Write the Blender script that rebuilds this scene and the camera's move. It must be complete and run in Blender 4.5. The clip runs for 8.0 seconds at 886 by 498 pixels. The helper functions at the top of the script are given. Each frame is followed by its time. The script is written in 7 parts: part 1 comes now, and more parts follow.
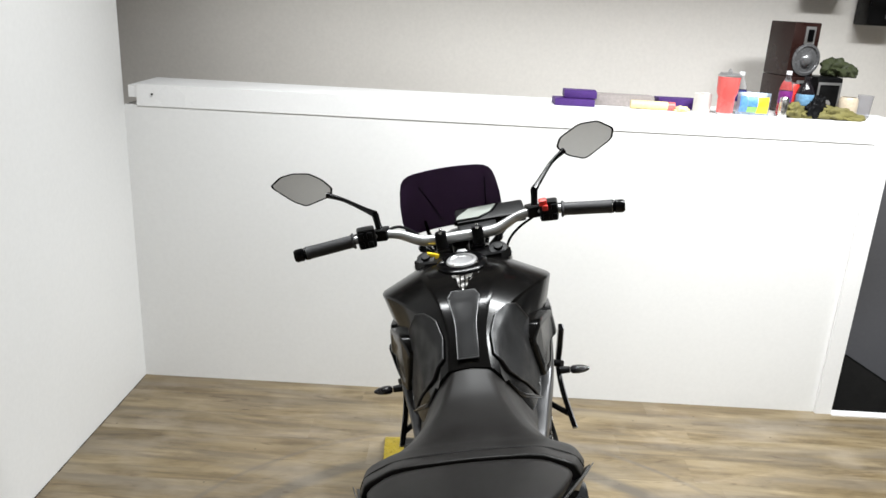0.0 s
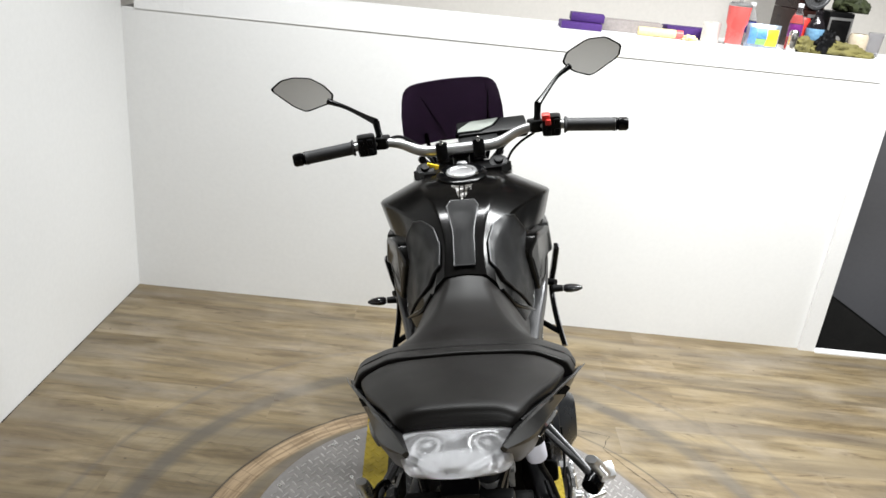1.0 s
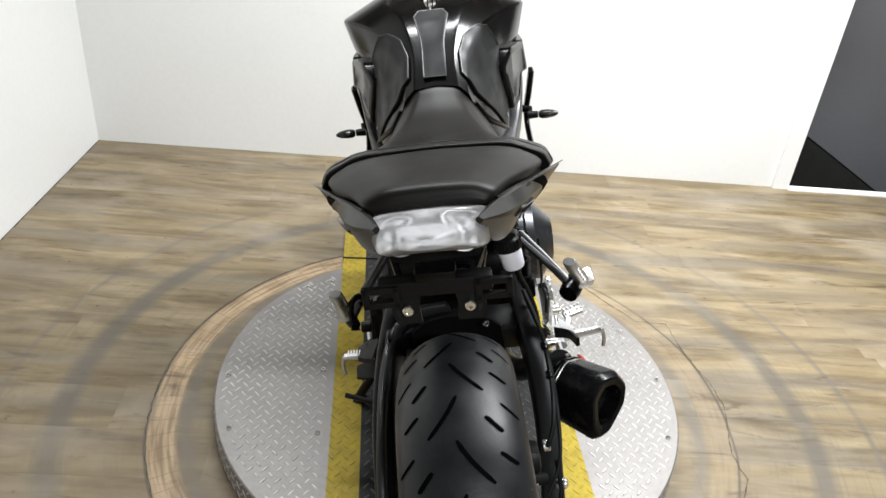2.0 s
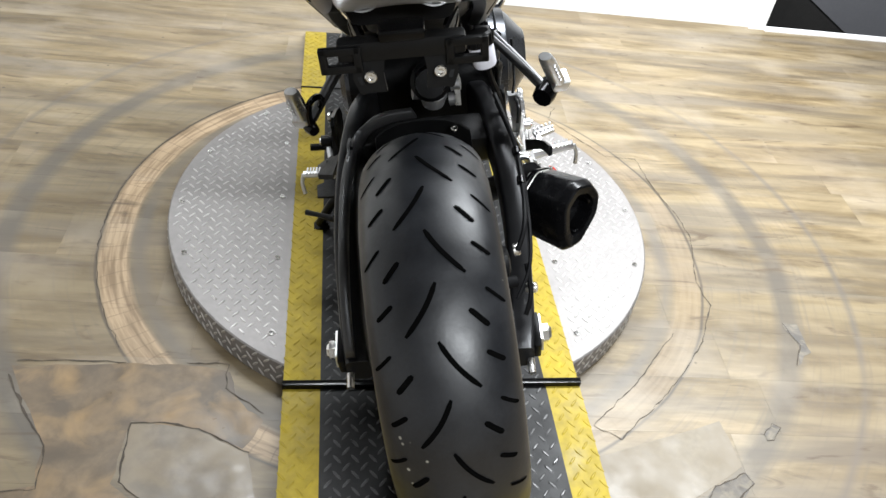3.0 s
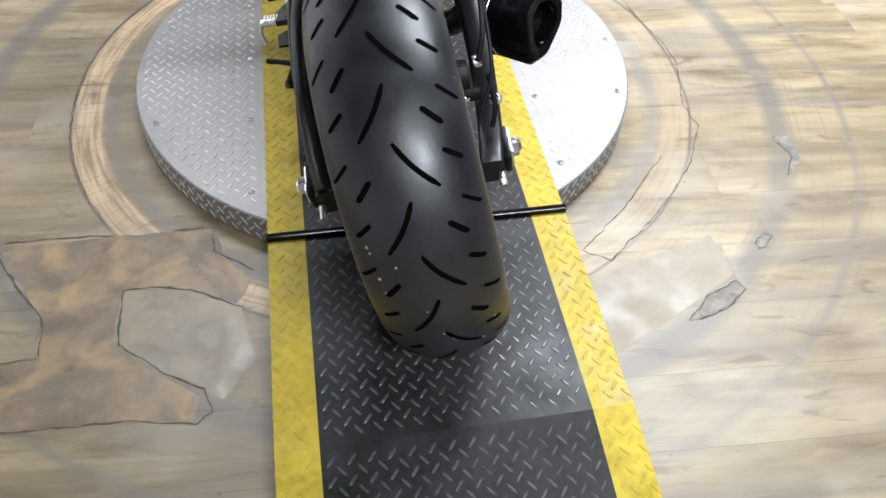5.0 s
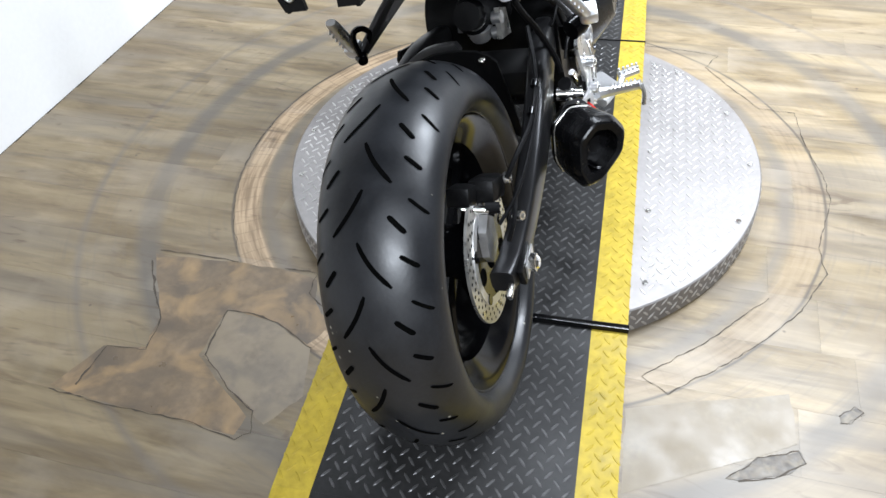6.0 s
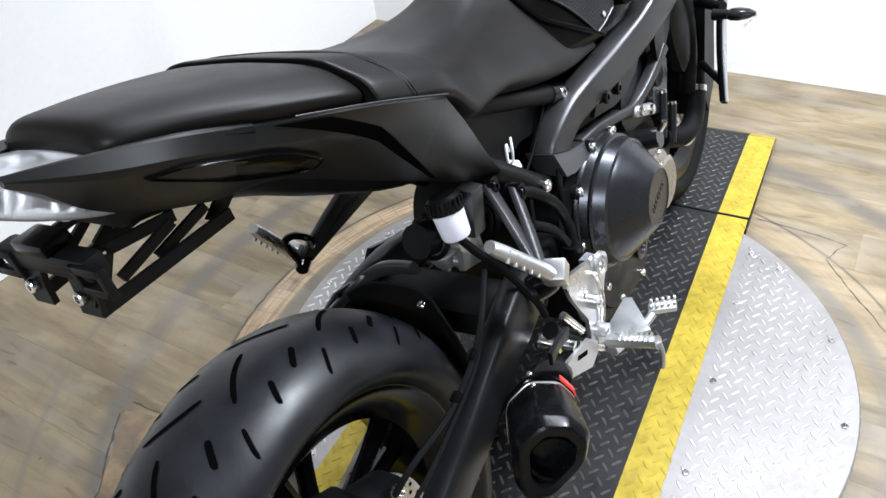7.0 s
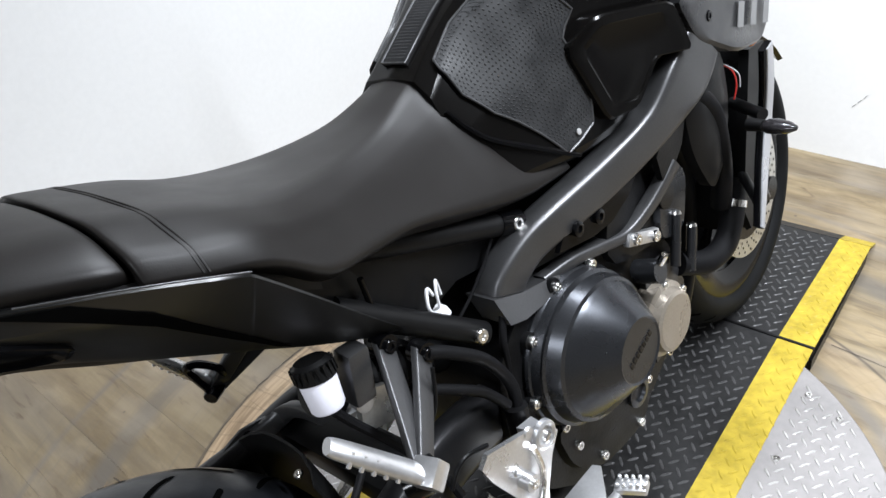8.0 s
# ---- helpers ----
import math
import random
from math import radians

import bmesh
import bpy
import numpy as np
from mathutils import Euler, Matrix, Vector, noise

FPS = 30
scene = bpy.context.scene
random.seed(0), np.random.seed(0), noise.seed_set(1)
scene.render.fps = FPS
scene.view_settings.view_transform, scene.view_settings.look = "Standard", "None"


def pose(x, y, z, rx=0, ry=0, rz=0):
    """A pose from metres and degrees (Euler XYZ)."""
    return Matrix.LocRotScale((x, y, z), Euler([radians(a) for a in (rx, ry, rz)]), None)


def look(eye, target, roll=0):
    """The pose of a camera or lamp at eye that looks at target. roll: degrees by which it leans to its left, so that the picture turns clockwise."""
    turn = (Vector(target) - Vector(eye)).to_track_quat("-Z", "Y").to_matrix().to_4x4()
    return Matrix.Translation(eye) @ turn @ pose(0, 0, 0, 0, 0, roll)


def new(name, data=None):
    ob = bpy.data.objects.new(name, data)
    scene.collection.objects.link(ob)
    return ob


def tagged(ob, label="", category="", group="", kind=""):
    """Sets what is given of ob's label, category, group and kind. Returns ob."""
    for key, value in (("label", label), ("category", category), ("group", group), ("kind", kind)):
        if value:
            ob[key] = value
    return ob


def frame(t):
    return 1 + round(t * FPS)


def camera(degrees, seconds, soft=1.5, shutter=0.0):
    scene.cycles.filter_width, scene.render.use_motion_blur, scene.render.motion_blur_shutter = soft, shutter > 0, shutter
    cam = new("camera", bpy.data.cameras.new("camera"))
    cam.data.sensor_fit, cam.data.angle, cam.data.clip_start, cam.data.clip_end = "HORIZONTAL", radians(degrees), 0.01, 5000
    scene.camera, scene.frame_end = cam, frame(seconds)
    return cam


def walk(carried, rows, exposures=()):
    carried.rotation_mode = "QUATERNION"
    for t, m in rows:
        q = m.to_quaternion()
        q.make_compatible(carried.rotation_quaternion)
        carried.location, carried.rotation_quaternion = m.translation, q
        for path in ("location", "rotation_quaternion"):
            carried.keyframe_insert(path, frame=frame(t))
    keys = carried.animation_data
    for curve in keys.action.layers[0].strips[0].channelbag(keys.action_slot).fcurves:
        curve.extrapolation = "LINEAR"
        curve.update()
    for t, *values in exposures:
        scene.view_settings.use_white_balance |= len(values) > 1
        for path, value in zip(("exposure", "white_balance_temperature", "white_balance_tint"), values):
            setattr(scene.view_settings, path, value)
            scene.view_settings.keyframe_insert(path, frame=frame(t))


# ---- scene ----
# ---- camera and walk ----
cam = camera(59.95, 8.0, soft=1.5)
# seconds, place, turn
ROWS = [
    (0, -0.2449, -0.9526, 1.6627, 71.66, -2.81, -1.84),
    (0.5, -0.2525, -0.9774, 1.6521, 70.81, -4.60, -2.05),
    (1, -0.2542, -0.9735, 1.5971, 67.04, -5.35, -1.45),
    (1.5, -0.2476, -0.9709, 1.5210, 61.68, -5.66, -2.46),
    (1.7, -0.2418, -0.9723, 1.4977, 60.26, -4.80, -3.09),
    (2.8, -0.2336, -0.9750, 1.3413, 50.64, -6.52, -5.35),
    (3, -0.2306, -0.9734, 1.3180, 48.54, -6.60, -6.00),
    (3.5, -0.2212, -0.9867, 1.2630, 44.12, -6.36, -7.12),
    (4, -0.2107, -1.0148, 1.2266, 41.09, -5.73, -9.43),
    (4.2, -0.2157, -1.0205, 1.2182, 40.22, -5.79, -9.02),
    (5.3, -0.0787, -1.0655, 1.2515, 41.96, 0.04, -9.35),
    (5.5, 0.0346, -1.0809, 1.2818, 44.53, -0.43, -4.62),
    (5.7, 0.1344, -1.0901, 1.3191, 46.61, -0.67, 3.09),
    (6, 0.2147, -1.0470, 1.3328, 45.19, 3.31, 12.16),
    (6.2, 0.2553, -0.9441, 1.3293, 46.57, 3.88, 15.04),
    (6.5, 0.3085, -0.7664, 1.3511, 47.22, 2.83, 17.90),
    (7, 0.4172, -0.4912, 1.3285, 50.05, 5.80, 26.72),
    (7.5, 0.5077, -0.2185, 1.3079, 51.21, 7.09, 36.86),
    (8, 0.5413, -0.1395, 1.3123, 53.35, 8.29, 37.74),
]
walk(cam, [(t, pose(*p)) for t, *p in ROWS], [(0.0, 0.43, 6560, 11), (1.5, 0.60, 6600, 11), (2.8, 1.02, 6400, 11), (4.0, 1.26, 6250, 11), (5.5, 1.18, 6050, 12), (6.5, 1.08, 6000, 12), (8.0, 0.90, 6150, 13)])

# ---- world and lamps ----
world = bpy.data.worlds.new("world")
world.use_nodes = True
world.node_tree.nodes["Background"].inputs[0].default_value = (0.8, 0.85, 0.9, 1)
world.node_tree.nodes["Background"].inputs[1].default_value = 0.3
scene.world = world


def area_lamp(place, target, sx, sy, watts, colour=(0.95, 0.99, 1.0), spread=130):
    data = bpy.data.lights.new("ceiling_lamp_light", "AREA")
    data.shape, data.size, data.size_y = "RECTANGLE", sx, sy
    data.energy, data.color, data.spread = watts, colour, radians(spread)
    ob = new("ceiling_lamp_light", data)
    ob.matrix_basis = look(place, target)
    return ob


LAMPS = [((1.30, 1.05, 2.62), 1.2, 0.25, 60, 130), ((-0.25, 1.30, 2.62), 1.4, 0.14, 29, 130), ((0.55, -2.3, 2.62), 1.2, 0.25, 68, 130)]
for place, sx, sy, watts, spread in LAMPS:
    area_lamp(place, (place[0], place[1], 0), sx, sy, watts, spread=spread)

# ---- materials ----
def mat(name, colour, rough=0.5, metal=0.0, var=0.25, scale=8.0, fine=120.0, bump=0.15, depth=0.001, spec=0.42, coat=0.0, rvar=0.15, island=0.0):
    """Principled paint with mottling at two scales and a fine relief; island: tone steps from piece to piece."""
    m = bpy.data.materials.new(name)
    m.use_nodes = True
    t = m.node_tree
    n, l = t.nodes, t.links
    p = n["Principled BSDF"]
    p.inputs["Metallic"].default_value = metal
    p.inputs["Specular IOR Level"].default_value = spec
    p.inputs["Coat Weight"].default_value = coat
    co = n.new("ShaderNodeTexCoord")
    big, small = n.new("ShaderNodeTexNoise"), n.new("ShaderNodeTexNoise")
    big.inputs["Scale"].default_value, small.inputs["Scale"].default_value = scale, fine
    big.inputs["Detail"].default_value, small.inputs["Detail"].default_value = 6, 4
    l.new(co.outputs["Object"], big.inputs["Vector"])
    l.new(co.outputs["Object"], small.inputs["Vector"])
    add = n.new("ShaderNodeMath")
    add.operation = "ADD"
    l.new(big.outputs["Fac"], add.inputs[0])
    l.new(small.outputs["Fac"], add.inputs[1])
    ramp = n.new("ShaderNodeMapRange")
    ramp.inputs["From Min"].default_value, ramp.inputs["From Max"].default_value = 0.6, 1.4
    ramp.inputs["To Min"].default_value, ramp.inputs["To Max"].default_value = 1 - var, 1 + var
    l.new(add.outputs[0], ramp.inputs["Value"])
    mul = n.new("ShaderNodeVectorMath")
    mul.operation = "SCALE"
    mul.inputs[0].default_value = colour
    l.new(ramp.outputs["Result"], mul.inputs["Scale"])
    out = mul.outputs[0]
    if island:
        geo, im = n.new("ShaderNodeObjectInfo"), n.new("ShaderNodeMapRange")
        im.inputs["To Min"].default_value, im.inputs["To Max"].default_value = 1 - island, 1 + island
        l.new(geo.outputs["Random"], im.inputs["Value"])
        mul2 = n.new("ShaderNodeVectorMath")
        mul2.operation = "SCALE"
        l.new(out, mul2.inputs[0])
        l.new(im.outputs["Result"], mul2.inputs["Scale"])
        out = mul2.outputs[0]
    l.new(out, p.inputs["Base Color"])
    rr = n.new("ShaderNodeMapRange")
    rr.inputs["From Min"].default_value, rr.inputs["From Max"].default_value = 0.3, 0.7
    rr.inputs["To Min"].default_value, rr.inputs["To Max"].default_value = max(0.02, rough - rvar), min(1.0, rough + rvar)
    l.new(big.outputs["Fac"], rr.inputs["Value"])
    l.new(rr.outputs["Result"], p.inputs["Roughness"])
    if bump:
        b = n.new("ShaderNodeBump")
        b.inputs["Strength"].default_value, b.inputs["Distance"].default_value = bump, depth
        l.new(small.outputs["Fac"], b.inputs["Height"])
        l.new(b.outputs["Normal"], p.inputs["Normal"])
    return m


WALL = mat("white_wall_paint", (0.76, 0.76, 0.755), 0.55, var=0.03, scale=1.5, fine=60, bump=0.1)
BACKWALL = mat("cream_wall_paint", (0.76, 0.725, 0.68), 0.7, var=0.05, scale=1.5, fine=60, bump=0.1)
REARWALL = mat("grey_rear_wall_paint", (0.74, 0.74, 0.73), 0.7, var=0.05, scale=2, fine=60, bump=0.1)
# unseen right wall, greyed to lower the fill light in the room
SIDEWALL = mat("fill_cutting_side_wall_grey", (0.36, 0.36, 0.36), 0.7, var=0.05, scale=2, fine=60, bump=0.1)
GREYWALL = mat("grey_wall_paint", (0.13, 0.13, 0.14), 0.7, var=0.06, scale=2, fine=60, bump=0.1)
# ceiling out of view, kept dark to cut bounce light and deepen black reflections
CEIL = mat("bounce_cutting_ceiling_grey", (0.20, 0.20, 0.20), 0.8, var=0.03, scale=2, fine=40, bump=0.1)
DARK = mat("near_black_stairwell", (0.015, 0.014, 0.013), 0.9, var=0.3, scale=20, fine=200, bump=0.4)
TRIM = mat("white_trim_paint", (0.80, 0.80, 0.80), 0.4, var=0.03, scale=3, fine=80, bump=0.05)
ALU = mat("aluminium_tread_plate", (0.225, 0.213, 0.206), 0.58, 0.70, var=0.14, scale=5, fine=70, bump=0.15, rvar=0.10)
# lugs polished by wear, their highlights put into a paler colour
ALULUG = mat("highlit_polished_lug", (0.46, 0.445, 0.43), 0.44, 0.8, var=0.15, scale=5, fine=70, bump=0.05)
RUNBLACK = mat("worn_black_paint", (0.0112, 0.0110, 0.0110), 0.46, var=0.6, scale=9, fine=90, bump=0.2, spec=0.2)
# the lugs' black paint, with the light they catch put into the colour
LUGBLACK = mat("lit_black_lugs", (0.044, 0.043, 0.043), 0.40, 0.1, var=0.5, scale=14, fine=150, bump=0.1, spec=0.45)
YELLOW = mat("yellow_safety_paint", (0.29, 0.216, 0.022), 0.52, var=0.34, scale=13, fine=60, bump=0.15, spec=0.2)
TYRE = mat("tyre_rubber", (0.0062, 0.0070, 0.0090), 0.41, var=0.5, scale=14, fine=200, bump=0.25, depth=0.0005, spec=0.5, rvar=0.10)
# a few pale flecks of dried paint on the rubber
_n, _l = TYRE.node_tree.nodes, TYRE.node_tree.links
_bsdf = _n["Principled BSDF"]
_vor, _gate, _fleck, _both, _mix = _n.new("ShaderNodeTexVoronoi"), _n.new("ShaderNodeTexNoise"), _n.new("ShaderNodeMapRange"), _n.new("ShaderNodeMath"), _n.new("ShaderNodeMix")
_vor.inputs["Scale"].default_value, _gate.inputs["Scale"].default_value = 42.0, 5.0
_co = _n.new("ShaderNodeTexCoord")
_l.new(_co.outputs["Object"], _vor.inputs["Vector"])
_l.new(_co.outputs["Object"], _gate.inputs["Vector"])
for _k, _v in zip(("From Min", "From Max", "To Min", "To Max"), (0.08, 0.13, 1.0, 0.0)):
    _fleck.inputs[_k].default_value = _v
_l.new(_vor.outputs["Distance"], _fleck.inputs["Value"])
_hit = _n.new("ShaderNodeMath")
_hit.operation, _hit.inputs[1].default_value = "GREATER_THAN", 0.58
_l.new(_gate.outputs["Fac"], _hit.inputs[0])
_both.operation = "MULTIPLY"
_l.new(_fleck.outputs["Result"], _both.inputs[0])
_l.new(_hit.outputs[0], _both.inputs[1])
_mix.data_type = "RGBA"
_l.new(_both.outputs[0], _mix.inputs[0])
_l.new(_bsdf.inputs["Base Color"].links[0].from_socket, _mix.inputs[6])
_mix.inputs[7].default_value = (0.20, 0.19, 0.16, 1)
_l.new(_mix.outputs[2], _bsdf.inputs["Base Color"])
TYREFRONT = mat("matt_tyre_rubber", (0.0045, 0.0047, 0.005), 0.6, var=0.3, scale=16, fine=260, bump=0.12, depth=0.0004, spec=0.08, rvar=0.07)
# near-black that stands for the shade inside cuts, holes and slots
HOLLOWBLACK = mat("hollow_shade_black", (0.0012, 0.0012, 0.0012), 0.9, var=0.2, bump=0, spec=0.02)
SATIN = mat("satin_black_paint", (0.0026, 0.0024, 0.0023), 0.18, var=0.15, scale=6, fine=300, bump=0.02, depth=0.0003, rvar=0.04, spec=0.18)
TAILPAINT = mat("black_tail_paint", (0.0040, 0.0040, 0.0039), 0.36, var=0.15, scale=6, fine=300, bump=0.03, depth=0.0003, spec=0.50, rvar=0.05)
PLASTIC = mat("black_textured_plastic", (0.0045, 0.0045, 0.0047), 0.45, var=0.2, scale=12, fine=500, bump=0.2, depth=0.0004, rvar=0.08, spec=0.16)
GLOSS = mat("gloss_black_plastic", (0.0018, 0.0018, 0.0021), 0.16, var=0.15, scale=10, fine=300, bump=0.03, rvar=0.05, spec=0.16)
VINYL = mat("black_seat_vinyl", (0.0080, 0.0071, 0.0066), 0.43, var=0.15, scale=9, fine=700, bump=0.25, depth=0.0004, rvar=0.06, spec=0.20)
PAD = mat("rubber_tank_pad", (0.013, 0.0133, 0.014), 0.45, var=0.2, scale=20, fine=400, bump=0.2, depth=0.0004, spec=0.3)
PADDARK = mat("dark_tank_pad_rubber", (0.006, 0.0061, 0.0066), 0.55, var=0.2, scale=20, fine=400, bump=0.2, depth=0.0004, spec=0.2)
FRAME = mat("dark_grey_frame_paint", (0.080, 0.080, 0.082), 0.40, 0.8, var=0.12, scale=9, fine=400, bump=0.06, rvar=0.05, spec=0.3)
SWING = mat("satin_grey_black_paint", (0.014, 0.014, 0.015), 0.34, 0.5, var=0.15, scale=9, fine=300, bump=0.04, rvar=0.05, spec=0.3)
ENGINE = mat("dark_engine_paint", (0.050, 0.052, 0.057), 0.28, 0.85, var=0.15, scale=14, fine=400, bump=0.06, spec=0.3, rvar=0.05)
CASE = mat("black_engine_casting", (0.0042, 0.0042, 0.0045), 0.40, 0.2, var=0.3, scale=18, fine=250, bump=0.3, spec=0.16)
BRONZE = mat("bronze_cover_paint", (0.26, 0.23, 0.19), 0.32, 0.6, var=0.15, scale=18, fine=250, bump=0.08)
SILVER = mat("brushed_aluminium", (0.58, 0.58, 0.585), 0.36, 0.9, var=0.1, scale=14, fine=220, bump=0.08, rvar=0.1)
BARSILVER = mat("anodised_bar_silver", (0.55, 0.55, 0.55), 0.35, 0.8, var=0.08, scale=20, fine=300, bump=0.04, rvar=0.06)
CHROME = mat("zinc_bolt_head", (0.75, 0.74, 0.72), 0.22, 1.0, var=0.1, scale=60, fine=400, bump=0.03)
STEEL = mat("drilled_steel", (0.5, 0.49, 0.46), 0.35, 0.9, var=0.15, scale=30, fine=300, bump=0.08)
HOSE = mat("rubber_hose", (0.0035, 0.0035, 0.004), 0.6, var=0.2, scale=20, fine=300, bump=0.15, spec=0.1)
CARBON = mat("black_exhaust_can", (0.004, 0.004, 0.0045), 0.25, 0.2, var=0.3, scale=40, fine=500, bump=0.1, rvar=0.08, spec=0.25)
RED = mat("red_plastic", (0.72, 0.045, 0.035), 0.4, var=0.1)
WHITE = mat("white_plastic", (0.78, 0.78, 0.80), 0.4, var=0.05, bump=0.02)
ORANGE = mat("amber_plastic", (0.7, 0.22, 0.03), 0.3, var=0.1, bump=0)
WOODBROWN = mat("dark_wood_veneer", (0.020, 0.007, 0.0055), 0.35, var=0.35, scale=12, fine=90, bump=0.08)
PURPLE = mat("purple_cloth", (0.05, 0.015, 0.13), 0.6, var=0.3, scale=14, fine=150, bump=0.3)
CORAL = mat("coral_enamel", (0.80, 0.13, 0.12), 0.3, var=0.05, bump=0.02)
OLIVE = mat("olive_suede_glove", (0.13, 0.115, 0.035), 0.8, var=0.35, scale=30, fine=200, bump=0.4)
CREAM = mat("cream_card", (0.72, 0.60, 0.30), 0.6, var=0.15, scale=20)
YELLOWPACK = mat("yellow_print", (0.85, 0.58, 0.03), 0.4, var=0.15, scale=40)
BLUEPACK = mat("blue_print", (0.10, 0.28, 0.75), 0.4, var=0.3, scale=30)
GREENPACK = mat("green_print", (0.25, 0.6, 0.15), 0.4, var=0.2, scale=30)
MAGENTA = mat("magenta_can", (0.22, 0.03, 0.22), 0.3, 0.3, var=0.2, scale=40)
COLA = mat("dark_bottle", (0.012, 0.01, 0.012), 0.15, var=0.2)
GREENLEAF = mat("dark_green_cap_cloth", (0.022, 0.028, 0.008), 0.8, var=0.4, scale=40, fine=200, bump=0.4)
SPEAKERCONE = mat("grey_cone", (0.16, 0.16, 0.165), 0.28, 0.5, var=0.15, scale=30)
GREYBAR = mat("grey_lettering", (0.13, 0.13, 0.13), 0.5, var=0.05, bump=0)
INTAKE = mat("satin_grey_intake_paint", (0.035, 0.035, 0.037), 0.35, 0.5, var=0.12, scale=9, fine=300, bump=0.04)
GRIPRUBBER = mat("worn_grip_rubber", (0.030, 0.030, 0.032), 0.6, var=0.2, scale=30, fine=300, bump=0.3, depth=0.0006)
SHROUD = mat("pale_grey_shroud_paint", (0.30, 0.30, 0.31), 0.35, 0.4, var=0.1, scale=9, fine=300, bump=0.04)


def clear(name, colour, rough, trans=1.0, ior=1.45):
    m = bpy.data.materials.new(name)
    m.use_nodes = True
    p = m.node_tree.nodes["Principled BSDF"]
    p.inputs["Base Color"].default_value = (*colour, 1)
    p.inputs["Roughness"].default_value = rough
    p.inputs["Transmission Weight"].default_value = trans
    p.inputs["IOR"].default_value = ior
    return m


LENSCLEAR = clear("frosted_lamp_lens", (0.90, 0.90, 0.91), 0.28, trans=0.90, ior=1.18)
TRAY = mat("pale_reflector_plastic", (0.30, 0.30, 0.31), 0.5, 0.0, var=0.05, bump=0)
SMOKELENS = clear("smoked_indicator_lens", (0.03, 0.028, 0.03), 0.12, trans=0.5)
SMOKE = clear("smoked_purple_screen", (0.05, 0.028, 0.06), 0.05, trans=0.5, ior=1.2)
CLEARPET = clear("clear_bottle", (0.75, 0.75, 0.78), 0.06, trans=0.95, ior=1.15)
MIRROR = bpy.data.materials.new("mirror_glass")
MIRROR.use_nodes = True
MIRROR.node_tree.nodes["Principled BSDF"].inputs["Metallic"].default_value = 1.0
MIRROR.node_tree.nodes["Principled BSDF"].inputs["Roughness"].default_value = 0.03
MIRROR.node_tree.nodes["Principled BSDF"].inputs["Base Color"].default_value = (0.92, 0.92, 0.92, 1)


def floor_material():
    """Streaky vinyl planks, tone by plank, with round scrape marks about the turntable."""
    m = bpy.data.materials.new("worn_vinyl_plank")
    m.use_nodes = True
    t = m.node_tree
    n, l = t.nodes, t.links
    p = n["Principled BSDF"]

    def math_node(op, a, b=None, c=None):
        k = n.new("ShaderNodeMath")
        k.operation = op
        for i, v in enumerate((a, b, c)):
            if v is None:
                continue
            if isinstance(v, (int, float)):
                k.inputs[i].default_value = v
            else:
                l.new(v, k.inputs[i])
        return k.outputs[0]

    def mapr(v, a, b, c, d_):
        k = n.new("ShaderNodeMapRange")
        for i, q in zip(("From Min", "From Max", "To Min", "To Max"), (a, b, c, d_)):
            k.inputs[i].default_value = q
        l.new(v, k.inputs["Value"])
        return k.outputs["Result"]

    def mixc(f, a, b, mode="MIX"):
        k = n.new("ShaderNodeMix")
        k.data_type, k.blend_type = "RGBA", mode
        if isinstance(f, (int, float)):
            k.inputs[0].default_value = f
        else:
            l.new(f, k.inputs[0])
        for i, v in ((6, a), (7, b)):
            if isinstance(v, tuple):
                k.inputs[i].default_value = (*v, 1)
            else:
                l.new(v, k.inputs[i])
        return k.outputs[2]

    geo, info = n.new("ShaderNodeNewGeometry"), n.new("ShaderNodeObjectInfo")
    turn = n.new("ShaderNodeVectorRotate")
    turn.rotation_type = "Z_AXIS"
    turn.inputs["Angle"].default_value = radians(4.0)
    l.new(geo.outputs["Position"], turn.inputs["Vector"])
    off = n.new("ShaderNodeVectorMath")
    off.operation = "ADD"
    shift = n.new("ShaderNodeCombineXYZ")
    l.new(math_node("MULTIPLY", info.outputs["Random"], 0.5), shift.inputs[0])
    l.new(math_node("MULTIPLY", info.outputs["Random"], 0.55), shift.inputs[2])
    l.new(turn.outputs[0], off.inputs[0])
    l.new(shift.outputs[0], off.inputs[1])
    stretch = n.new("ShaderNodeMapping")
    stretch.inputs["Scale"].default_value = (3.2, 15.0, 1.0)
    l.new(off.outputs[0], stretch.inputs["Vector"])
    grain = n.new("ShaderNodeTexNoise")
    grain.inputs["Scale"].default_value, grain.inputs["Detail"].default_value, grain.inputs["Roughness"].default_value = 1.0, 7, 0.62
    grain.inputs["Distortion"].default_value = 0.5
    l.new(stretch.outputs[0], grain.inputs["Vector"])
    st2 = n.new("ShaderNodeMapping")
    st2.inputs["Scale"].default_value = (9.0, 130.0, 1.0)
    l.new(off.outputs[0], st2.inputs["Vector"])
    fibre = n.new("ShaderNodeTexNoise")
    fibre.inputs["Scale"].default_value, fibre.inputs["Detail"].default_value = 1.0, 4
    l.new(st2.outputs[0], fibre.inputs["Vector"])
    ramp = n.new("ShaderNodeValToRGB")
    e = ramp.color_ramp.elements
    e[0].position, e[0].color = 0.27, (0.064, 0.044, 0.020, 1)
    e[1].position, e[1].color = 0.74, (0.275, 0.210, 0.120, 1)
    k = ramp.color_ramp.elements.new(0.44)
    k.color = (0.126, 0.090, 0.043, 1)
    k = ramp.color_ramp.elements.new(0.56)
    k.color = (0.172, 0.128, 0.066, 1)
    l.new(grain.outputs["Fac"], ramp.inputs["Fac"])
    col = ramp.outputs["Color"]
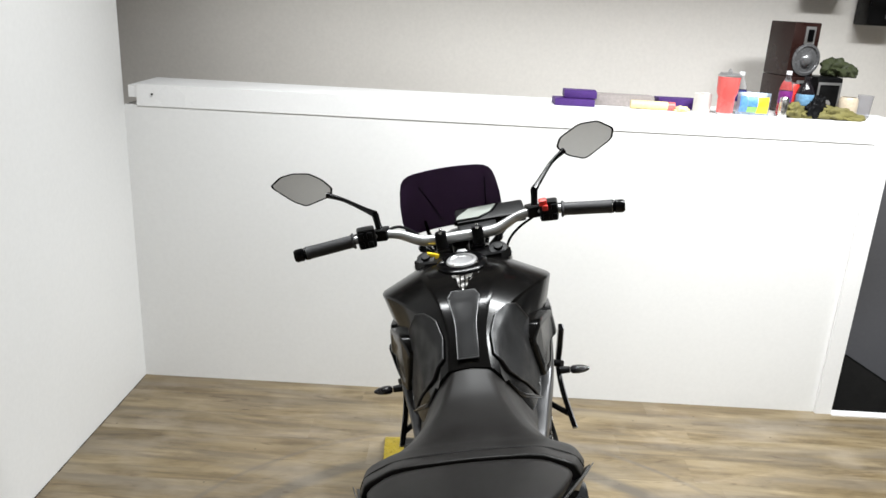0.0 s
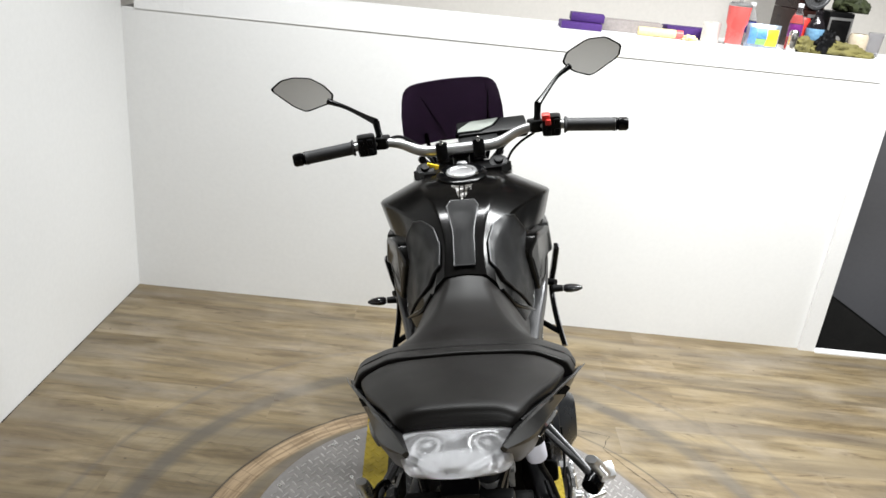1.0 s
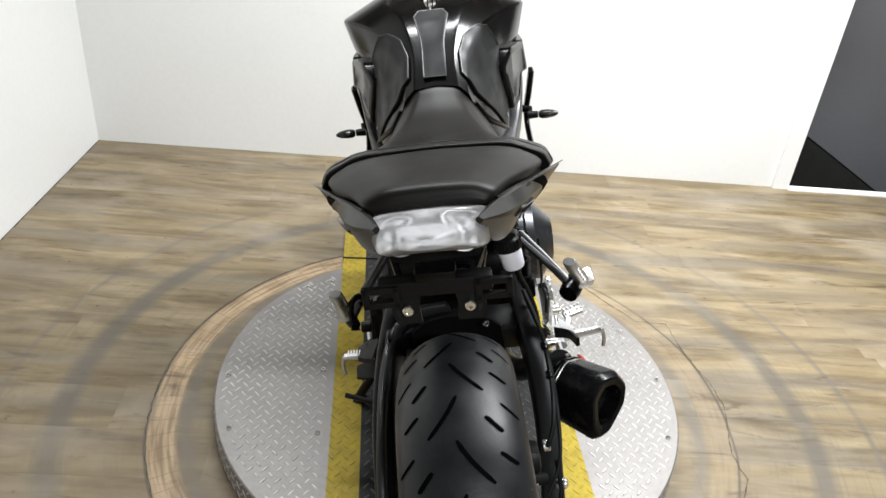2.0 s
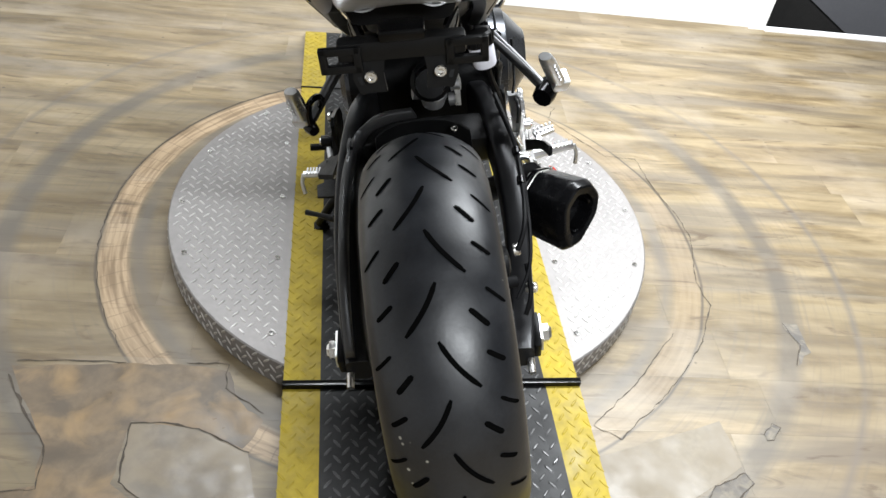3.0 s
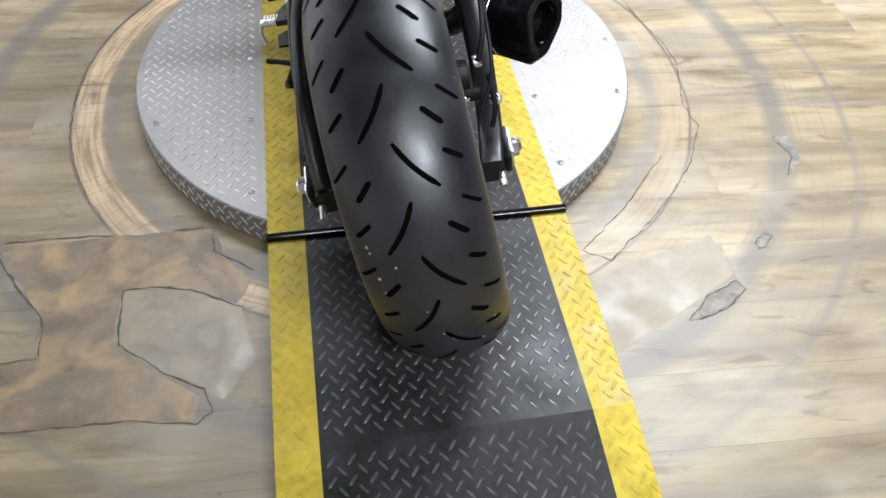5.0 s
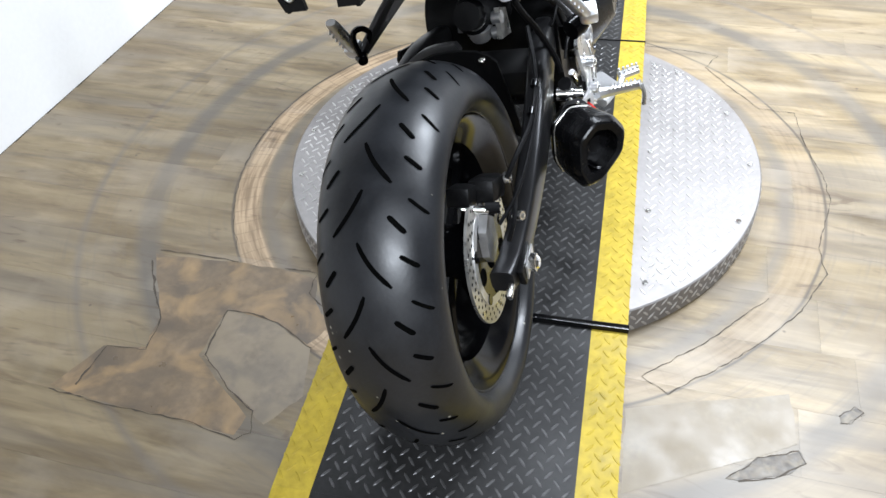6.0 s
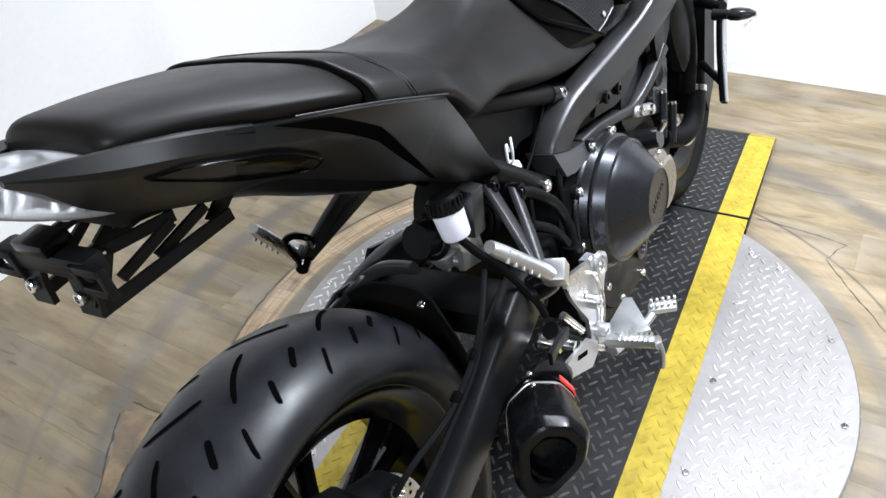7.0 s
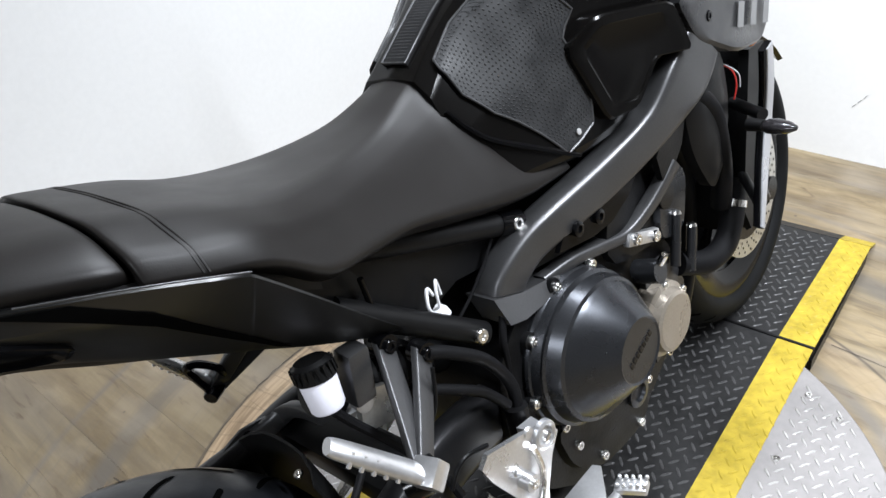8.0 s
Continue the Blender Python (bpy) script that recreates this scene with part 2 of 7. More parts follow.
    col = mixc(0.33, col, mixc(fibre.outputs["Fac"], (0.5, 0.5, 0.5), (1.35, 1.33, 1.3)), "MULTIPLY")
    tone = n.new("ShaderNodeCombineColor")
    tv = mapr(info.outputs["Random"], 0, 1, 0.97, 1.03)
    for i in range(3):
        l.new(tv, tone.inputs[i])
    col = mixc(1.0, col, tone.outputs[0], "MULTIPLY")
    # long grey and yellow drifts
    for sx_, sy_, lo_, hi_, amount, tint in ((1.1, 9.0, 0.46, 0.62, 0.62, (0.138, 0.117, 0.090)), (1.4, 12.0, 0.50, 0.64, 0.55, (0.250, 0.196, 0.110)), (1.6, 18.0, 0.55, 0.68, 0.65, (0.078, 0.060, 0.040)), (0.9, 5.0, 0.50, 0.70, 0.5, (0.100, 0.076, 0.044))):
        ms = n.new("ShaderNodeMapping")
        ms.inputs["Scale"].default_value = (sx_, sy_, 1.0)
        ms.inputs["Location"].default_value = (sx_ * 7, sy_ * 3, 0)
        l.new(turn.outputs[0], ms.inputs["Vector"])
        drift = n.new("ShaderNodeTexNoise")
        drift.inputs["Scale"].default_value, drift.inputs["Detail"].default_value, drift.inputs["Distortion"].default_value = 1.0, 5, 0.4
        l.new(ms.outputs[0], drift.inputs["Vector"])
        col = mixc(mapr(drift.outputs["Fac"], lo_, hi_, 0.0, amount), col, tint)
    # round marks about the turntable's centre
    sep = n.new("ShaderNodeSeparateXYZ")
    l.new(geo.outputs["Position"], sep.inputs[0])
    px, py = sep.outputs[0], math_node("SUBTRACT", sep.outputs[1], 0.58)
    wob = n.new("ShaderNodeTexNoise")
    wob.inputs["Scale"].default_value, wob.inputs["Detail"].default_value = 3.0, 5
    l.new(geo.outputs["Position"], wob.inputs["Vector"])
    r = math_node("SQRT", math_node("ADD", math_node("MULTIPLY", px, px), math_node("MULTIPLY", py, py)))
    rw = math_node("ADD", r, math_node("MULTIPLY", math_node("SUBTRACT", wob.outputs["Fac"], 0.5), 0.018))

    def ring(lo, hi, soft):
        up, down = mapr(rw, lo - soft, lo + soft, 0, 1), mapr(rw, hi - soft, hi + soft, 1, 0)
        return math_node("MULTIPLY", up, down)

    left = mapr(px, -0.15, 0.15, 1.0, 0.2)
    patchy = mapr(wob.outputs["Fac"], 0.35, 0.6, 0.35, 1.0)
    swirl = n.new("ShaderNodeCombineXYZ")
    l.new(math_node("MULTIPLY", rw, 95.0), swirl.inputs[0])
    l.new(math_node("MULTIPLY", math_node("ARCTAN2", py, px), 5.0), swirl.inputs[1])
    scrape = n.new("ShaderNodeTexNoise")
    scrape.inputs["Scale"].default_value, scrape.inputs["Detail"].default_value = 1.0, 4
    l.new(swirl.outputs[0], scrape.inputs["Vector"])
    # brown stain beside the turntable; the floor's weaker sheen there is put into it
    gx, gy = math_node("ADD", px, 0.72), math_node("ADD", py, 0.42)
    gd = math_node("SQRT", math_node("ADD", math_node("MULTIPLY", gx, gx), math_node("MULTIPLY", math_node("MULTIPLY", gy, gy), 0.7)))
    gd = math_node("ADD", gd, math_node("MULTIPLY", math_node("SUBTRACT", drift.outputs["Fac"], 0.5), 0.9))
    col = mixc(mapr(gd, 0.15, 0.75, 0.36, 0.0), col, (0.085, 0.061, 0.033))
    # faint round scrapes over a wide band
    col = mixc(math_node("MULTIPLY", ring(0.62, 1.25, 0.05), mapr(scrape.outputs["Fac"], 0.52, 0.75, 0.0, 0.45)), col, (0.10, 0.082, 0.060))
    bare = mixc(mapr(scrape.outputs["Fac"], 0.36, 0.62, 0, 1), (0.17, 0.11, 0.055), (0.36, 0.255, 0.145))
    spoke = math_node("FRACT", math_node("ADD", math_node("MULTIPLY", math_node("ARCTAN2", py, px), 17.0), math_node("MULTIPLY", wob.outputs["Fac"], 2.5)))
    bare = mixc(mapr(spoke, 0.02, 0.10, 0.40, 0.0), bare, (0.085, 0.055, 0.028))
    col = mixc(math_node("MULTIPLY", ring(0.705, 0.772, 0.006), left), col, bare)
    col = mixc(math_node("MULTIPLY", ring(0.664, 0.698, 0.012), math_node("MULTIPLY", patchy, 0.9)), col, (0.105, 0.090, 0.072))
    col = mixc(math_node("MULTIPLY", ring(0.774, 0.780, 0.0025), 0.85), col, (0.045, 0.035, 0.026))
    col = mixc(math_node("MULTIPLY", ring(0.965, 1.022, 0.014), mapr(wob.outputs["Fac"], 0.3, 0.6, 0.55, 0.85)), col, (0.078, 0.068, 0.056))
    col = mixc(math_node("MULTIPLY", ring(1.16, 1.175, 0.008), math_node("MULTIPLY", patchy, 0.8)), col, (0.095, 0.082, 0.07))
    # scuffs and dark specks
    sc = n.new("ShaderNodeTexNoise")
    sc.inputs["Scale"].default_value, sc.inputs["Detail"].default_value = 1.6, 8
    l.new(geo.outputs["Position"], sc.inputs["Vector"])
    col = mixc(mapr(sc.outputs["Fac"], 0.5, 0.75, 0, 0.45), col, (0.13, 0.095, 0.06))
    ks = n.new("ShaderNodeMapping")
    ks.inputs["Scale"].default_value = (5.0, 24.0, 1.0)
    l.new(off.outputs[0], ks.inputs["Vector"])
    knot = n.new("ShaderNodeTexNoise")
    knot.inputs["Scale"].default_value, knot.inputs["Detail"].default_value, knot.inputs["Distortion"].default_value = 1.0, 5, 1.6
    l.new(ks.outputs[0], knot.inputs["Vector"])
    col = mixc(mapr(knot.outputs["Fac"], 0.60, 0.72, 0.0, 0.6), col, (0.055, 0.032, 0.016))
    pale = n.new("ShaderNodeTexNoise")
    pale.inputs["Scale"].default_value, pale.inputs["Detail"].default_value = 4.0, 8
    l.new(off.outputs[0], pale.inputs["Vector"])
    col = mixc(mapr(pale.outputs["Fac"], 0.52, 0.74, 0.0, 0.4), col, (0.28, 0.24, 0.185))
    vor = n.new("ShaderNodeTexVoronoi")
    vor.inputs["Scale"].default_value = 9.0
    l.new(geo.outputs["Position"], vor.inputs["Vector"])
    col = mixc(mapr(vor.outputs["Distance"], 0.02, 0.05, 0.8, 0.0), col, (0.05, 0.035, 0.025))
    calm = n.new("ShaderNodeHueSaturation")
    calm.inputs["Saturation"].default_value = 0.93
    l.new(col, calm.inputs["Color"])
    l.new(calm.outputs[0], p.inputs["Base Color"])
    p.inputs["Specular IOR Level"].default_value = 0.42
    l.new(mapr(sc.outputs["Fac"], 0.3, 0.7, 0.36, 0.52), p.inputs["Roughness"])
    b = n.new("ShaderNodeBump")
    b.inputs["Strength"].default_value, b.inputs["Distance"].default_value = 0.25, 0.001
    l.new(fibre.outputs["Fac"], b.inputs["Height"])
    l.new(b.outputs["Normal"], p.inputs["Normal"])
    return m


FLOOR = floor_material()


def blotch(name, a, b, c, scale, rough, fine=60.0):
    """Three colours that run into one another in patches, with a fine grain over them."""
    m = mat(name, a, rough, var=0.3, scale=scale * 3, fine=fine, bump=0.3)
    n, l = m.node_tree.nodes, m.node_tree.links
    p = n["Principled BSDF"]
    base = p.inputs["Base Color"].links[0].from_socket
    co = n.new("ShaderNodeTexCoord")
    last = base
    for i, (colour, lo, hi) in enumerate(((b, 0.42, 0.60), (c, 0.48, 0.68))):
        tex, mr, mix = n.new("ShaderNodeTexNoise"), n.new("ShaderNodeMapRange"), n.new("ShaderNodeMix")
        tex.inputs["Scale"].default_value, tex.inputs["Detail"].default_value, tex.inputs["Distortion"].default_value = scale * (1 + 0.7 * i), 7, 0.6
        shift = n.new("ShaderNodeVectorMath")
        shift.inputs[1].default_value = (3.1 * i, 7.7 * i, 0)
        l.new(co.outputs["Object"], shift.inputs[0])
        l.new(shift.outputs[0], tex.inputs["Vector"])
        mr.inputs["From Min"].default_value, mr.inputs["From Max"].default_value = lo, hi
        l.new(tex.outputs["Fac"], mr.inputs["Value"])
        mix.data_type = "RGBA"
        l.new(mr.outputs["Result"], mix.inputs[0])
        l.new(last, mix.inputs[6])
        mix.inputs[7].default_value = (*colour, 1)
        last = mix.outputs[2]
    l.new(last, p.inputs["Base Color"])
    return m


PATCHFLOOR = blotch("bare_floor_patch", (0.140, 0.112, 0.079), (0.168, 0.134, 0.090), (0.112, 0.093, 0.070), 6, 0.42)
CRACK = mat("dirt_filled_crack", (0.05, 0.04, 0.03), 0.9, var=0.4, scale=40)

# ---- mesh tools ----
V = Vector


def finish(bm, angle=38):
    bmesh.ops.recalc_face_normals(bm, faces=bm.faces)
    me = bpy.data.meshes.new("mesh")
    bm.to_mesh(me)
    bm.free()
    me.polygons.foreach_set("use_smooth", [True] * len(me.polygons))
    me.set_sharp_from_angle(angle=radians(angle))
    return me


def part(name, bm, material, parent=None, label="", bev=0.0, angle=38, seg=2):
    """Links a bmesh as one mesh object under a thing or a part."""
    if bev:
        sharp = [e for e in bm.edges if len(e.link_faces) == 2 and e.calc_face_angle(0) > radians(28)]
        bmesh.ops.bevel(bm, geom=sharp, offset=bev, segments=seg, profile=0.6, affect="EDGES", clamp_overlap=True)
    me = finish(bm, angle)
    me.name = name
    me.materials.append(material)
    ob = new(name, me)
    if parent is not None:
        ob.parent = parent
    if label:
        ob["label"] = label
    return ob


def empty(name, m, label, category, group="", kind=""):
    ob = new(name)
    ob.empty_display_size = 0.05
    ob.matrix_basis = m
    return tagged(ob, label, category, group, kind)


def box(bm, size, centre, turn=(0, 0, 0)):
    m = pose(*centre, *turn) @ Matrix.Diagonal((*size, 1))
    bmesh.ops.create_cube(bm, size=1.0, matrix=m)
    return bm


def frame_of(axis):
    a = V(axis).normalized()
    u = a.orthogonal().normalized()
    if abs(a.z) < 0.95:
        u = V((0, 0, 1)).cross(a).normalized()
    return a, u, a.cross(u)


def lathe(bm, profile, origin, axis, n=32, squash=1.0):
    """Turns (radius, height) pairs about an axis."""
    a, u, w = frame_of(axis)
    o = V(origin)
    rings = []
    for r, h in profile:
        if r < 1e-6:
            rings.append([bm.verts.new(o + a * h)])
        else:
            rings.append([bm.verts.new(o + a * h + (u * math.cos(t) + w * math.sin(t) * squash) * r) for t in (2 * math.pi * i / n for i in range(n))])
    for p, q in zip(rings, rings[1:]):
        if len(p) == 1 and len(q) == 1:
            continue
        for i in range(n):
            j = (i + 1) % n
            if len(p) == 1:
                bm.faces.new((p[0], q[i], q[j]))
            elif len(q) == 1:
                bm.faces.new((p[i], p[j], q[0]))
            else:
                bm.faces.new((p[i], p[j], q[j], q[i]))
    return bm


def rod(bm, p, q, r, r2=None, n=14):
    p, q = V(p), V(q)
    h = (q - p).length
    r2 = r if r2 is None else r2
    return lathe(bm, [(0, 0), (r, 0), (r2, h), (0, h)], p, q - p, n)


def spline(pts, k=6):
    """Points of a smooth line through those given."""
    pts = [V(p) for p in pts]
    out = []
    for i in range(len(pts) - 1):
        p0, p1, p2, p3 = pts[max(i - 1, 0)], pts[i], pts[i + 1], pts[min(i + 2, len(pts) - 1)]
        for s in range(k):
            t = s / k
            out.append(0.5 * ((2 * p1) + (p2 - p0) * t + (2 * p0 - 5 * p1 + 4 * p2 - p3) * t * t + (3 * p1 - p0 - 3 * p2 + p3) * t ** 3))
    return out + [pts[-1]]


def tube(bm, pts, r, n=12, k=6, flat=1.0):
    """A round bar along a smooth line; r may be a list, one for each point given."""
    line = spline(pts, k) if k > 1 else [V(p) for p in pts]
    if isinstance(r, (list, tuple)):
        rs = [v.x for v in spline([(q, 0, 0) for q in r], k)] if k > 1 else list(r)
    else:
        rs = [r] * len(line)
    up = None
    rings = []
    for i, c in enumerate(line):
        d_ = (line[min(i + 1, len(line) - 1)] - line[max(i - 1, 0)]).normalized()
        if up is None:
            up = frame_of(d_)[1]
        up = (up - d_ * up.dot(d_)).normalized()
        side = d_.cross(up)
        rings.append([bm.verts.new(c + (up * math.cos(t) + side * math.sin(t) * flat) * rs[i]) for t in (2 * math.pi * j / n for j in range(n))])
    for p, q in zip(rings, rings[1:]):
        for j in range(n):
            bm.faces.new((p[j], p[(j + 1) % n], q[(j + 1) % n], q[j]))
    bm.faces.new(rings[0])
    bm.faces.new(rings[-1])
    return bm


def prism(bm, pts, depth):
    """A flat outline pushed along the vector depth."""
    d_ = V(depth)
    lo = [bm.verts.new(V(p)) for p in pts]
    hi = [bm.verts.new(V(p) + d_) for p in pts]
    bm.faces.new(lo)
    bm.faces.new(hi)
    for i in range(len(pts)):
        j = (i + 1) % len(pts)
        bm.faces.new((lo[i], lo[j], hi[j], hi[i]))
    return bm


def skin(bm, rings, closed=True, ends=True):
    """Faces between loops of points that have the same count."""
    vs = [[bm.verts.new(V(p)) for p in ring] for ring in rings]
    m = len(vs[0])
    for a, b in zip(vs, vs[1:]):
        for j in range(m if closed else m - 1):
            k = (j + 1) % m
            bm.faces.new((a[j], a[k], b[k], b[j]))
    if ends and closed:
        bm.faces.new(vs[0])
        bm.faces.new(vs[-1])
    return bm


def chaikin(pts, rounds=2, q=0.22, closed=False):
    for _ in range(rounds):
        out = [] if closed else [pts[0]]
        m = len(pts)
        for i in range(m if closed else m - 1):
            a, b = pts[i], pts[(i + 1) % m]
            out += [a.lerp(b, q), a.lerp(b, 1 - q)]
        if not closed:
            out.append(pts[-1])
        pts = out
    return pts


def body(bm, stations, k=5, rounds=2, q=0.22, side=0):
    """A hull along y: stations of (y, half outline as x, z pairs from the top middle to the bottom middle), mirrored in x = 0;
    side: 1 or -1 for a closed outline on one side alone."""
    m = len(stations[0][1])
    cols = [spline([(x, y, z) for y, x, z in ((s[0], *s[1][i]) for s in stations)], k) for i in range(m)]
    rings = []
    for i in range(len(cols[0])):
        row = [c[i] for c in cols]
        if side:
            loop = chaikin([V((p.x * side, p.y, p.z)) for p in row], rounds, q, closed=True)
        else:
            loop = chaikin(row + [V((-p.x, p.y, p.z)) for p in row[-2:0:-1]], rounds, q, closed=True)
        rings.append(loop)
    return skin(bm, rings)


def bolt_bm(p, axis, r=0.006, h=0.005, n=12):
    """A socket-head screw."""
    return lathe(bmesh.new(), [(0, 0), (r, 0), (r, h * 0.8), (r * 0.85, h), (r * 0.5, h), (r * 0.45, h * 0.5), (0, h * 0.45)], p, axis, n)


def pieces(name, verts, faces, material, parent, kind="stuff"):
    me = bpy.data.meshes.new(name)
    me.from_pydata(verts, [], faces)
    me.materials.append(material)
    ob = new(name, me)
    ob.parent = parent
    return tagged(ob, kind=kind)


# ---- the room ----
# walls stand a few degrees askew to the runway
A, B, E = V((-1.384, 2.147, 0)), V((1.63, 1.975, 0)), V((-1.98, -4.6, 0))
ALONG = (B - A).normalized()
IN = V((-ALONG.y, ALONG.x, 0))  # from the room into the wall
LEDGE = 1.19


def wall(name, p, q, z0, z1, thick, material, label, out):
    """A wall from p to q, its room face on the line, thick towards out."""
    o = V(out).normalized() * thick
    bm = prism(bmesh.new(), [(p.x, p.y, z0), (q.x, q.y, z0), (q.x + o.x, q.y + o.y, z0), (p.x + o.x, p.y + o.y, z0)], (0, 0, z1 - z0))
    return tagged(part(name, bm, material), label, "wall", kind="structure")


CEILING = 2.75
C2 = B + ALONG * 1.6
left_dir = (E - A).normalized()
left_out = V((left_dir.y, -left_dir.x, 0))
if left_out.x > 0:
    left_out = -left_out
wall("wall_front", A, B, 0, LEDGE, 0.14, WALL, "low white painted partition wall under a ledge", IN)
back_off = IN * 0.62
wall("wall_left", A, E, 0.0, CEILING, 0.12, WALL, "tall white painted side wall", left_out)
K1, K2 = A + back_off - ALONG * 2.2, A + back_off + ALONG * 4.9
wall("wall_back", K1, K2, -1.6, CEILING, 0.12, BACKWALL, "cream painted wall behind the ledge", IN)
wall("wall_recess_end", K1, A - ALONG * 2.2, -1.6, CEILING, 0.1, BACKWALL, "plain wall closing the recess", -ALONG)
wall("wall_recess_side", A + left_out * 0.12, A - ALONG * 2.2, -1.6, CEILING, 0.1, BACKWALL, "plain wall closing the recess", -IN)
wall("wall_right", K2, V((4.0, -4.6, 0)), -1.6, CEILING, 0.12, SIDEWALL, "unseen right wall, greyed to cut fill light", (1, 0, 0))
wall("wall_rear", V((4.1, -4.5, 0)), E, 0, CEILING, 0.12, REARWALL, "white painted wall", (0, -1, 0))
wall("wall_beyond_opening", C2, V((3.98, C2.y - 0.14, 0)), 0, CEILING, 0.12, WALL, "white painted wall beside the stair opening", IN)
tagged(part("ceiling", box(bmesh.new(), (7.0, 9.0, 0.1), (1.0, -0.7, CEILING + 0.052)), CEIL), "unseen ceiling, darkened to cut bounce light", "ceiling", kind="structure")

# ledge: front trim board, top board, end post
up = V((0, 0, 1))


def board(name, p, q, z0, z1, d0, d1, material, label, bev=0.003):
    a, b = p + IN * d0, q + IN * d0
    c, e = q + IN * d1, p + IN * d1
    bm = prism(bmesh.new(), [(v.x, v.y, z0) for v in (a, b, c, e)], (0, 0, z1 - z0))
    return tagged(part(name, bm, material, bev=bev), label, "trim", kind="structure")


board("trim_ledge_front", A + ALONG * 0.052, B + ALONG * 0.09, LEDGE - 0.002, LEDGE + 0.082, -0.0032, -0.0008, TRIM, "white painted board along the ledge's edge")
board("trim_ledge_top", A + ALONG * 0.02, B + ALONG * 0.085, LEDGE + 0.03, LEDGE + 0.076, 0.0, 0.30, TRIM, "white painted ledge top")
board("trim_post", B - ALONG * 0.065, B + ALONG * 0.004, 0.0, LEDGE - 0.004, -0.016, -0.0015, TRIM, "white painted corner board of the partition")
sc_a, sc_b = V((0.1527, 0, 0.2155)), V((0.1163, 0, 0.1702))
bm = bmesh.new()
for k_ in range(3):
    p, q = sc_a.lerp(sc_b, 0.36 * k_), sc_a.lerp(sc_b, 0.36 * k_ + 0.24)
    p.y, q.y = ((A + ALONG * ((v.x - A.x) / ALONG.x)).y - 0.001 for v in (p, q))
    prism(bm, [p, q, q + V((0.0012, 0, -0.0008)), p + V((0.0012, 0, -0.0008))], (0, -0.0006, 0))
tagged(part("trim_scratch", bm, GREYWALL), "dark scrape on the white partition wall", "scratch", kind="structure")
nail = A + ALONG * 0.115 - IN * 0.0065
tagged(part("trim_nail", lathe(bmesh.new(), [(0, 0.0015), (0.004, 0.0008), (0.004, -0.002), (0, -0.002)], (nail.x, nail.y, LEDGE + 0.045), -IN, 10), CASE), "dark nail head in the ledge board", "nail", kind="structure")

# stairwell beyond the opening
nose_a, nose_b = B + ALONG * 0.004, C2
board("trim_floor_nosing", nose_a, nose_b, -0.03, 0.006, -0.03, 0.012, TRIM, "pale metal nosing at the floor's edge", 0.002)
bm = bmesh.new()
for i in range(4):
    p, q = B + ALONG * 0.01 + IN * (0.02 + 0.15 * i), C2 + IN * (0.02 + 0.15 * i)
    z = -0.19 * (i + 1)
    prism(bm, [(p.x, p.y, -1.6), (q.x, q.y, -1.6), (q.x + IN.x * 0.15, q.y + IN.y * 0.15, -1.6), (p.x + IN.x * 0.15, p.y + IN.y * 0.15, -1.6)], (0, 0, z + 1.6))
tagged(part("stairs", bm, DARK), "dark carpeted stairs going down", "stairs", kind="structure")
g1, g2 = B + IN * 0.60 + ALONG * 0.50, K2 - IN * 0.02
g0 = B + IN * 0.60 - ALONG * 0.3
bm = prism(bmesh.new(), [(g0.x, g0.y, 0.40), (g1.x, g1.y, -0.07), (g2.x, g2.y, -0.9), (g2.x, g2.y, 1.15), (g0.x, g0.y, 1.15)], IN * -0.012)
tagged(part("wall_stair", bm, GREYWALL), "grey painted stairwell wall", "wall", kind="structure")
# near-black sheet over the lower part of the grey wall
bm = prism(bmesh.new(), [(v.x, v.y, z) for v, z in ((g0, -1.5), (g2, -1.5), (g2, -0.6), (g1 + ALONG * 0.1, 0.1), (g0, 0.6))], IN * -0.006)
tagged(part("stair_lower_sheet", bm, DARK), "near-black sheet on the lower stairwell wall", "trim", kind="structure")

# floor: planks laid along the front wall, each a piece of its own
ground = tagged(part("floor", prism(bmesh.new(), [(-2.2, -4.8, -0.06), (4.2, -4.8, -0.06), (4.2, C2.y - 0.1, -0.06), (B.x, B.y + 0.02, -0.06), (A.x - 0.1, A.y + 0.08, -0.06), (-2.2, 2.2, -0.06)], (0, 0, 0.054)), CRACK), "worn brown vinyl plank floor", "floor", kind="structure")
PW, PL = 0.152, 1.22
plank_me = finish(box(bmesh.new(), (PL - 0.0002, PW - 0.0003, 0.006), (0, 0, -0.003)))
plank_me.materials.append(FLOOR)
rnd = random.Random(4)
rot = Matrix.Rotation(math.atan2(ALONG.y, ALONG.x), 4, "Z")
RIGHT_END = V((4.0, -4.6, 0))
for j in range(44):
    d_ = PW * (j + 0.5) - 0.02
    lo = d_ * left_dir.dot(ALONG) / -left_dir.dot(IN) + 0.004
    rd = (RIGHT_END - K2).normalized()
    hi = (K2 - A).dot(ALONG) + (d_ + (K2 - A).dot(IN)) * rd.dot(ALONG) / -rd.dot(IN) - 0.004
    if d_ > -left_dir.dot(IN) * (E - A).length - 0.1:
        continue
    s0 = lo - rnd.uniform(0, PL * 0.85)
    while s0 < hi:
        a, b = max(s0, lo), min(s0 + PL, hi)
        s0 += PL
        if b - a < 0.02:
            continue
        c = A + ALONG * (a + b) / 2 - IN * d_
        ob = new("plank", plank_me)
        ob.matrix_basis = Matrix.Translation(c) @ rot @ Matrix.Diagonal(((b - a) / PL, 1, 1, 1))
        ob.parent = ground

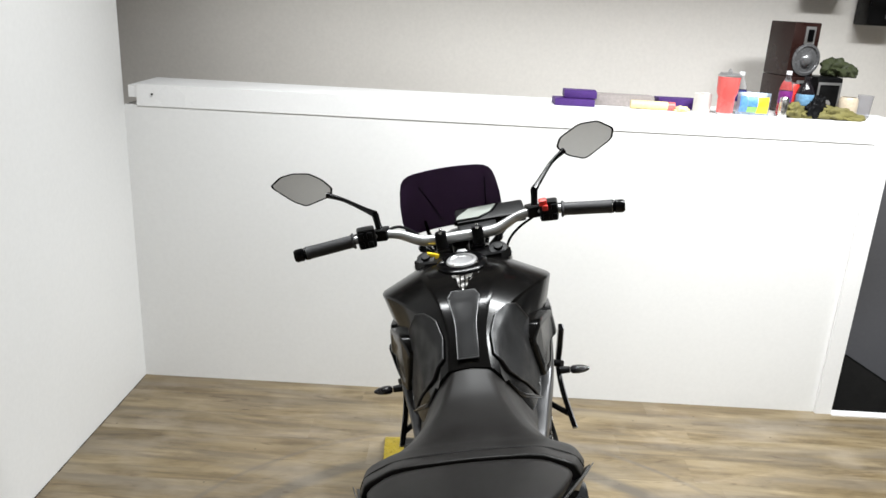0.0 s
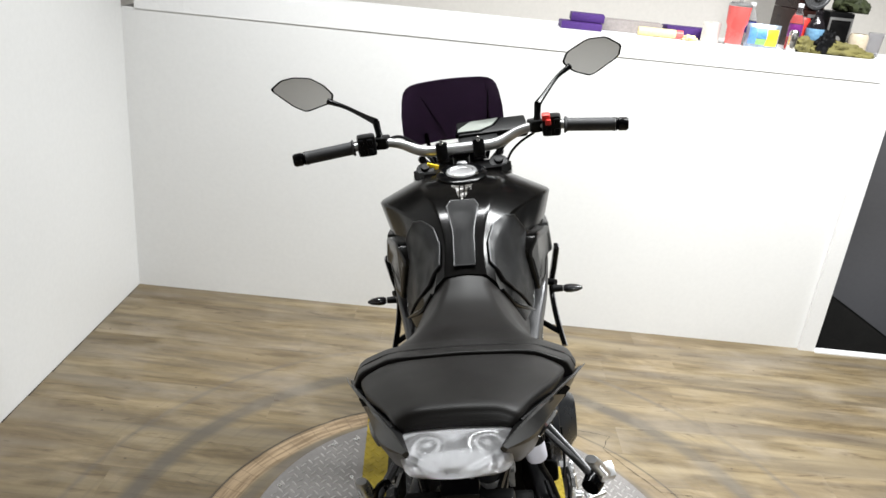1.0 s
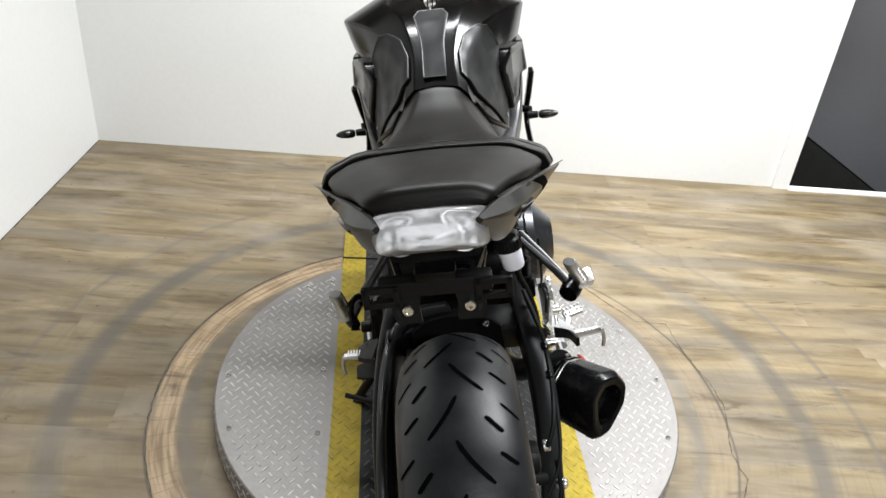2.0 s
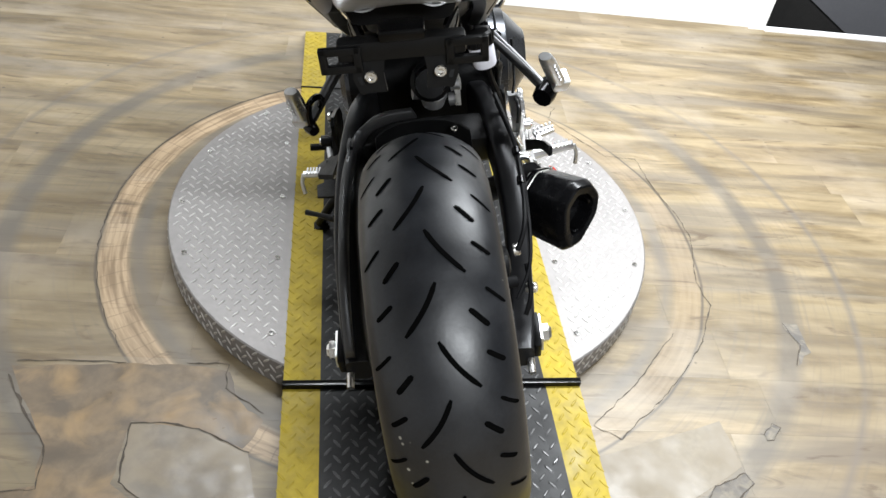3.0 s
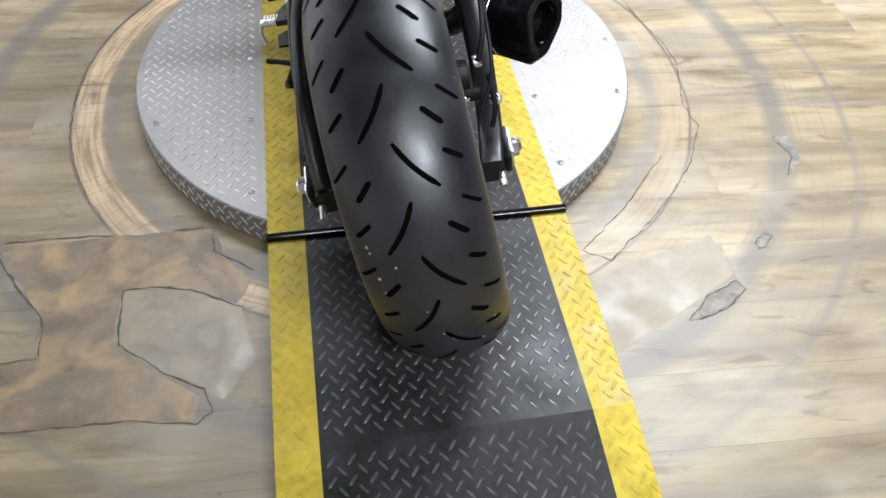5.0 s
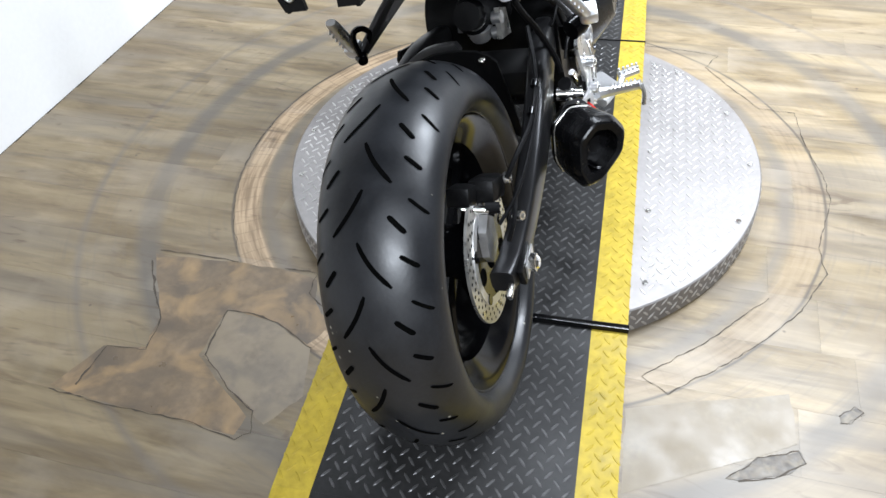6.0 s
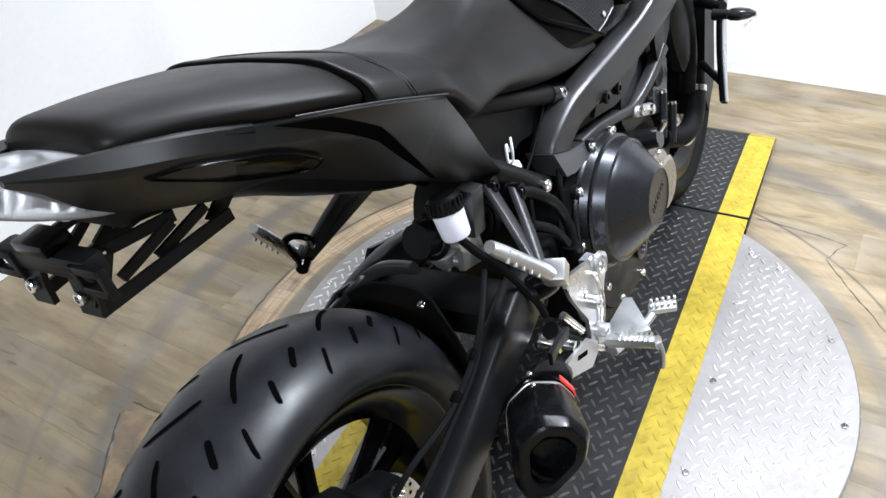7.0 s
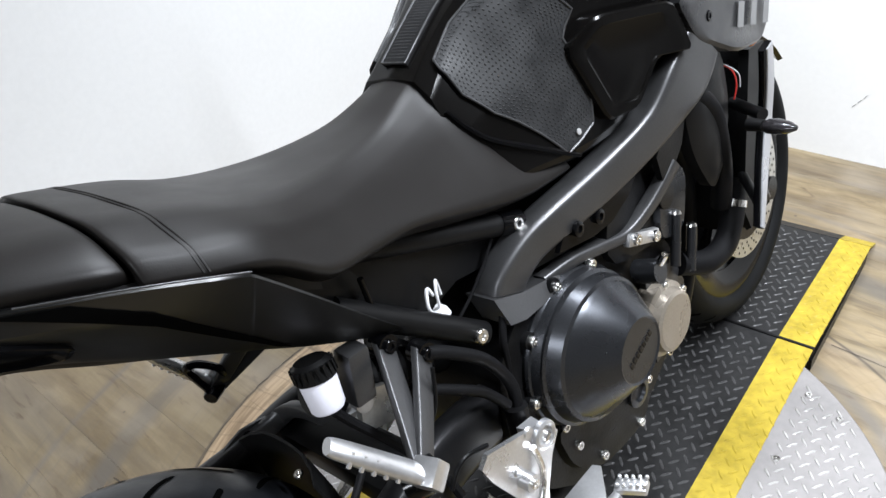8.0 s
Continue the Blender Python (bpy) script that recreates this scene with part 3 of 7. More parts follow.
# cracks and bare patches in the floor round the turntable
def ribbon(bm, pts, w, z=0.0012):
    line = [V((x, y, z)) for x, y in pts]
    full = []
    for a, b in zip(line, line[1:]):
        steps = max(2, int((b - a).length / 0.012))
        for s in range(steps):
            p = a.lerp(b, s / steps)
            full.append(p + V((noise.noise(p * 37), noise.noise(p * 41 + V((5, 2, 1))), 0)) * 0.005)
    full.append(line[-1])
    vs = []
    for i, p in enumerate(full):
        d_ = full[min(i + 1, len(full) - 1)] - full[max(i - 1, 0)]
        nrm = V((-d_.y, d_.x, 0)).normalized() * w * (0.25 + 2.2 * abs(noise.noise(p * 42)))
        vs.append((bm.verts.new(p + nrm * 0.5), bm.verts.new(p - nrm * 0.5)))
    for a, b in zip(vs, vs[1:]):
        bm.faces.new((a[0], a[1], b[1], b[0]))


def arc(r, a0, a1, n=14):
    return [(r * math.cos(radians(a0 + (a1 - a0) * i / n)), 0.58 + r * math.sin(radians(a0 + (a1 - a0) * i / n))) for i in range(n + 1)]


LINES = [
    ([(-0.853, 0.137), (-0.741, 0.135), (-0.636, 0.128)], 0.005),
    ([(-0.857, 0.10), (-0.80, 0.0), (-0.744, -0.073), (-0.737, -0.165), (-0.83, -0.17), (-0.845, -0.28)], 0.006),
    ([(-0.90, -0.30), (-0.757, -0.315), (-0.568, -0.322), (-0.444, -0.345), (-0.419, -0.323), (-0.434, -0.275), (-0.504, -0.233), (-0.597, -0.155)], 0.004),
    ([(-0.597, -0.155), (-0.599, -0.025), (-0.537, -0.026), (-0.468, -0.043), (-0.366, -0.099)], 0.006),
    ([(-0.511, 0.125), (-0.427, 0.122), (-0.426, 0.056), (-0.345, -0.008)], 0.004),
    ([(0.68, 0.181), (0.60, 0.09), (0.521, 0.013), (0.395, -0.087), (0.345, -0.052), (0.476, 0.061), (0.614, 0.21)], 0.003),
    ([(0.506, -0.259), (0.563, -0.207), (0.638, -0.177), (0.648, -0.202), (0.588, -0.243), (0.525, -0.261)], 0.004),
    ([(0.917, 0.243), (0.93, 0.17), (0.893, 0.107)], 0.005),
    ([(0.722, -0.085), (0.753, -0.054), (0.768, -0.068), (0.743, -0.098), (0.722, -0.1)], 0.003),
    ([(0.317, 1.271), (0.424, 1.258), (0.54, 1.234), (0.497, 1.161), (0.643, 0.955), (0.739, 0.945), (0.747, 0.816), (0.783, 0.669), (0.788, 0.564), (0.74, 0.391), (0.746, 0.306), (0.68, 0.181)], 0.0035),
    (arc(0.776, 108, 212), 0.0035),
]
for pts, w in LINES:
    bm = bmesh.new()
    ribbon(bm, pts, w * 0.7)
    tagged(part("floor_crack", bm, CRACK, ground), kind="stuff")
PATCHES = [
    ([(-0.60, -0.03), (-0.537, -0.028), (-0.468, -0.045), (-0.37, -0.10), (-0.34, -0.22), (-0.40, -0.30), (-0.434, -0.275), (-0.504, -0.233), (-0.60, -0.155)], 0, 0.0006),
    ([(-0.86, 0.12), (-0.636, 0.126), (-0.50, 0.12), (-0.42, 0.10), (-0.40, 0.03), (-0.34, -0.03), (-0.38, -0.09), (-0.47, -0.04), (-0.60, -0.02), (-0.61, -0.16), (-0.44, -0.29), (-0.45, -0.34), (-0.57, -0.32), (-0.76, -0.31), (-0.90, -0.29), (-0.84, -0.17), (-0.737, -0.16), (-0.75, -0.07)], 1, 0.0004),
    ([(0.506, -0.259), (0.563, -0.207), (0.638, -0.177), (0.648, -0.202), (0.588, -0.243), (0.525, -0.261)], 3, 0.0009),
    ([(0.722, -0.085), (0.753, -0.054), (0.768, -0.068), (0.743, -0.098), (0.722, -0.1)], 3, 0.0009),
    ([(0.893, 0.107), (0.93, 0.17), (0.917, 0.243), (0.955, 0.24), (0.95, 0.15)], 3, 0.0009),
    ([(0.315, -0.136), (0.634, -0.048), (0.638, -0.161), (0.55, -0.21), (0.316, -0.324)], 2, 0.0006),
]
TONES = [PATCHFLOOR, blotch("stained_subfloor", (0.146, 0.103, 0.060), (0.082, 0.062, 0.042), (0.215, 0.142, 0.070), 6, 0.42), blotch("pale_vinyl_piece", (0.168, 0.142, 0.103), (0.15, 0.122, 0.083), (0.185, 0.158, 0.12), 4, 0.52), blotch("rough_grey_filler", (0.115, 0.10, 0.083), (0.07, 0.063, 0.055), (0.15, 0.13, 0.10), 22, 0.65)]
for pts, k, z in PATCHES:
    loop = []
    for i, (x, y) in enumerate(pts):
        a, b = V((x, y, 0)), V((*pts[(i + 1) % len(pts)], 0))
        for s in range(5):
            p = a.lerp(b, s / 5)
            loop.append(p + V((noise.noise(p * 25), noise.noise(p * 25 + V((9, 1, 3))), 0)) * (0.004 if k == 2 else 0.009))
    bm = bmesh.new()
    f = bm.faces.new([bm.verts.new((p.x, p.y, z)) for p in loop])
    bmesh.ops.triangulate(bm, faces=[f])
    part("floor_patch", bm, TONES[k], ground, ("bare worn floor patch", "stained bare subfloor", "pale glossy floor piece", "rough grey filler")[k])

# ---- turntable and runway ----
DZ, RZ, TC = 0.0755, 0.078, V((0.0, 0.58, 0.0))
turntable = empty("turntable", pose(TC.x, TC.y, 0), "round aluminium tread plate turntable on the plank floor", "turntable")
bm = lathe(bmesh.new(), [(0, 0.004), (0.605, 0.004), (0.607, 0.006), (0.607, DZ - 0.003), (0.604, DZ), (0, DZ)], (0, 0, 0), (0, 0, 1), 120)
part("deck", bm, ALU, turntable)


def lug(x, y, z, a, l_=0.0128, w=0.0029, h=0.0014, nx=(1, 0, 0), ny=(0, 1, 0), nz=(0, 0, 1)):
    """One raised lozenge of tread plate, as points and faces; nx, ny, nz: the axes of the plate."""
    c, s = math.cos(a), math.sin(a)
    base = [(-l_, 0), (-l_ * 0.55, -w), (l_ * 0.55, -w), (l_, 0), (l_ * 0.55, w), (-l_ * 0.55, w)]
    top = [(-l_ * 0.6, 0), (-l_ * 0.35, -w * 0.45), (l_ * 0.35, -w * 0.45), (l_ * 0.6, 0), (l_ * 0.35, w * 0.45), (-l_ * 0.35, w * 0.45)]
    vs = []
    for pts, hh in ((base, -0.0002), (top, h)):
        for u, v in pts:
            lx, ly = u * c - v * s, u * s + v * c
            vs.append(tuple(V((x, y, z)) + V(nx) * lx + V(ny) * ly + V(nz) * hh))
    fs = [(6, 7, 8, 9, 10, 11)] + [(i, (i + 1) % 6, 6 + (i + 1) % 6, 6 + i) for i in range(6)]
    return vs, fs


def lug_field(name, inside, x0, x1, y0, y1, height, material, parent, pitch=0.0166, axes=((1, 0, 0), (0, 1, 0), (0, 0, 1))):
    verts, faces = [], []
    for i in range(int(x0 / pitch) - 1, int(x1 / pitch) + 2):
        for j in range(int(y0 / pitch) - 1, int(y1 / pitch) + 2):
            x, y = i * pitch, j * pitch
            if (i + j) % 2 or not inside(x, y):
                continue
            vs, fs = lug(x, y, height(x, y), radians(50 if i % 2 else -50), nx=axes[0], ny=axes[1], nz=axes[2])
            k = len(verts)
            verts += vs
            faces += [tuple(q + k for q in f) for f in fs]
    return pieces(name, verts, faces, material, parent)


lug_field("tread_pattern", lambda x, y: x * x + y * y < 0.588 ** 2 and abs(x) > 0.318, -0.6, 0.6, -0.6, 0.6, lambda x, y: DZ, ALULUG, turntable)
# lugs on the deck's upright rim
verts, faces = [], []
for i in range(246):
    a = 2 * math.pi * i / 246
    n_ = V((math.cos(a), math.sin(a), 0))
    tdir = V((-math.sin(a), math.cos(a), 0))
    for j in range(4):
        if (i + j) % 2:
            continue
        q = n_ * 0.607
        vs, fs = lug(q.x, q.y, 0.016 + 0.0155 * j, radians(50 if i % 2 else -50), nx=tdir, ny=(0, 0, 1), nz=n_)
        k = len(verts)
        verts += vs
        faces += [tuple(v + k for v in f) for f in fs]
pieces("rim_pattern", verts, faces, ALULUG, turntable)
screw_me = finish(bolt_bm((0, 0, 0), (0, 0, 1), 0.0065, 0.004, 10))
screw_me.materials.append(CHROME)
spots = [(sx * 0.336, y - 0.58) for sx in (-1, 1) for y in (0.142, 0.378, 0.61, 0.85, 1.03)]
spots += [(0.58 * math.cos(radians(a)), 0.58 * math.sin(radians(a))) for a in (-21, 1, 23, 46, 134, 158, 180, 199)]
for x, y in spots:
    ob = new("screw", screw_me)
    ob.matrix_basis = pose(x, y, DZ)
    ob.parent = turntable

W = 0.305
YI = 0.232
# runway: level plate across the deck, a plate and flap behind, a sloping plate before it
runway = empty("runway", pose(0, 0, 0), "black and yellow tread plate runway across the turntable", "ramp")
PLATES = [
    (0.004, 1.156, RZ, RZ),
    (-0.455, -0.004, 0.066, RZ - 0.001),
    (-0.74, -0.4552, 0.022, 0.066),
    (1.164, 1.615, RZ - 0.001, 0.038),
    (1.618, 1.682, 0.037, 0.004),
]
for y0, y1, z0, z1 in PLATES:
    slope = math.atan2(z1 - z0, y1 - y0)
    ny, nz = V((0, math.cos(slope), math.sin(slope))), V((0, -math.sin(slope), math.cos(slope)))
    for xa, xb, m in ((-W, -YI, YELLOW), (-YI, YI, RUNBLACK), (YI, W, YELLOW)):
        bm = prism(bmesh.new(), [(xa, y0, z0 - 0.006), (xb, y0, z0 - 0.006), (xb, y1, z1 - 0.006), (xa, y1, z1 - 0.006)], (0, 0, 0.006))
        name = "yellow_band" if m is YELLOW else "black_plate"
        part(name, bm, m, runway)

    def tall(x, y, y0=y0, y1=y1, z0=z0, z1=z1):
        return z0 + (z1 - z0) * (y - y0) / (y1 - y0)

    if y1 - y0 > 0.09:
        lug_field("black_pattern", lambda x, y, y0=y0, y1=y1: abs(x) < YI - 0.004 and y0 + 0.012 < y < y1 - 0.012, -W, W, y0, y1, tall, LUGBLACK, runway, axes=((1, 0, 0), ny, nz))
        lug_field("yellow_pattern", lambda x, y, y0=y0, y1=y1: YI + 0.003 < abs(x) < W - 0.006 and y0 + 0.012 < y < y1 - 0.012, -W, W, y0, y1, tall, YELLOW, runway, axes=((1, 0, 0), ny, nz))
for y, z, h in ((0.0, RZ, 0.011), (1.16, RZ, 0.003)):
    part("seam_bar", box(bmesh.new(), (2 * W + 0.004, 0.014 if h > 0.005 else 0.006, 0.014), (0, y, z + h - 0.007)), GLOSS if h > 0.005 else CASE, runway, "black steel joint bar", bev=0.002)
for x in (-0.295, 0.0, 0.295):
    part("bearer", box(bmesh.new(), (0.02, 0.42, 0.056), (x, -0.23, 0.03)), CASE, runway)
    part("bearer", box(bmesh.new(), (0.02, 0.42, 0.03), (x, 1.38, 0.018)), CASE, runway)

# ---- the motorcycle, leaning on its side stand ----
bike = empty("motorcycle", pose(0.012, -0.22, 0.078, 0, -10.7, -3.3), "satin black naked motorcycle leaning on its side stand on the runway", "motorcycle")
RA, FA = V((0, 0.058, 0.318)), V((0, 1.455, 0.30))


def both(f):
    for s in (1, -1):
        f(s)


def bolt(p, axis, r=0.006, h=0.005, parent=bike, material=None):
    return part("bolt", bolt_bm(p, axis, r, h), material or CHROME, parent)


# wheels
def tyre_bm(centre, r, w, n=96):
    """Round-shouldered tyre section turned about the x axis."""
    h, rs = w / 2, r - w * 0.335
    prof = [(0.224, -h * 0.66), (0.229, -h * 0.74), (0.234, -h * 0.78), (0.236, -h * 0.77), (0.242, -h * 0.90), (rs - 0.008, -h * 0.985)]
    for i in range(25):
        a = math.pi * i / 24
        prof.append((crown(r, w, -math.cos(a)), -h * math.cos(a)))
    prof += [(q, -x) for q, x in reversed(prof[:6])]
    return lathe(bmesh.new(), prof, centre, (1, 0, 0), n)


def crown(r, w, u):
    """Radius of the tread at the cross place u (-1 to 1)."""
    return r - w * 0.335 + w * 0.335 * max(0.0, 1 - u * u) ** 0.54


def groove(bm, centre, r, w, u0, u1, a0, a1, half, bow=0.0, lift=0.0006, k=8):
    """A tread cut's shade as a thin dark strip laid on the tread, from cross place u0 to u1 and turn a0 to a1."""
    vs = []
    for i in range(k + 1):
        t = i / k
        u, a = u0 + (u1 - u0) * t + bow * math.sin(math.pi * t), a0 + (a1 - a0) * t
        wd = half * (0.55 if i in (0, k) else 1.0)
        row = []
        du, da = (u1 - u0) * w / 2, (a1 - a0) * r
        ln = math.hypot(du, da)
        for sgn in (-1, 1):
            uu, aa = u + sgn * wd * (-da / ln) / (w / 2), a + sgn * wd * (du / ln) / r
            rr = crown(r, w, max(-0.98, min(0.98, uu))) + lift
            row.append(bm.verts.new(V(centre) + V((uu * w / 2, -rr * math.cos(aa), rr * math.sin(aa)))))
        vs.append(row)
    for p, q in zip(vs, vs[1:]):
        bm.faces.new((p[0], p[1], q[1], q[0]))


def wheel(name, centre, r, w, rim_w, disc_x, disc_r, spokes, m=Matrix(), rubber=TYRE):
    c = V(centre)
    h = rim_w / 2

    def tr(bm):
        bmesh.ops.transform(bm, matrix=m, verts=bm.verts)
        return bm
    prof = [(0.185, -h * 0.55), (0.208, -h * 0.85), (0.230, -h), (0.236, -h), (0.236, -h * 0.9), (0.216, -h * 0.8), (0.198, 0), (0.216, h * 0.8), (0.236, h * 0.9), (0.236, h), (0.230, h), (0.208, h * 0.85), (0.185, h * 0.55), (0.182, 0), (0.185, -h * 0.55)]
    hub = part(name, tr(lathe(bmesh.new(), prof, c, (1, 0, 0), 72)), GLOSS, bike, "gloss black cast wheel")
    bm = lathe(bmesh.new(), [(0.016, -h * 0.9), (0.045, -h * 0.9), (0.05, -h * 0.5), (0.042, 0), (0.05, h * 0.5), (0.045, h * 0.9), (0.016, h * 0.9)], c, (1, 0, 0), 28)
    part("hub", tr(bm), GLOSS, hub)
    for i in range(spokes):
        a = 2 * math.pi * i / spokes + 0.2
        for s in (-1, 1):
            b = a + s * 0.16
            p = c + V((0, math.cos(a), math.sin(a))) * 0.042
            q = c + V((0, math.cos(b), math.sin(b))) * 0.188
            part("spoke", tr(tube(bmesh.new(), [p, p.lerp(q, 0.5), q], [0.017, 0.012, 0.014], 8, 3)), GLOSS, hub)
    part("tyre", tr(tyre_bm(c, r, w)), rubber, hub, "black rubber sport tyre")
    return hub


def tread(hub, centre, r, w, m=Matrix(), shift=0.0):
    """Cuts in the tread, each a dark strip of its own for the cut's shade, repeated round the tyre."""
    n, c = 14, V(centre)
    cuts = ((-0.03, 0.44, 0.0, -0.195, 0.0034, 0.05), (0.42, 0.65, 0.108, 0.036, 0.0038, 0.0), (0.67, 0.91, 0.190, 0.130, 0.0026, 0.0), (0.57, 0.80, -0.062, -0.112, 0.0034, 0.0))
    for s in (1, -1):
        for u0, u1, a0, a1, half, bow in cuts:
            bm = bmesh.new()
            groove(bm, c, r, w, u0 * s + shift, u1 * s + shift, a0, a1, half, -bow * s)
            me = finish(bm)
            me.materials.append(HOLLOWBLACK)
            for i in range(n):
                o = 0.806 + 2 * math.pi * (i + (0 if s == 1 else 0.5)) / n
                ob = new("tread_cut_shade", me)
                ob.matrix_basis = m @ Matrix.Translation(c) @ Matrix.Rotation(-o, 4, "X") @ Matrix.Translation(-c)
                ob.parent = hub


def brake_disc(name, hub, c, x, r, m=Matrix(), inner=0.72, holes=30, side=1):
    bm = lathe(bmesh.new(), [(r * inner, -0.0025), (r, -0.0025), (r, 0.0025), (r * inner, 0.0025), (r * inner, -0.0025)], c + V((x, 0, 0)), (1, 0, 0), 60)
    bmesh.ops.transform(bm, matrix=m, verts=bm.verts)
    ob = part(name, bm, STEEL, hub, "drilled steel brake disc")
    bm = bmesh.new()
    for i in range(holes):
        a = 2 * math.pi * i / holes
        for j, rr in enumerate((0.80, 0.87, 0.94)):
            b = a + j * 0.07
            p = c + V((x, r * rr * math.cos(b), r * rr * math.sin(b)))
            for sd in (-1, 1):
                lathe(bm, [(0, 0), (0.0032, 0)], p + V((0.0029 * sd, 0, 0)), (sd, 0, 0), 7)
    bmesh.ops.transform(bm, matrix=m, verts=bm.verts)
    part("disc_drilling", bm, HOLLOWBLACK, ob)
    bm = lathe(bmesh.new(), [(0.03, -0.004), (r * inner * 1.03, -0.004), (r * inner * 1.03, 0.004), (0.03, 0.004), (0.03, -0.004)], c + V((x, 0, 0)), (1, 0, 0), 40)
    for i in range(5):
        a = 2 * math.pi * i / 5
        lathe(bm, [(0, -0.006), (0.010, -0.006), (0.010, 0.006), (0, 0.006)], c + V((x, r * inner * 0.94 * math.cos(a), r * inner * 0.94 * math.sin(a))), (1, 0, 0), 12)
    bmesh.ops.transform(bm, matrix=m, verts=bm.verts)
    car = part("disc_carrier", bm, GLOSS, ob, "black disc carrier")
    for i in range(5):
        a = 2 * math.pi * (i + 0.5) / 5
        bm = lathe(bmesh.new(), [(0, 0.0046), (0.0125, 0.0046), (0.0135, 0.0052), (0.0150, 0.0052), (0.0155, 0.0036)], c + V((x, r * inner * 0.72 * math.cos(a), r * inner * 0.72 * math.sin(a))), (1, 0, 0), 18)
        bmesh.ops.transform(bm, matrix=m, verts=bm.verts)
        part("carrier_hole", bm, HOLLOWBLACK, car)
    if side:
        bm = lathe(bmesh.new(), [(r * inner * 0.88, -0.0045), (r * inner * 1.05, -0.0045), (r * inner * 1.05, 0.0045), (r * inner * 0.88, 0.0045), (r * inner * 0.88, -0.0045)], c + V((x, 0, 0)), (1, 0, 0), 40)
        bmesh.ops.transform(bm, matrix=m, verts=bm.verts)
        part("carrier_ring", bm, SILVER, ob, "silver carrier ring")
    return ob


REARM = Matrix.Translation(RA + V((0.0106, 0.015, 0.005))) @ Euler((0, radians(-2), radians(2.4))).to_matrix().to_4x4() @ Matrix.Translation(-RA)
rear = wheel("rear_wheel", RA, 0.323, 0.190, 0.145, 0.085, 0.1225, 5, REARM)
tread(rear, RA, 0.323, 0.190, REARM, shift=-0.01)
brake_disc("rear_brake_disc", rear, RA, 0.080, 0.1225, REARM)
bm = lathe(bmesh.new(), [(0.03, -0.006), (0.095, -0.006), (0.105, 0), (0.095, 0.006), (0.03, 0.006), (0.03, -0.006)], RA + V((-0.088, 0, 0)), (1, 0, 0), 45)
part("sprocket", bm, STEEL, rear, "steel rear sprocket")

# steering: all on the fork is turned to the left
S0, SAX = V((0, 1.085, 1.0)), V((0, -0.4226, 0.9063))
STEER = Matrix.Translation(S0) @ Matrix.Rotation(radians(2.5), 4, SAX) @ Matrix.Translation(-S0)


def spart(name, bm, material, parent=bike, label="", bev=0.0, **k):
    if bev:
        sharp = [e for e in bm.edges if len(e.link_faces) == 2 and e.calc_face_angle(0) > radians(28)]
        bmesh.ops.bevel(bm, geom=sharp, offset=bev, segments=2, profile=0.6, affect="EDGES", clamp_overlap=True)
    bmesh.ops.transform(bm, matrix=STEER, verts=bm.verts)
    return part(name, bm, material, parent, label, **k)


front = wheel("front_wheel", FA, 0.30, 0.122, 0.095, 0.07, 0.149, 5, STEER, TYREFRONT)
tread(front, FA, 0.30, 0.122, STEER)
for s in (1, -1):
    brake_disc("front_brake_disc", front, FA, 0.072 * s, 0.149, STEER, side=0)
    leg = spart("fork_leg", rod(bmesh.new(), (0.105 * s, 1.425, 0.29), (0.105 * s, 1.235, 0.70), 0.026, 0.028), GLOSS, label="black fork slider")
    spart("fork_tube", rod(bmesh.new(), (0.105 * s, 1.24, 0.69), (0.105 * s, 1.112, 0.962), 0.0215), BARSILVER, leg, "bare metal fork tube")
    spart("axle_clamp", rod(bmesh.new(), (0.075 * s, 1.455, 0.30), (0.125 * s, 1.455, 0.30), 0.024), GLOSS, leg)
    cal = spart("front_caliper", box(bmesh.new(), (0.045, 0.055, 0.12), (0.085 * s, 1.36, 0.385), (-28, 0, 0)), CASE, label="black brake caliper", bev=0.008)
    spart("fork_reflector", box(bmesh.new(), (0.006, 0.022, 0.05), (0.135 * s, 1.29, 0.48), (24, 0, 0)), ORANGE, leg, "amber reflector", bev=0.003)
spart("front_mudguard", skin(bmesh.new(), [[FA + V((x * (0.067 + 0.004 * abs(x)), (0.335 - 0.03 * x * x) * math.cos(a), (0.335 - 0.03 * x * x) * math.sin(a))) for x in (-1, -0.7, -0.3, 0, 0.3, 0.7, 1)] + [FA + V((x * 0.062, (0.330 - 0.03 * x * x) * math.cos(a), (0.330 - 0.03 * x * x) * math.sin(a))) for x in (1, 0.7, 0.3, 0, -0.3, -0.7, -1)] for a in (radians(q) for q in range(35, 160, 8))]), SATIN, label="satin black front mudguard")
spart("triple_clamp", prism(bmesh.new(), [(x * 0.88, y + 0.008, 0.958) for x, y in ((-0.14, 1.09), (-0.11, 1.13), (-0.03, 1.115), (0.03, 1.115), (0.11, 1.13), (0.14, 1.09), (0.11, 1.055), (0.03, 1.05), (-0.03, 1.05), (-0.11, 1.055))], (0, 0, 0.022)), CASE, label="black upper fork clamp", bev=0.004)
spart("stem_nut", lathe(bmesh.new(), [(0, 0.016), (0.012, 0.016), (0.018, 0.012), (0.02, 0), (0, 0)], (0, 1.092, 0.976), SAX, 6), SILVER)
for s in (1, -1):
    spart("fork_cap", lathe(bmesh.new(), [(0, 0.022), (0.01, 0.022), (0.012, 0.016), (0.023, 0.015), (0.024, 0), (0, 0)], (0.0925 * s, 1.10, 0.972), SAX, 18), CASE, label="black fork cap")

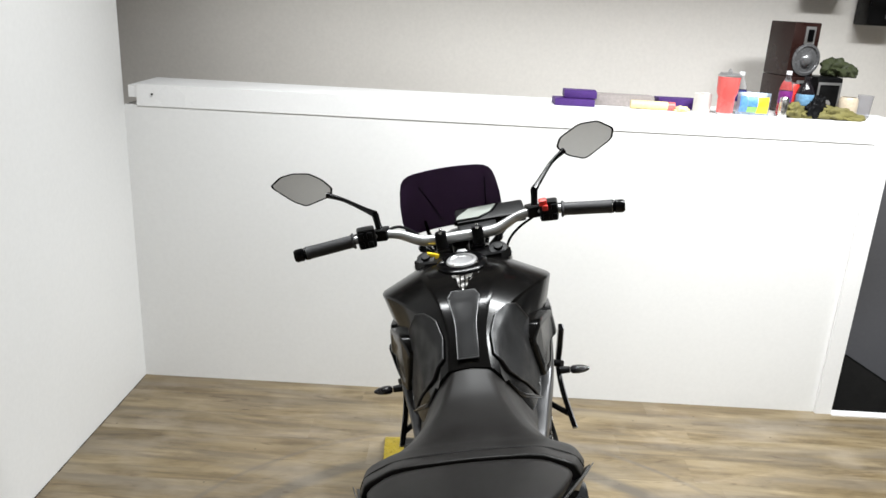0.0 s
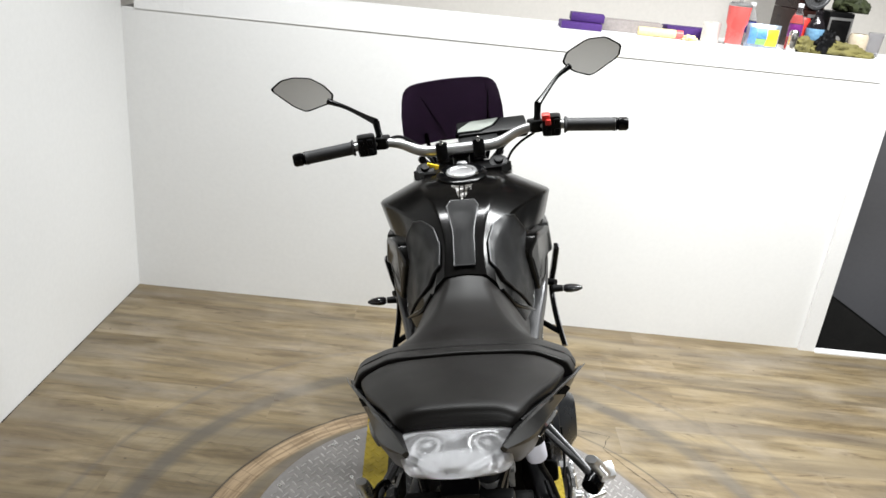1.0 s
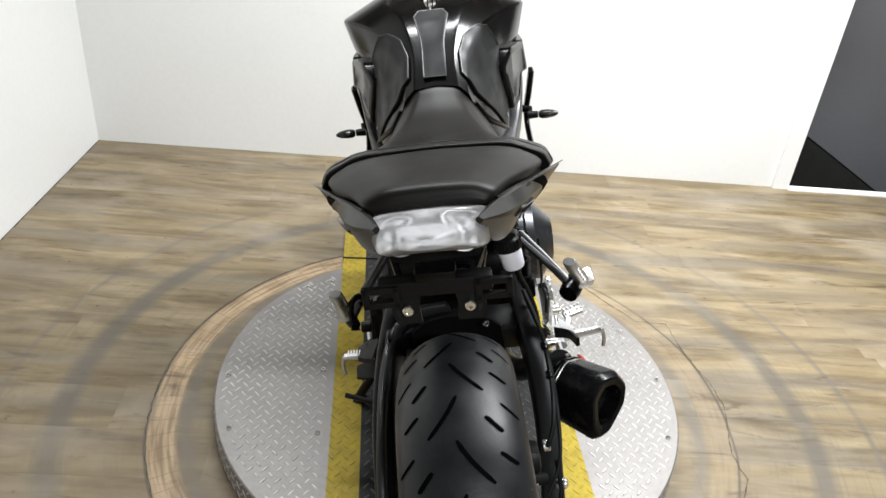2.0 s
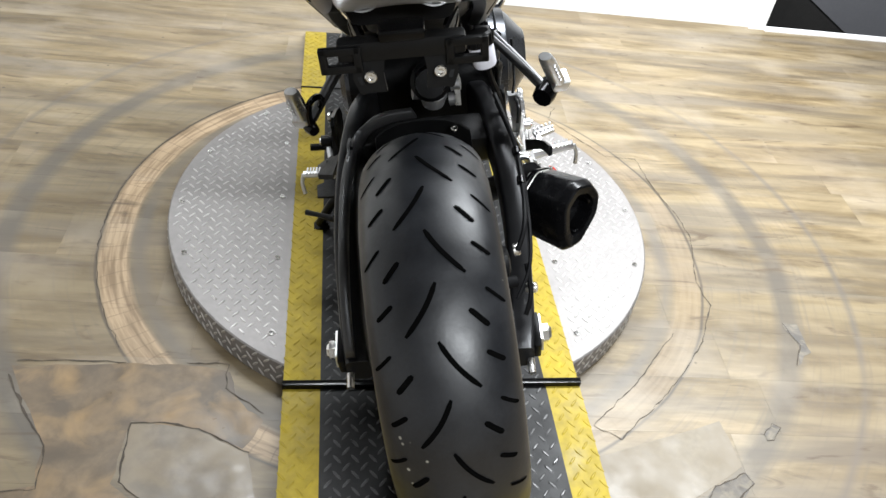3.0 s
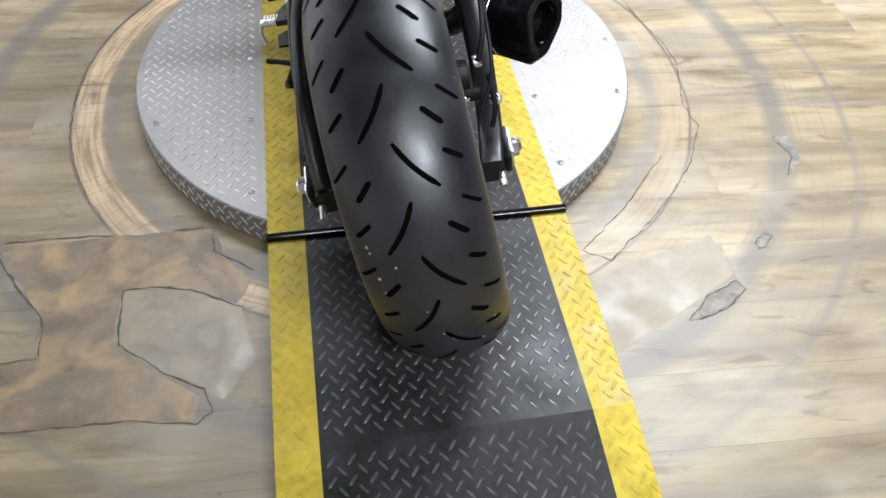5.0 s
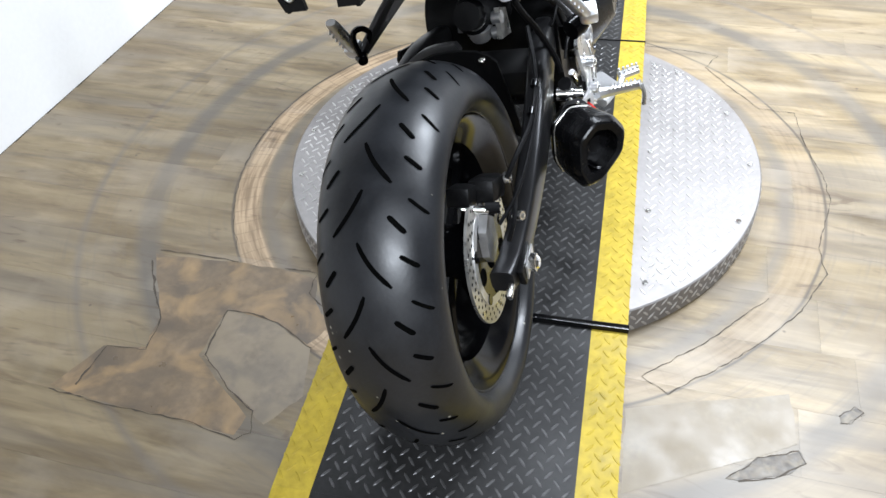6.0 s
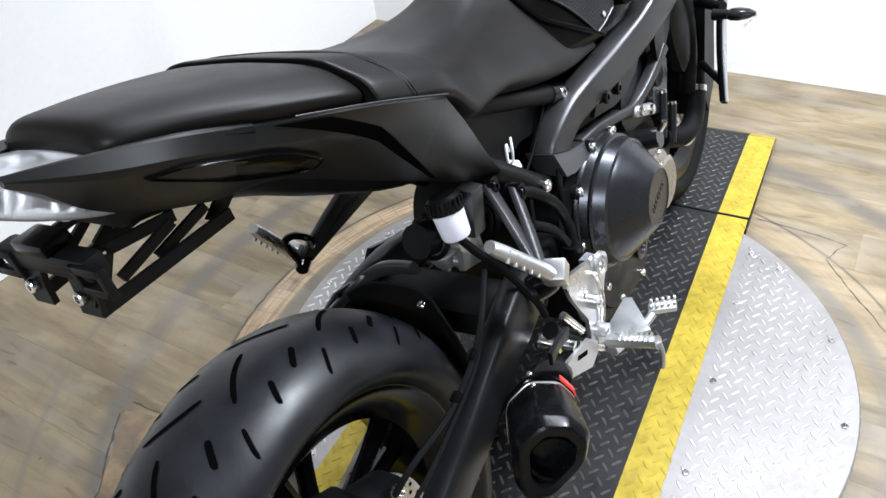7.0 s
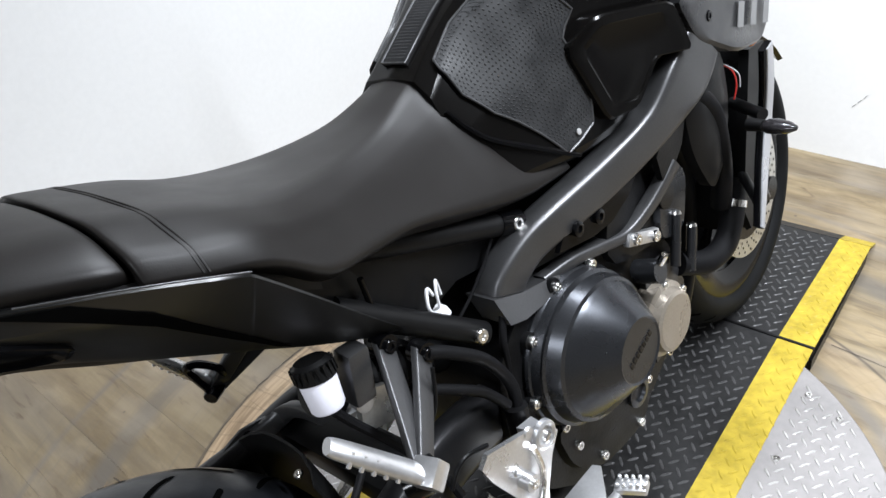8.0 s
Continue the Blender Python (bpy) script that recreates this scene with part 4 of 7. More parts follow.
# handlebar
bar = spart("handlebar", tube(bmesh.new(), [(-0.40, 1.085, 1.047), (-0.27, 1.105, 1.056), (-0.205, 1.125, 1.056), (-0.155, 1.137, 1.046), (-0.105, 1.134, 1.024), (-0.07, 1.132, 1.018), (0, 1.132, 1.018), (0.07, 1.132, 1.018), (0.105, 1.134, 1.024), (0.155, 1.137, 1.046), (0.205, 1.125, 1.056), (0.27, 1.105, 1.056), (0.40, 1.085, 1.047)], [0.011, 0.011, 0.0112, 0.0118, 0.0138, 0.0143, 0.0143, 0.0143, 0.0138, 0.0118, 0.0112, 0.011, 0.011], 16), BARSILVER, label="silver tapered handlebar")
for s in (1, -1):
    spart("bar_clamp", box(bmesh.new(), (0.03, 0.046, 0.044), (0.047 * s, 1.13, 1.016), (-12, 0, 0)), CASE, bar, "black bar clamp", bev=0.007)
    for dy in (-0.016, 0.016):
        spart("clamp_bolt", bolt_bm((0.047 * s, 1.13 + dy, 1.037), (0, -0.2, 1), 0.0045, 0.004), CHROME, bar)
    spart("riser", rod(bmesh.new(), (0.047 * s, 1.118, 0.99), (0.047 * s, 1.128, 1.01), 0.016), CASE, bar)
    a, b = V((0.262 * s, 1.106, 1.056)), V((0.385 * s, 1.087, 1.048))
    prof = [(0.0, 0), (0.019, 0), (0.021, 0.003), (0.019, 0.006), (0.0165, 0.008)]
    for i in range(12):
        prof += [(0.0168, 0.010 + i * 0.009), (0.0158, 0.0135 + i * 0.009)]
    prof += [(0.017, 0.119), (0.0175, 0.124), (0.0, 0.124)]
    spart("grip", lathe(bmesh.new(), prof, a, b - a, 20), GRIPRUBBER, bar, "worn dark grey rubber grip")
    spart("bar_end", lathe(bmesh.new(), [(0, 0), (0.016, 0), (0.0165, 0.004), (0.0135, 0.006), (0.0165, 0.008), (0.0165, 0.026), (0.013, 0.031), (0, 0.031)], b, b - a, 20), GLOSS, bar, "black bar-end weight")
    # switch housing
    sw = spart("switch_housing", box(bmesh.new(), (0.046, 0.042, 0.052), (0.232 * s, 1.112, 1.058), (0, 0, -9 * s)), PLASTIC, bar, "black switch housing", bev=0.008)
    for i, (dx, dz) in enumerate(((-0.011, 0.012), (0.011, 0.012), (-0.011, -0.012), (0.011, -0.012))):
        spart("switch", box(bmesh.new(), (0.014, 0.012, 0.014), (0.232 * s + dx, 1.089, 1.058 + dz), (0, 0, -9 * s)), RED if (s == 1 and i == 0) else CASE, sw, "red stop switch" if (s == 1 and i == 0) else "", bev=0.003)
    if s == 1:
        spart("kill_switch", box(bmesh.new(), (0.02, 0.018, 0.016), (0.217, 1.098, 1.083), (15, 0, 0)), RED, sw, "red stop switch", bev=0.004)
    # clutch or brake lever
    spart("lever", tube(bmesh.new(), [(0.19 * s, 1.14, 1.05), (0.24 * s, 1.165, 1.05), (0.31 * s, 1.165, 1.045), (0.40 * s, 1.15, 1.04)], [0.009, 0.008, 0.006, 0.007], 10, 4), GLOSS, bar, "black lever")
    spart("lever_perch", box(bmesh.new(), (0.036, 0.045, 0.03), (0.195 * s, 1.135, 1.055), (0, 0, 10 * s)), CASE, bar, bev=0.006)
    # mirror
    q = V((0.198 * s, 1.13, 1.06))
    top = V((0.205 * s, 1.15, 1.105))
    inn = V((0.286, 1.245, 1.168)) if s == 1 else V((-0.314, 1.245, 1.148))
    mir = spart("mirror", tube(bmesh.new(), [q, q.lerp(top, 0.5), top], [0.010, 0.0085, 0.0095], 12, 3), GLOSS, label="black handlebar mirror")
    spart("mirror_arm", tube(bmesh.new(), [top, top.lerp(inn, 0.25), top.lerp(inn, 0.75), inn + V((0.018 * s, 0, 0.004))], [0.0095, 0.0068, 0.0055, 0.008], 10, 4), GLOSS, mir)
    outline = [(0.285, 1.182), (0.296, 1.207), (0.351, 1.236), (0.400, 1.237), (0.439, 1.212), (0.432, 1.184), (0.358, 1.140), (0.313, 1.156)] if s == 1 else [(-0.478, 1.199), (-0.446, 1.220), (-0.413, 1.224), (-0.369, 1.217), (-0.337, 1.195), (-0.315, 1.168), (-0.321, 1.147), (-0.392, 1.130), (-0.424, 1.148)]
    loop = chaikin([V((x, 1.245, z)) for x, z in outline], 2, 0.12, True)
    cen = sum(loop, V()) / len(loop)
    rings = [loop, [p + V((0, 0.008, 0)) for p in loop], [cen + (p - cen) * 0.86 + V((0, 0.022, 0)) for p in loop], [cen + (p - cen) * 0.4 + V((0, 0.030, 0)) for p in loop]]
    rings = [[cen + (p - cen) * 0.955 + V((0, 0.002, 0)) for p in loop]] + rings
    tiltm = Matrix.Translation(cen) @ Euler((radians(-3), 0, radians(-3 * s))).to_matrix().to_4x4() @ Matrix.Translation(-cen)
    bm = skin(bmesh.new(), rings)
    bmesh.ops.transform(bm, matrix=tiltm, verts=bm.verts)
    spart("mirror_shell", bm, GLOSS, mir)
    bm = skin(bmesh.new(), [[cen + (p - cen) * 0.93 + V((0, -0.0008, 0)) for p in loop], [cen + (p - cen) * 0.93 + V((0, 0.0012, 0)) for p in loop]])
    bmesh.ops.transform(bm, matrix=tiltm, verts=bm.verts)
    spart("mirror_glass", bm, MIRROR, mir, "mirror glass")
# cables from the bar down in front of the tank
for pts, r in (([(-0.20, 1.15, 1.05), (-0.15, 1.19, 1.05), (-0.09, 1.19, 1.0), (-0.06, 1.17, 0.93)], 0.004), ([(-0.19, 1.145, 1.045), (-0.13, 1.17, 1.03), (-0.07, 1.15, 0.98), (-0.05, 1.13, 0.9)], 0.0035), ([(0.20, 1.15, 1.045), (0.14, 1.16, 1.025), (0.10, 1.15, 0.99), (0.08, 1.13, 0.92)], 0.0045), ([(0.19, 1.14, 1.035), (0.15, 1.13, 1.015), (0.12, 1.13, 0.98), (0.1, 1.15, 0.9)], 0.0035)):
    spart("cable", tube(bmesh.new(), pts, r, 8), HOSE, bar)
spart("cable_label", box(bmesh.new(), (0.03, 0.012, 0.018), (-0.075, 1.10, 0.985), (0, 20, 10)), YELLOWPACK, bar, "yellow cable tag", bev=0.002)
spart("ignition_housing", rod(bmesh.new(), (0.0, 1.15, 0.96), (0.0, 1.135, 1.0), 0.022), CASE, bar)

# instrument, windscreen, headlight
dash = spart("instrument", box(bmesh.new(), (0.185, 0.030, 0.066), (0.088, 1.225, 1.034), (-72, 0, 3)), PLASTIC, label="black digital instrument housing", bev=0.008)
DISPLAY = pose(0.052, 1.2205, 1.0485, -72, 0, 3)
face = [(-0.056, -0.024), (-0.052, -0.010), (-0.018, 0.021), (0.056, 0.025), (0.036, -0.006), (0.002, -0.024)]
spart("bezel", prism(bmesh.new(), [DISPLAY @ V((u * 1.16 + 0.002, -0.0005, v * 1.25)) for u, v in face], DISPLAY.to_3x3() @ V((0, 0.012, 0))), GLOSS, dash, "gloss black bezel")
spart("display", prism(bmesh.new(), [DISPLAY @ V((u, -0.003, v)) for u, v in face], DISPLAY.to_3x3() @ V((0, 0.006, 0))), mat("grey_display_glass", (0.20, 0.215, 0.195), 0.3, var=0.06, bump=0), dash, "grey display glass")
spart("instrument_stay", box(bmesh.new(), (0.10, 0.05, 0.02), (0.05, 1.19, 1.02), (20, 0, 0)), CASE, dash, bev=0.004)
rows = []
for z, y, hw, bow in ((0.985, 1.335, 0.124, 0.050), (1.03, 1.325, 0.130, 0.048), (1.08, 1.308, 0.128, 0.044), (1.12, 1.292, 0.122, 0.040), (1.142, 1.283, 0.116, 0.038), (1.154, 1.277, 0.108, 0.035), (1.161, 1.274, 0.096, 0.030), (1.164, 1.272, 0.080, 0.024)):
    rows.append([V((hw * 1.06 * u - 0.012, y - bow * u * u, z + 0.006)) for u in [i / 8 - 1 for i in range(17)]])
bm = skin(bmesh.new(), [row + [p + V((0, 0.003, 0.001)) for p in reversed(row)] for row in rows])
screen = spart("windscreen", bm, SMOKE, label="dark purple smoked flyscreen")
for x0, x1 in ((-0.09, -0.035), (0.088, 0.08)):
    spart("screen_rib", tube(bmesh.new(), [(x0, 1.272 - 0.03 * (x0 / 0.11) ** 2, 1.135), ((x0 + x1) / 2, 1.291 - 0.02, 1.075), (x1, 1.31 - 0.02, 1.01)], 0.0022, 6), GLOSS, screen)
lamp = spart("headlight", skin(bmesh.new(), [[V((0.085 * k * math.cos(t), 1.30 + d_, 0.90 + 0.085 * k * math.sin(t))) for t in (2 * math.pi * i / 24 for i in range(24))] for k, d_ in ((0.5, -0.06), (0.9, -0.04), (1.0, 0.0), (0.95, 0.04), (0.7, 0.055))]), GLOSS, label="black headlight shell")
both(lambda s: spart("headlight_stay", tube(bmesh.new(), [(0.10 * s, 1.16, 0.99), (0.105 * s, 1.23, 0.97), (0.085 * s, 1.29, 0.93)], 0.010, 8), CASE, lamp))
both(lambda s: spart("screen_stay", tube(bmesh.new(), [(0.07 * s, 1.26, 0.95), (0.085 * s, 1.30, 0.99), (0.09 * s, 1.318, 1.02)], 0.006, 8), GLOSS, screen))

# tank
TANK = [
    (0.705, [(0, 0.862), (0.045, 0.857), (0.066, 0.836), (0.088, 0.77), (0.098, 0.70), (0.06, 0.66), (0, 0.66)]),
    (0.78, [(0, 0.908), (0.042, 0.905), (0.063, 0.890), (0.104, 0.80), (0.128, 0.70), (0.07, 0.65), (0, 0.65)]),
    (0.86, [(0, 0.950), (0.058, 0.948), (0.099, 0.924), (0.122, 0.838), (0.148, 0.69), (0.08, 0.64), (0, 0.64)]),
    (0.94, [(0, 0.972), (0.082, 0.968), (0.154, 0.930), (0.146, 0.858), (0.158, 0.69), (0.09, 0.64), (0, 0.64)]),
    (1.02, [(0, 0.983), (0.100, 0.974), (0.203, 0.924), (0.186, 0.858), (0.152, 0.70), (0.09, 0.65), (0, 0.65)]),
    (1.10, [(0, 0.980), (0.090, 0.968), (0.212, 0.906), (0.200, 0.838), (0.155, 0.71), (0.09, 0.66), (0, 0.66)]),
    (1.17, [(0, 0.962), (0.07, 0.948), (0.168, 0.88), (0.165, 0.82), (0.14, 0.73), (0.08, 0.68), (0, 0.68)]),
    (1.215, [(0, 0.935), (0.05, 0.92), (0.10, 0.86), (0.10, 0.81), (0.09, 0.75), (0.05, 0.71), (0, 0.71)]),
]
tank = part("fuel_tank", body(bmesh.new(), TANK, 6, 2, 0.055), SATIN, bike, "satin black sculpted fuel tank", angle=17)


def on_tank(y, f):
    """Point on the tank's right outline at y; f: place along the outline's corners from the top middle."""
    i = max(k for k in range(len(TANK) - 1) if TANK[k][0] <= y)
    t = (y - TANK[i][0]) / (TANK[i + 1][0] - TANK[i][0])
    k = min(int(f), 5)
    def at(st):
        a, b = st[1][k], st[1][k + 1]
        return V((a[0] + (b[0] - a[0]) * (f - k), 0, a[1] + (b[1] - a[1]) * (f - k)))
    p = at(TANK[i]).lerp(at(TANK[i + 1]), t)
    return V((p.x, y, p.z))


def pad(name, grid, s, parent, material, thick=0.004, label=""):
    """A stuck-on sheet on the tank, from a grid of (y, f) places, and its raised dots."""
    rows = []
    for row in grid:
        rows.append([on_tank(y, f) for y, f in row])
    bm = bmesh.new()
    vs = []
    for r_, row in enumerate(rows):
        line = []
        for c_, p in enumerate(row):
            du = rows[min(r_ + 1, len(rows) - 1)][c_] - rows[max(r_ - 1, 0)][c_]
            dv = row[min(c_ + 1, len(row) - 1)] - row[max(c_ - 1, 0)]
            nn = du.cross(dv).normalized()
            if nn.dot(V((p.x + 0.02, 0, p.z - 0.75))) < 0:
                nn = -nn
            line.append((p, nn))
        vs.append(line)
    lo = [[bm.verts.new(V(((p - n_ * 0.006).x * s, (p - n_ * 0.006).y, (p - n_ * 0.006).z))) for p, n_ in line] for line in vs]
    hi = [[bm.verts.new(V(((p + n_ * thick).x * s, (p + n_ * thick).y, (p + n_ * thick).z))) for p, n_ in line] for line in vs]
    nr, nc = len(vs), len(vs[0])
    for i in range(nr - 1):
        for j in range(nc - 1):
            bm.faces.new((hi[i][j], hi[i][j + 1], hi[i + 1][j + 1], hi[i + 1][j]))
            bm.faces.new((lo[i][j], lo[i + 1][j], lo[i + 1][j + 1], lo[i][j + 1]))
    for j in range(nc - 1):
        bm.faces.new((lo[0][j], lo[0][j + 1], hi[0][j + 1], hi[0][j]))
        bm.faces.new((lo[-1][j + 1], lo[-1][j], hi[-1][j], hi[-1][j + 1]))
    for i in range(nr - 1):
        bm.faces.new((lo[i + 1][0], lo[i][0], hi[i][0], hi[i + 1][0]))
        bm.faces.new((lo[i][-1], lo[i + 1][-1], hi[i + 1][-1], hi[i][-1]))
    ob = part(name, bm, material, parent, label)
    edge = [hi_p for hi_p in [p + n_ * thick for p, n_ in vs[0]] + [line[-1][0] + line[-1][1] * thick for line in vs[1:]] + [p + n_ * thick for p, n_ in reversed(vs[-1])][1:] + [line[0][0] + line[0][1] * thick for line in reversed(vs)][1:]]
    part("pad_rim", tube(bmesh.new(), [(p.x * s, p.y, p.z) for p in edge], 0.0017, 8, 1), FRAME, ob, "raised pad rim")
    # raised dots in rows
    verts, faces = [], []
    for i in range(nr - 1):
        for j in range(nc - 1):
            (p00, n0), (p01, _), (p10, _), (p11, _) = vs[i][j], vs[i][j + 1], vs[i + 1][j], vs[i + 1][j + 1]
            ku, kv = max(1, round((p10 - p00).length / 0.0062)), max(1, round((p01 - p00).length / 0.0062))
            for a in range(ku):
                for b in range(kv):
                    u, v = (a + 0.5) / ku, (b + 0.5 * (1 + a % 2) * 0.9) / kv
                    if v > 0.98:
                        continue
                    p = p00.lerp(p01, v).lerp(p10.lerp(p11, v), u) + n0 * thick
                    e1, e2 = (p10 - p00).normalized() * 0.0023, (p01 - p00).normalized() * 0.0014
                    base = len(verts)
                    for q, hgt in ((e1, 0), (e2, 0), (-e1, 0), (-e2, 0), (V(), 0.0009)):
                        w_ = p + q + n0 * hgt
                        verts.append((w_.x * s, w_.y, w_.z))
                    faces += [(base, base + 1, base + 4), (base + 1, base + 2, base + 4), (base + 2, base + 3, base + 4), (base + 3, base, base + 4)]
    pieces("pad_dots", verts, faces, DOTS, ob)
    return ob


DOTS = mat("pad_dot_rubber", (0.007, 0.007, 0.0075), 0.5, var=0.2, scale=40, bump=0)


def lerp_grid(rows, nr, nc):
    """A grid from rows of (y, f) end pairs."""
    out = []
    for i in range(nr):
        t = i / (nr - 1) * (len(rows) - 1)
        k = min(int(t), len(rows) - 2)
        (a0, a1), (b0, b1) = rows[k], rows[k + 1]
        u = t - k
        l_ = (a0[0] + (b0[0] - a0[0]) * u, a0[1] + (b0[1] - a0[1]) * u)
        r_ = (a1[0] + (b1[0] - a1[0]) * u, a1[1] + (b1[1] - a1[1]) * u)
        out.append([(l_[0] + (r_[0] - l_[0]) * j / (nc - 1), l_[1] + (r_[1] - l_[1]) * j / (nc - 1)) for j in range(nc)])
    return out


knee = lerp_grid([((0.738, 1.46), (0.826, 1.43)), ((0.735, 1.9), (0.878, 2.05)), ((0.742, 2.5), (0.912, 2.80)), ((0.765, 3.05), (0.888, 3.05)), ((0.800, 3.5), (0.905, 3.55)), ((0.838, 3.95), (0.892, 3.82))], 16, 9)
for s in (1, -1):
    kp = pad("knee_pad", knee, s, tank, PAD, label="ribbed black rubber knee pad")
    p = on_tank(0.862, 3.80)
    part("pad_badge", lathe(bmesh.new(), [(0, 0.0012), (0.0042, 0.001), (0.0046, 0), (0, 0)], (p.x * s + 0.006 * s, p.y, p.z), (s, 0, 0.2), 14), SILVER, kp)
# centre strip down the tank's back
def top_z(y):
    return on_tank(y, 0.0).z
bm = bmesh.new()
rows = []
for i in range(9):
    y = 0.722 + (0.893 - 0.722) * i / 8
    hw = 0.0225 if y < 0.80 else 0.0225 + (y - 0.80) * 0.19
    if y > 0.875:
        hw = 0.0365 - (y - 0.875) * 0.55
    zs = top_z(y)
    rows.append([V((hw * u, y, zs - 0.0015 * u * u)) for u in (-1, -0.5, 0, 0.5, 1)])
strip = part("tank_pad", skin(bm, [[p + V((0, -0.002, 0.0045)) for p in row] + [p + V((0, 0.003, -0.006)) for p in reversed(row)] for row in rows]), PADDARK, tank, "ribbed black rubber tank pad", bev=0.0015)
edge = [row[0] for row in rows] + [row[-1] for row in reversed(rows)] + [rows[0][0]]
part("pad_rim", tube(bmesh.new(), [p + V((0, -0.002, 0.0045)) for p in edge], 0.0015, 8, 1), FRAME, strip, "raised pad rim")
verts, faces = [], []
for i in range(38):
    y = 0.727 + i * 0.0042
    hw = (0.0225 if y < 0.80 else 0.0225 + (y - 0.80) * 0.19) - 0.004
    k = int(hw / 0.0034)
    for j in range(-k, k + 1):
        x = j * 0.0034 + (0.0017 if i % 2 else 0)
        if abs(x) > hw or y > 0.885:
            continue
        b = len(verts)
        z = top_z(y) + 0.0045
        verts += [(x + 0.0011, y - 0.002, z), (x, y - 0.0006, z + 0.0008), (x - 0.0011, y - 0.002, z), (x, y - 0.0034, z - 0.0010), (x, y - 0.002, z + 0.0011)]
        faces += [(b, b + 1, b + 4), (b + 1, b + 2, b + 4), (b + 2, b + 3, b + 4), (b + 3, b, b + 4)]
pieces("pad_dots", verts, faces, DOTS, strip)
# filler cap, and a plain three-pronged badge
CAPN = V((0, -0.10, 1)).normalized()
bm = lathe(bmesh.new(), [(0.036, 0.0), (0.060, 0.0), (0.062, 0.003), (0.056, 0.007), (0.040, 0.008), (0.036, 0.004)], (0, 1.026, 0.981), CAPN, 40)
part("filler_ring", bm, GLOSS, tank, "gloss black filler ring")
part("filler_cap", lathe(bmesh.new(), [(0, 0.009), (0.026, 0.009), (0.029, 0.012), (0.036, 0.011), (0.039, 0.006), (0.039, 0)], (0, 1.026, 0.981), CAPN, 40), SILVER, tank, "brushed silver filler cap")
for i in range(5):
    a = radians(30 + 72 * i)
    bolt((0.049 * math.cos(a), 1.026 + 0.049 * math.sin(a), 0.987 - 0.1 * 0.049 * -math.sin(a) * -1), CAPN, 0.004, 0.004, tank)
def badge_piece(pts):
    bm = prism(bmesh.new(), [V((x, y, top_z(y) + 0.0005)) for x, y in pts], (0, -0.0005, 0.003))
    part("badge", bm, CHROME, tank, "bright metal badge")
badge_piece([(-0.0035, 0.950), (0.0035, 0.950), (0.0042, 0.912), (0, 0.884), (-0.0042, 0.912)])
for s in (1, -1):
    badge_piece([(s * 0.0075, 0.953), (s * 0.025, 0.957), (s * 0.020, 0.944), (s * 0.0135, 0.940), (s * 0.0115, 0.916), (s * 0.0065, 0.900)])
# side scoops under the tank's shoulders
for s in (1, -1):
    loop = [(0.880, 0.824), (0.921, 0.853), (1.044, 0.828), (1.064, 0.752), (1.002, 0.766), (0.954, 0.713), (0.908, 0.713)]
    def sx(y, z, o=0.0):
        return (0.150 + (y - 0.90) * 0.296 - (z - 0.80) * 0.0535 + o + min(0.0, y - 0.925) * 0.28) * s
    outer = chaikin([V((sx(y, z, 0.012), y, z)) for y, z in loop], 2, 0.10, True)
    c = sum(outer, V()) / len(outer)
    rings = [[V((p.x - 0.04 * s, p.y, p.z)) for p in outer], outer, [c + (p - c) * 0.96 + V((0.003 * s, 0, 0)) for p in outer], [c + (p - c) * 0.80 + V((0.004 * s, 0, 0)) for p in outer], [c + (p - c) * 0.76 + V((0.0025 * s, 0, 0)) for p in outer]]
    part("tank_side_cover", skin(bmesh.new(), rings), SATIN, bike, "satin black tank side cover", angle=30)
    loop = [(1.048, 0.828), (1.18, 0.808), (1.345, 0.745), (1.348, 0.70), (1.30, 0.672), (1.20, 0.690), (1.092, 0.752)]
    outer = chaikin([V((0.205 * s - 0.10 * s * max(0, y - 1.25), y, z)) for y, z in loop], 2, 0.15, True)
    c = sum(outer, V()) / len(outer)
    rings = [[V((p.x - 0.035 * s, p.y, p.z)) for p in outer], outer, [c + (p - c) * 0.9 + V((0.004 * s, 0, 0)) for p in outer]]
    intake = part("air_intake", skin(bmesh.new(), rings), INTAKE, bike, "grey air intake cover with pale lettering bars", angle=30)
    for i in range(3):
        y = 1.205 + 0.042 * i
        part("lettering_bar", prism(bmesh.new(), [(0.2086 * s, y, 0.728 - 0.012 * i), (0.2086 * s, y + 0.018, 0.722 - 0.012 * i), (0.2086 * s, y + 0.030, 0.757 - 0.012 * i), (0.2086 * s, y + 0.012, 0.763 - 0.012 * i)], (0.0012 * s, 0, 0)), GREYBAR, intake, "pale grey bar")
    bolt((0.2075 * s, 1.125, 0.775), (s, 0, 0), 0.008, 0.003, intake, GLOSS)
    part("intake_reflector", box(bmesh.new(), (0.012, 0.02, 0.006), (0.19 * s, 1.285, 0.673)), ORANGE, intake, "amber reflector", bev=0.003)

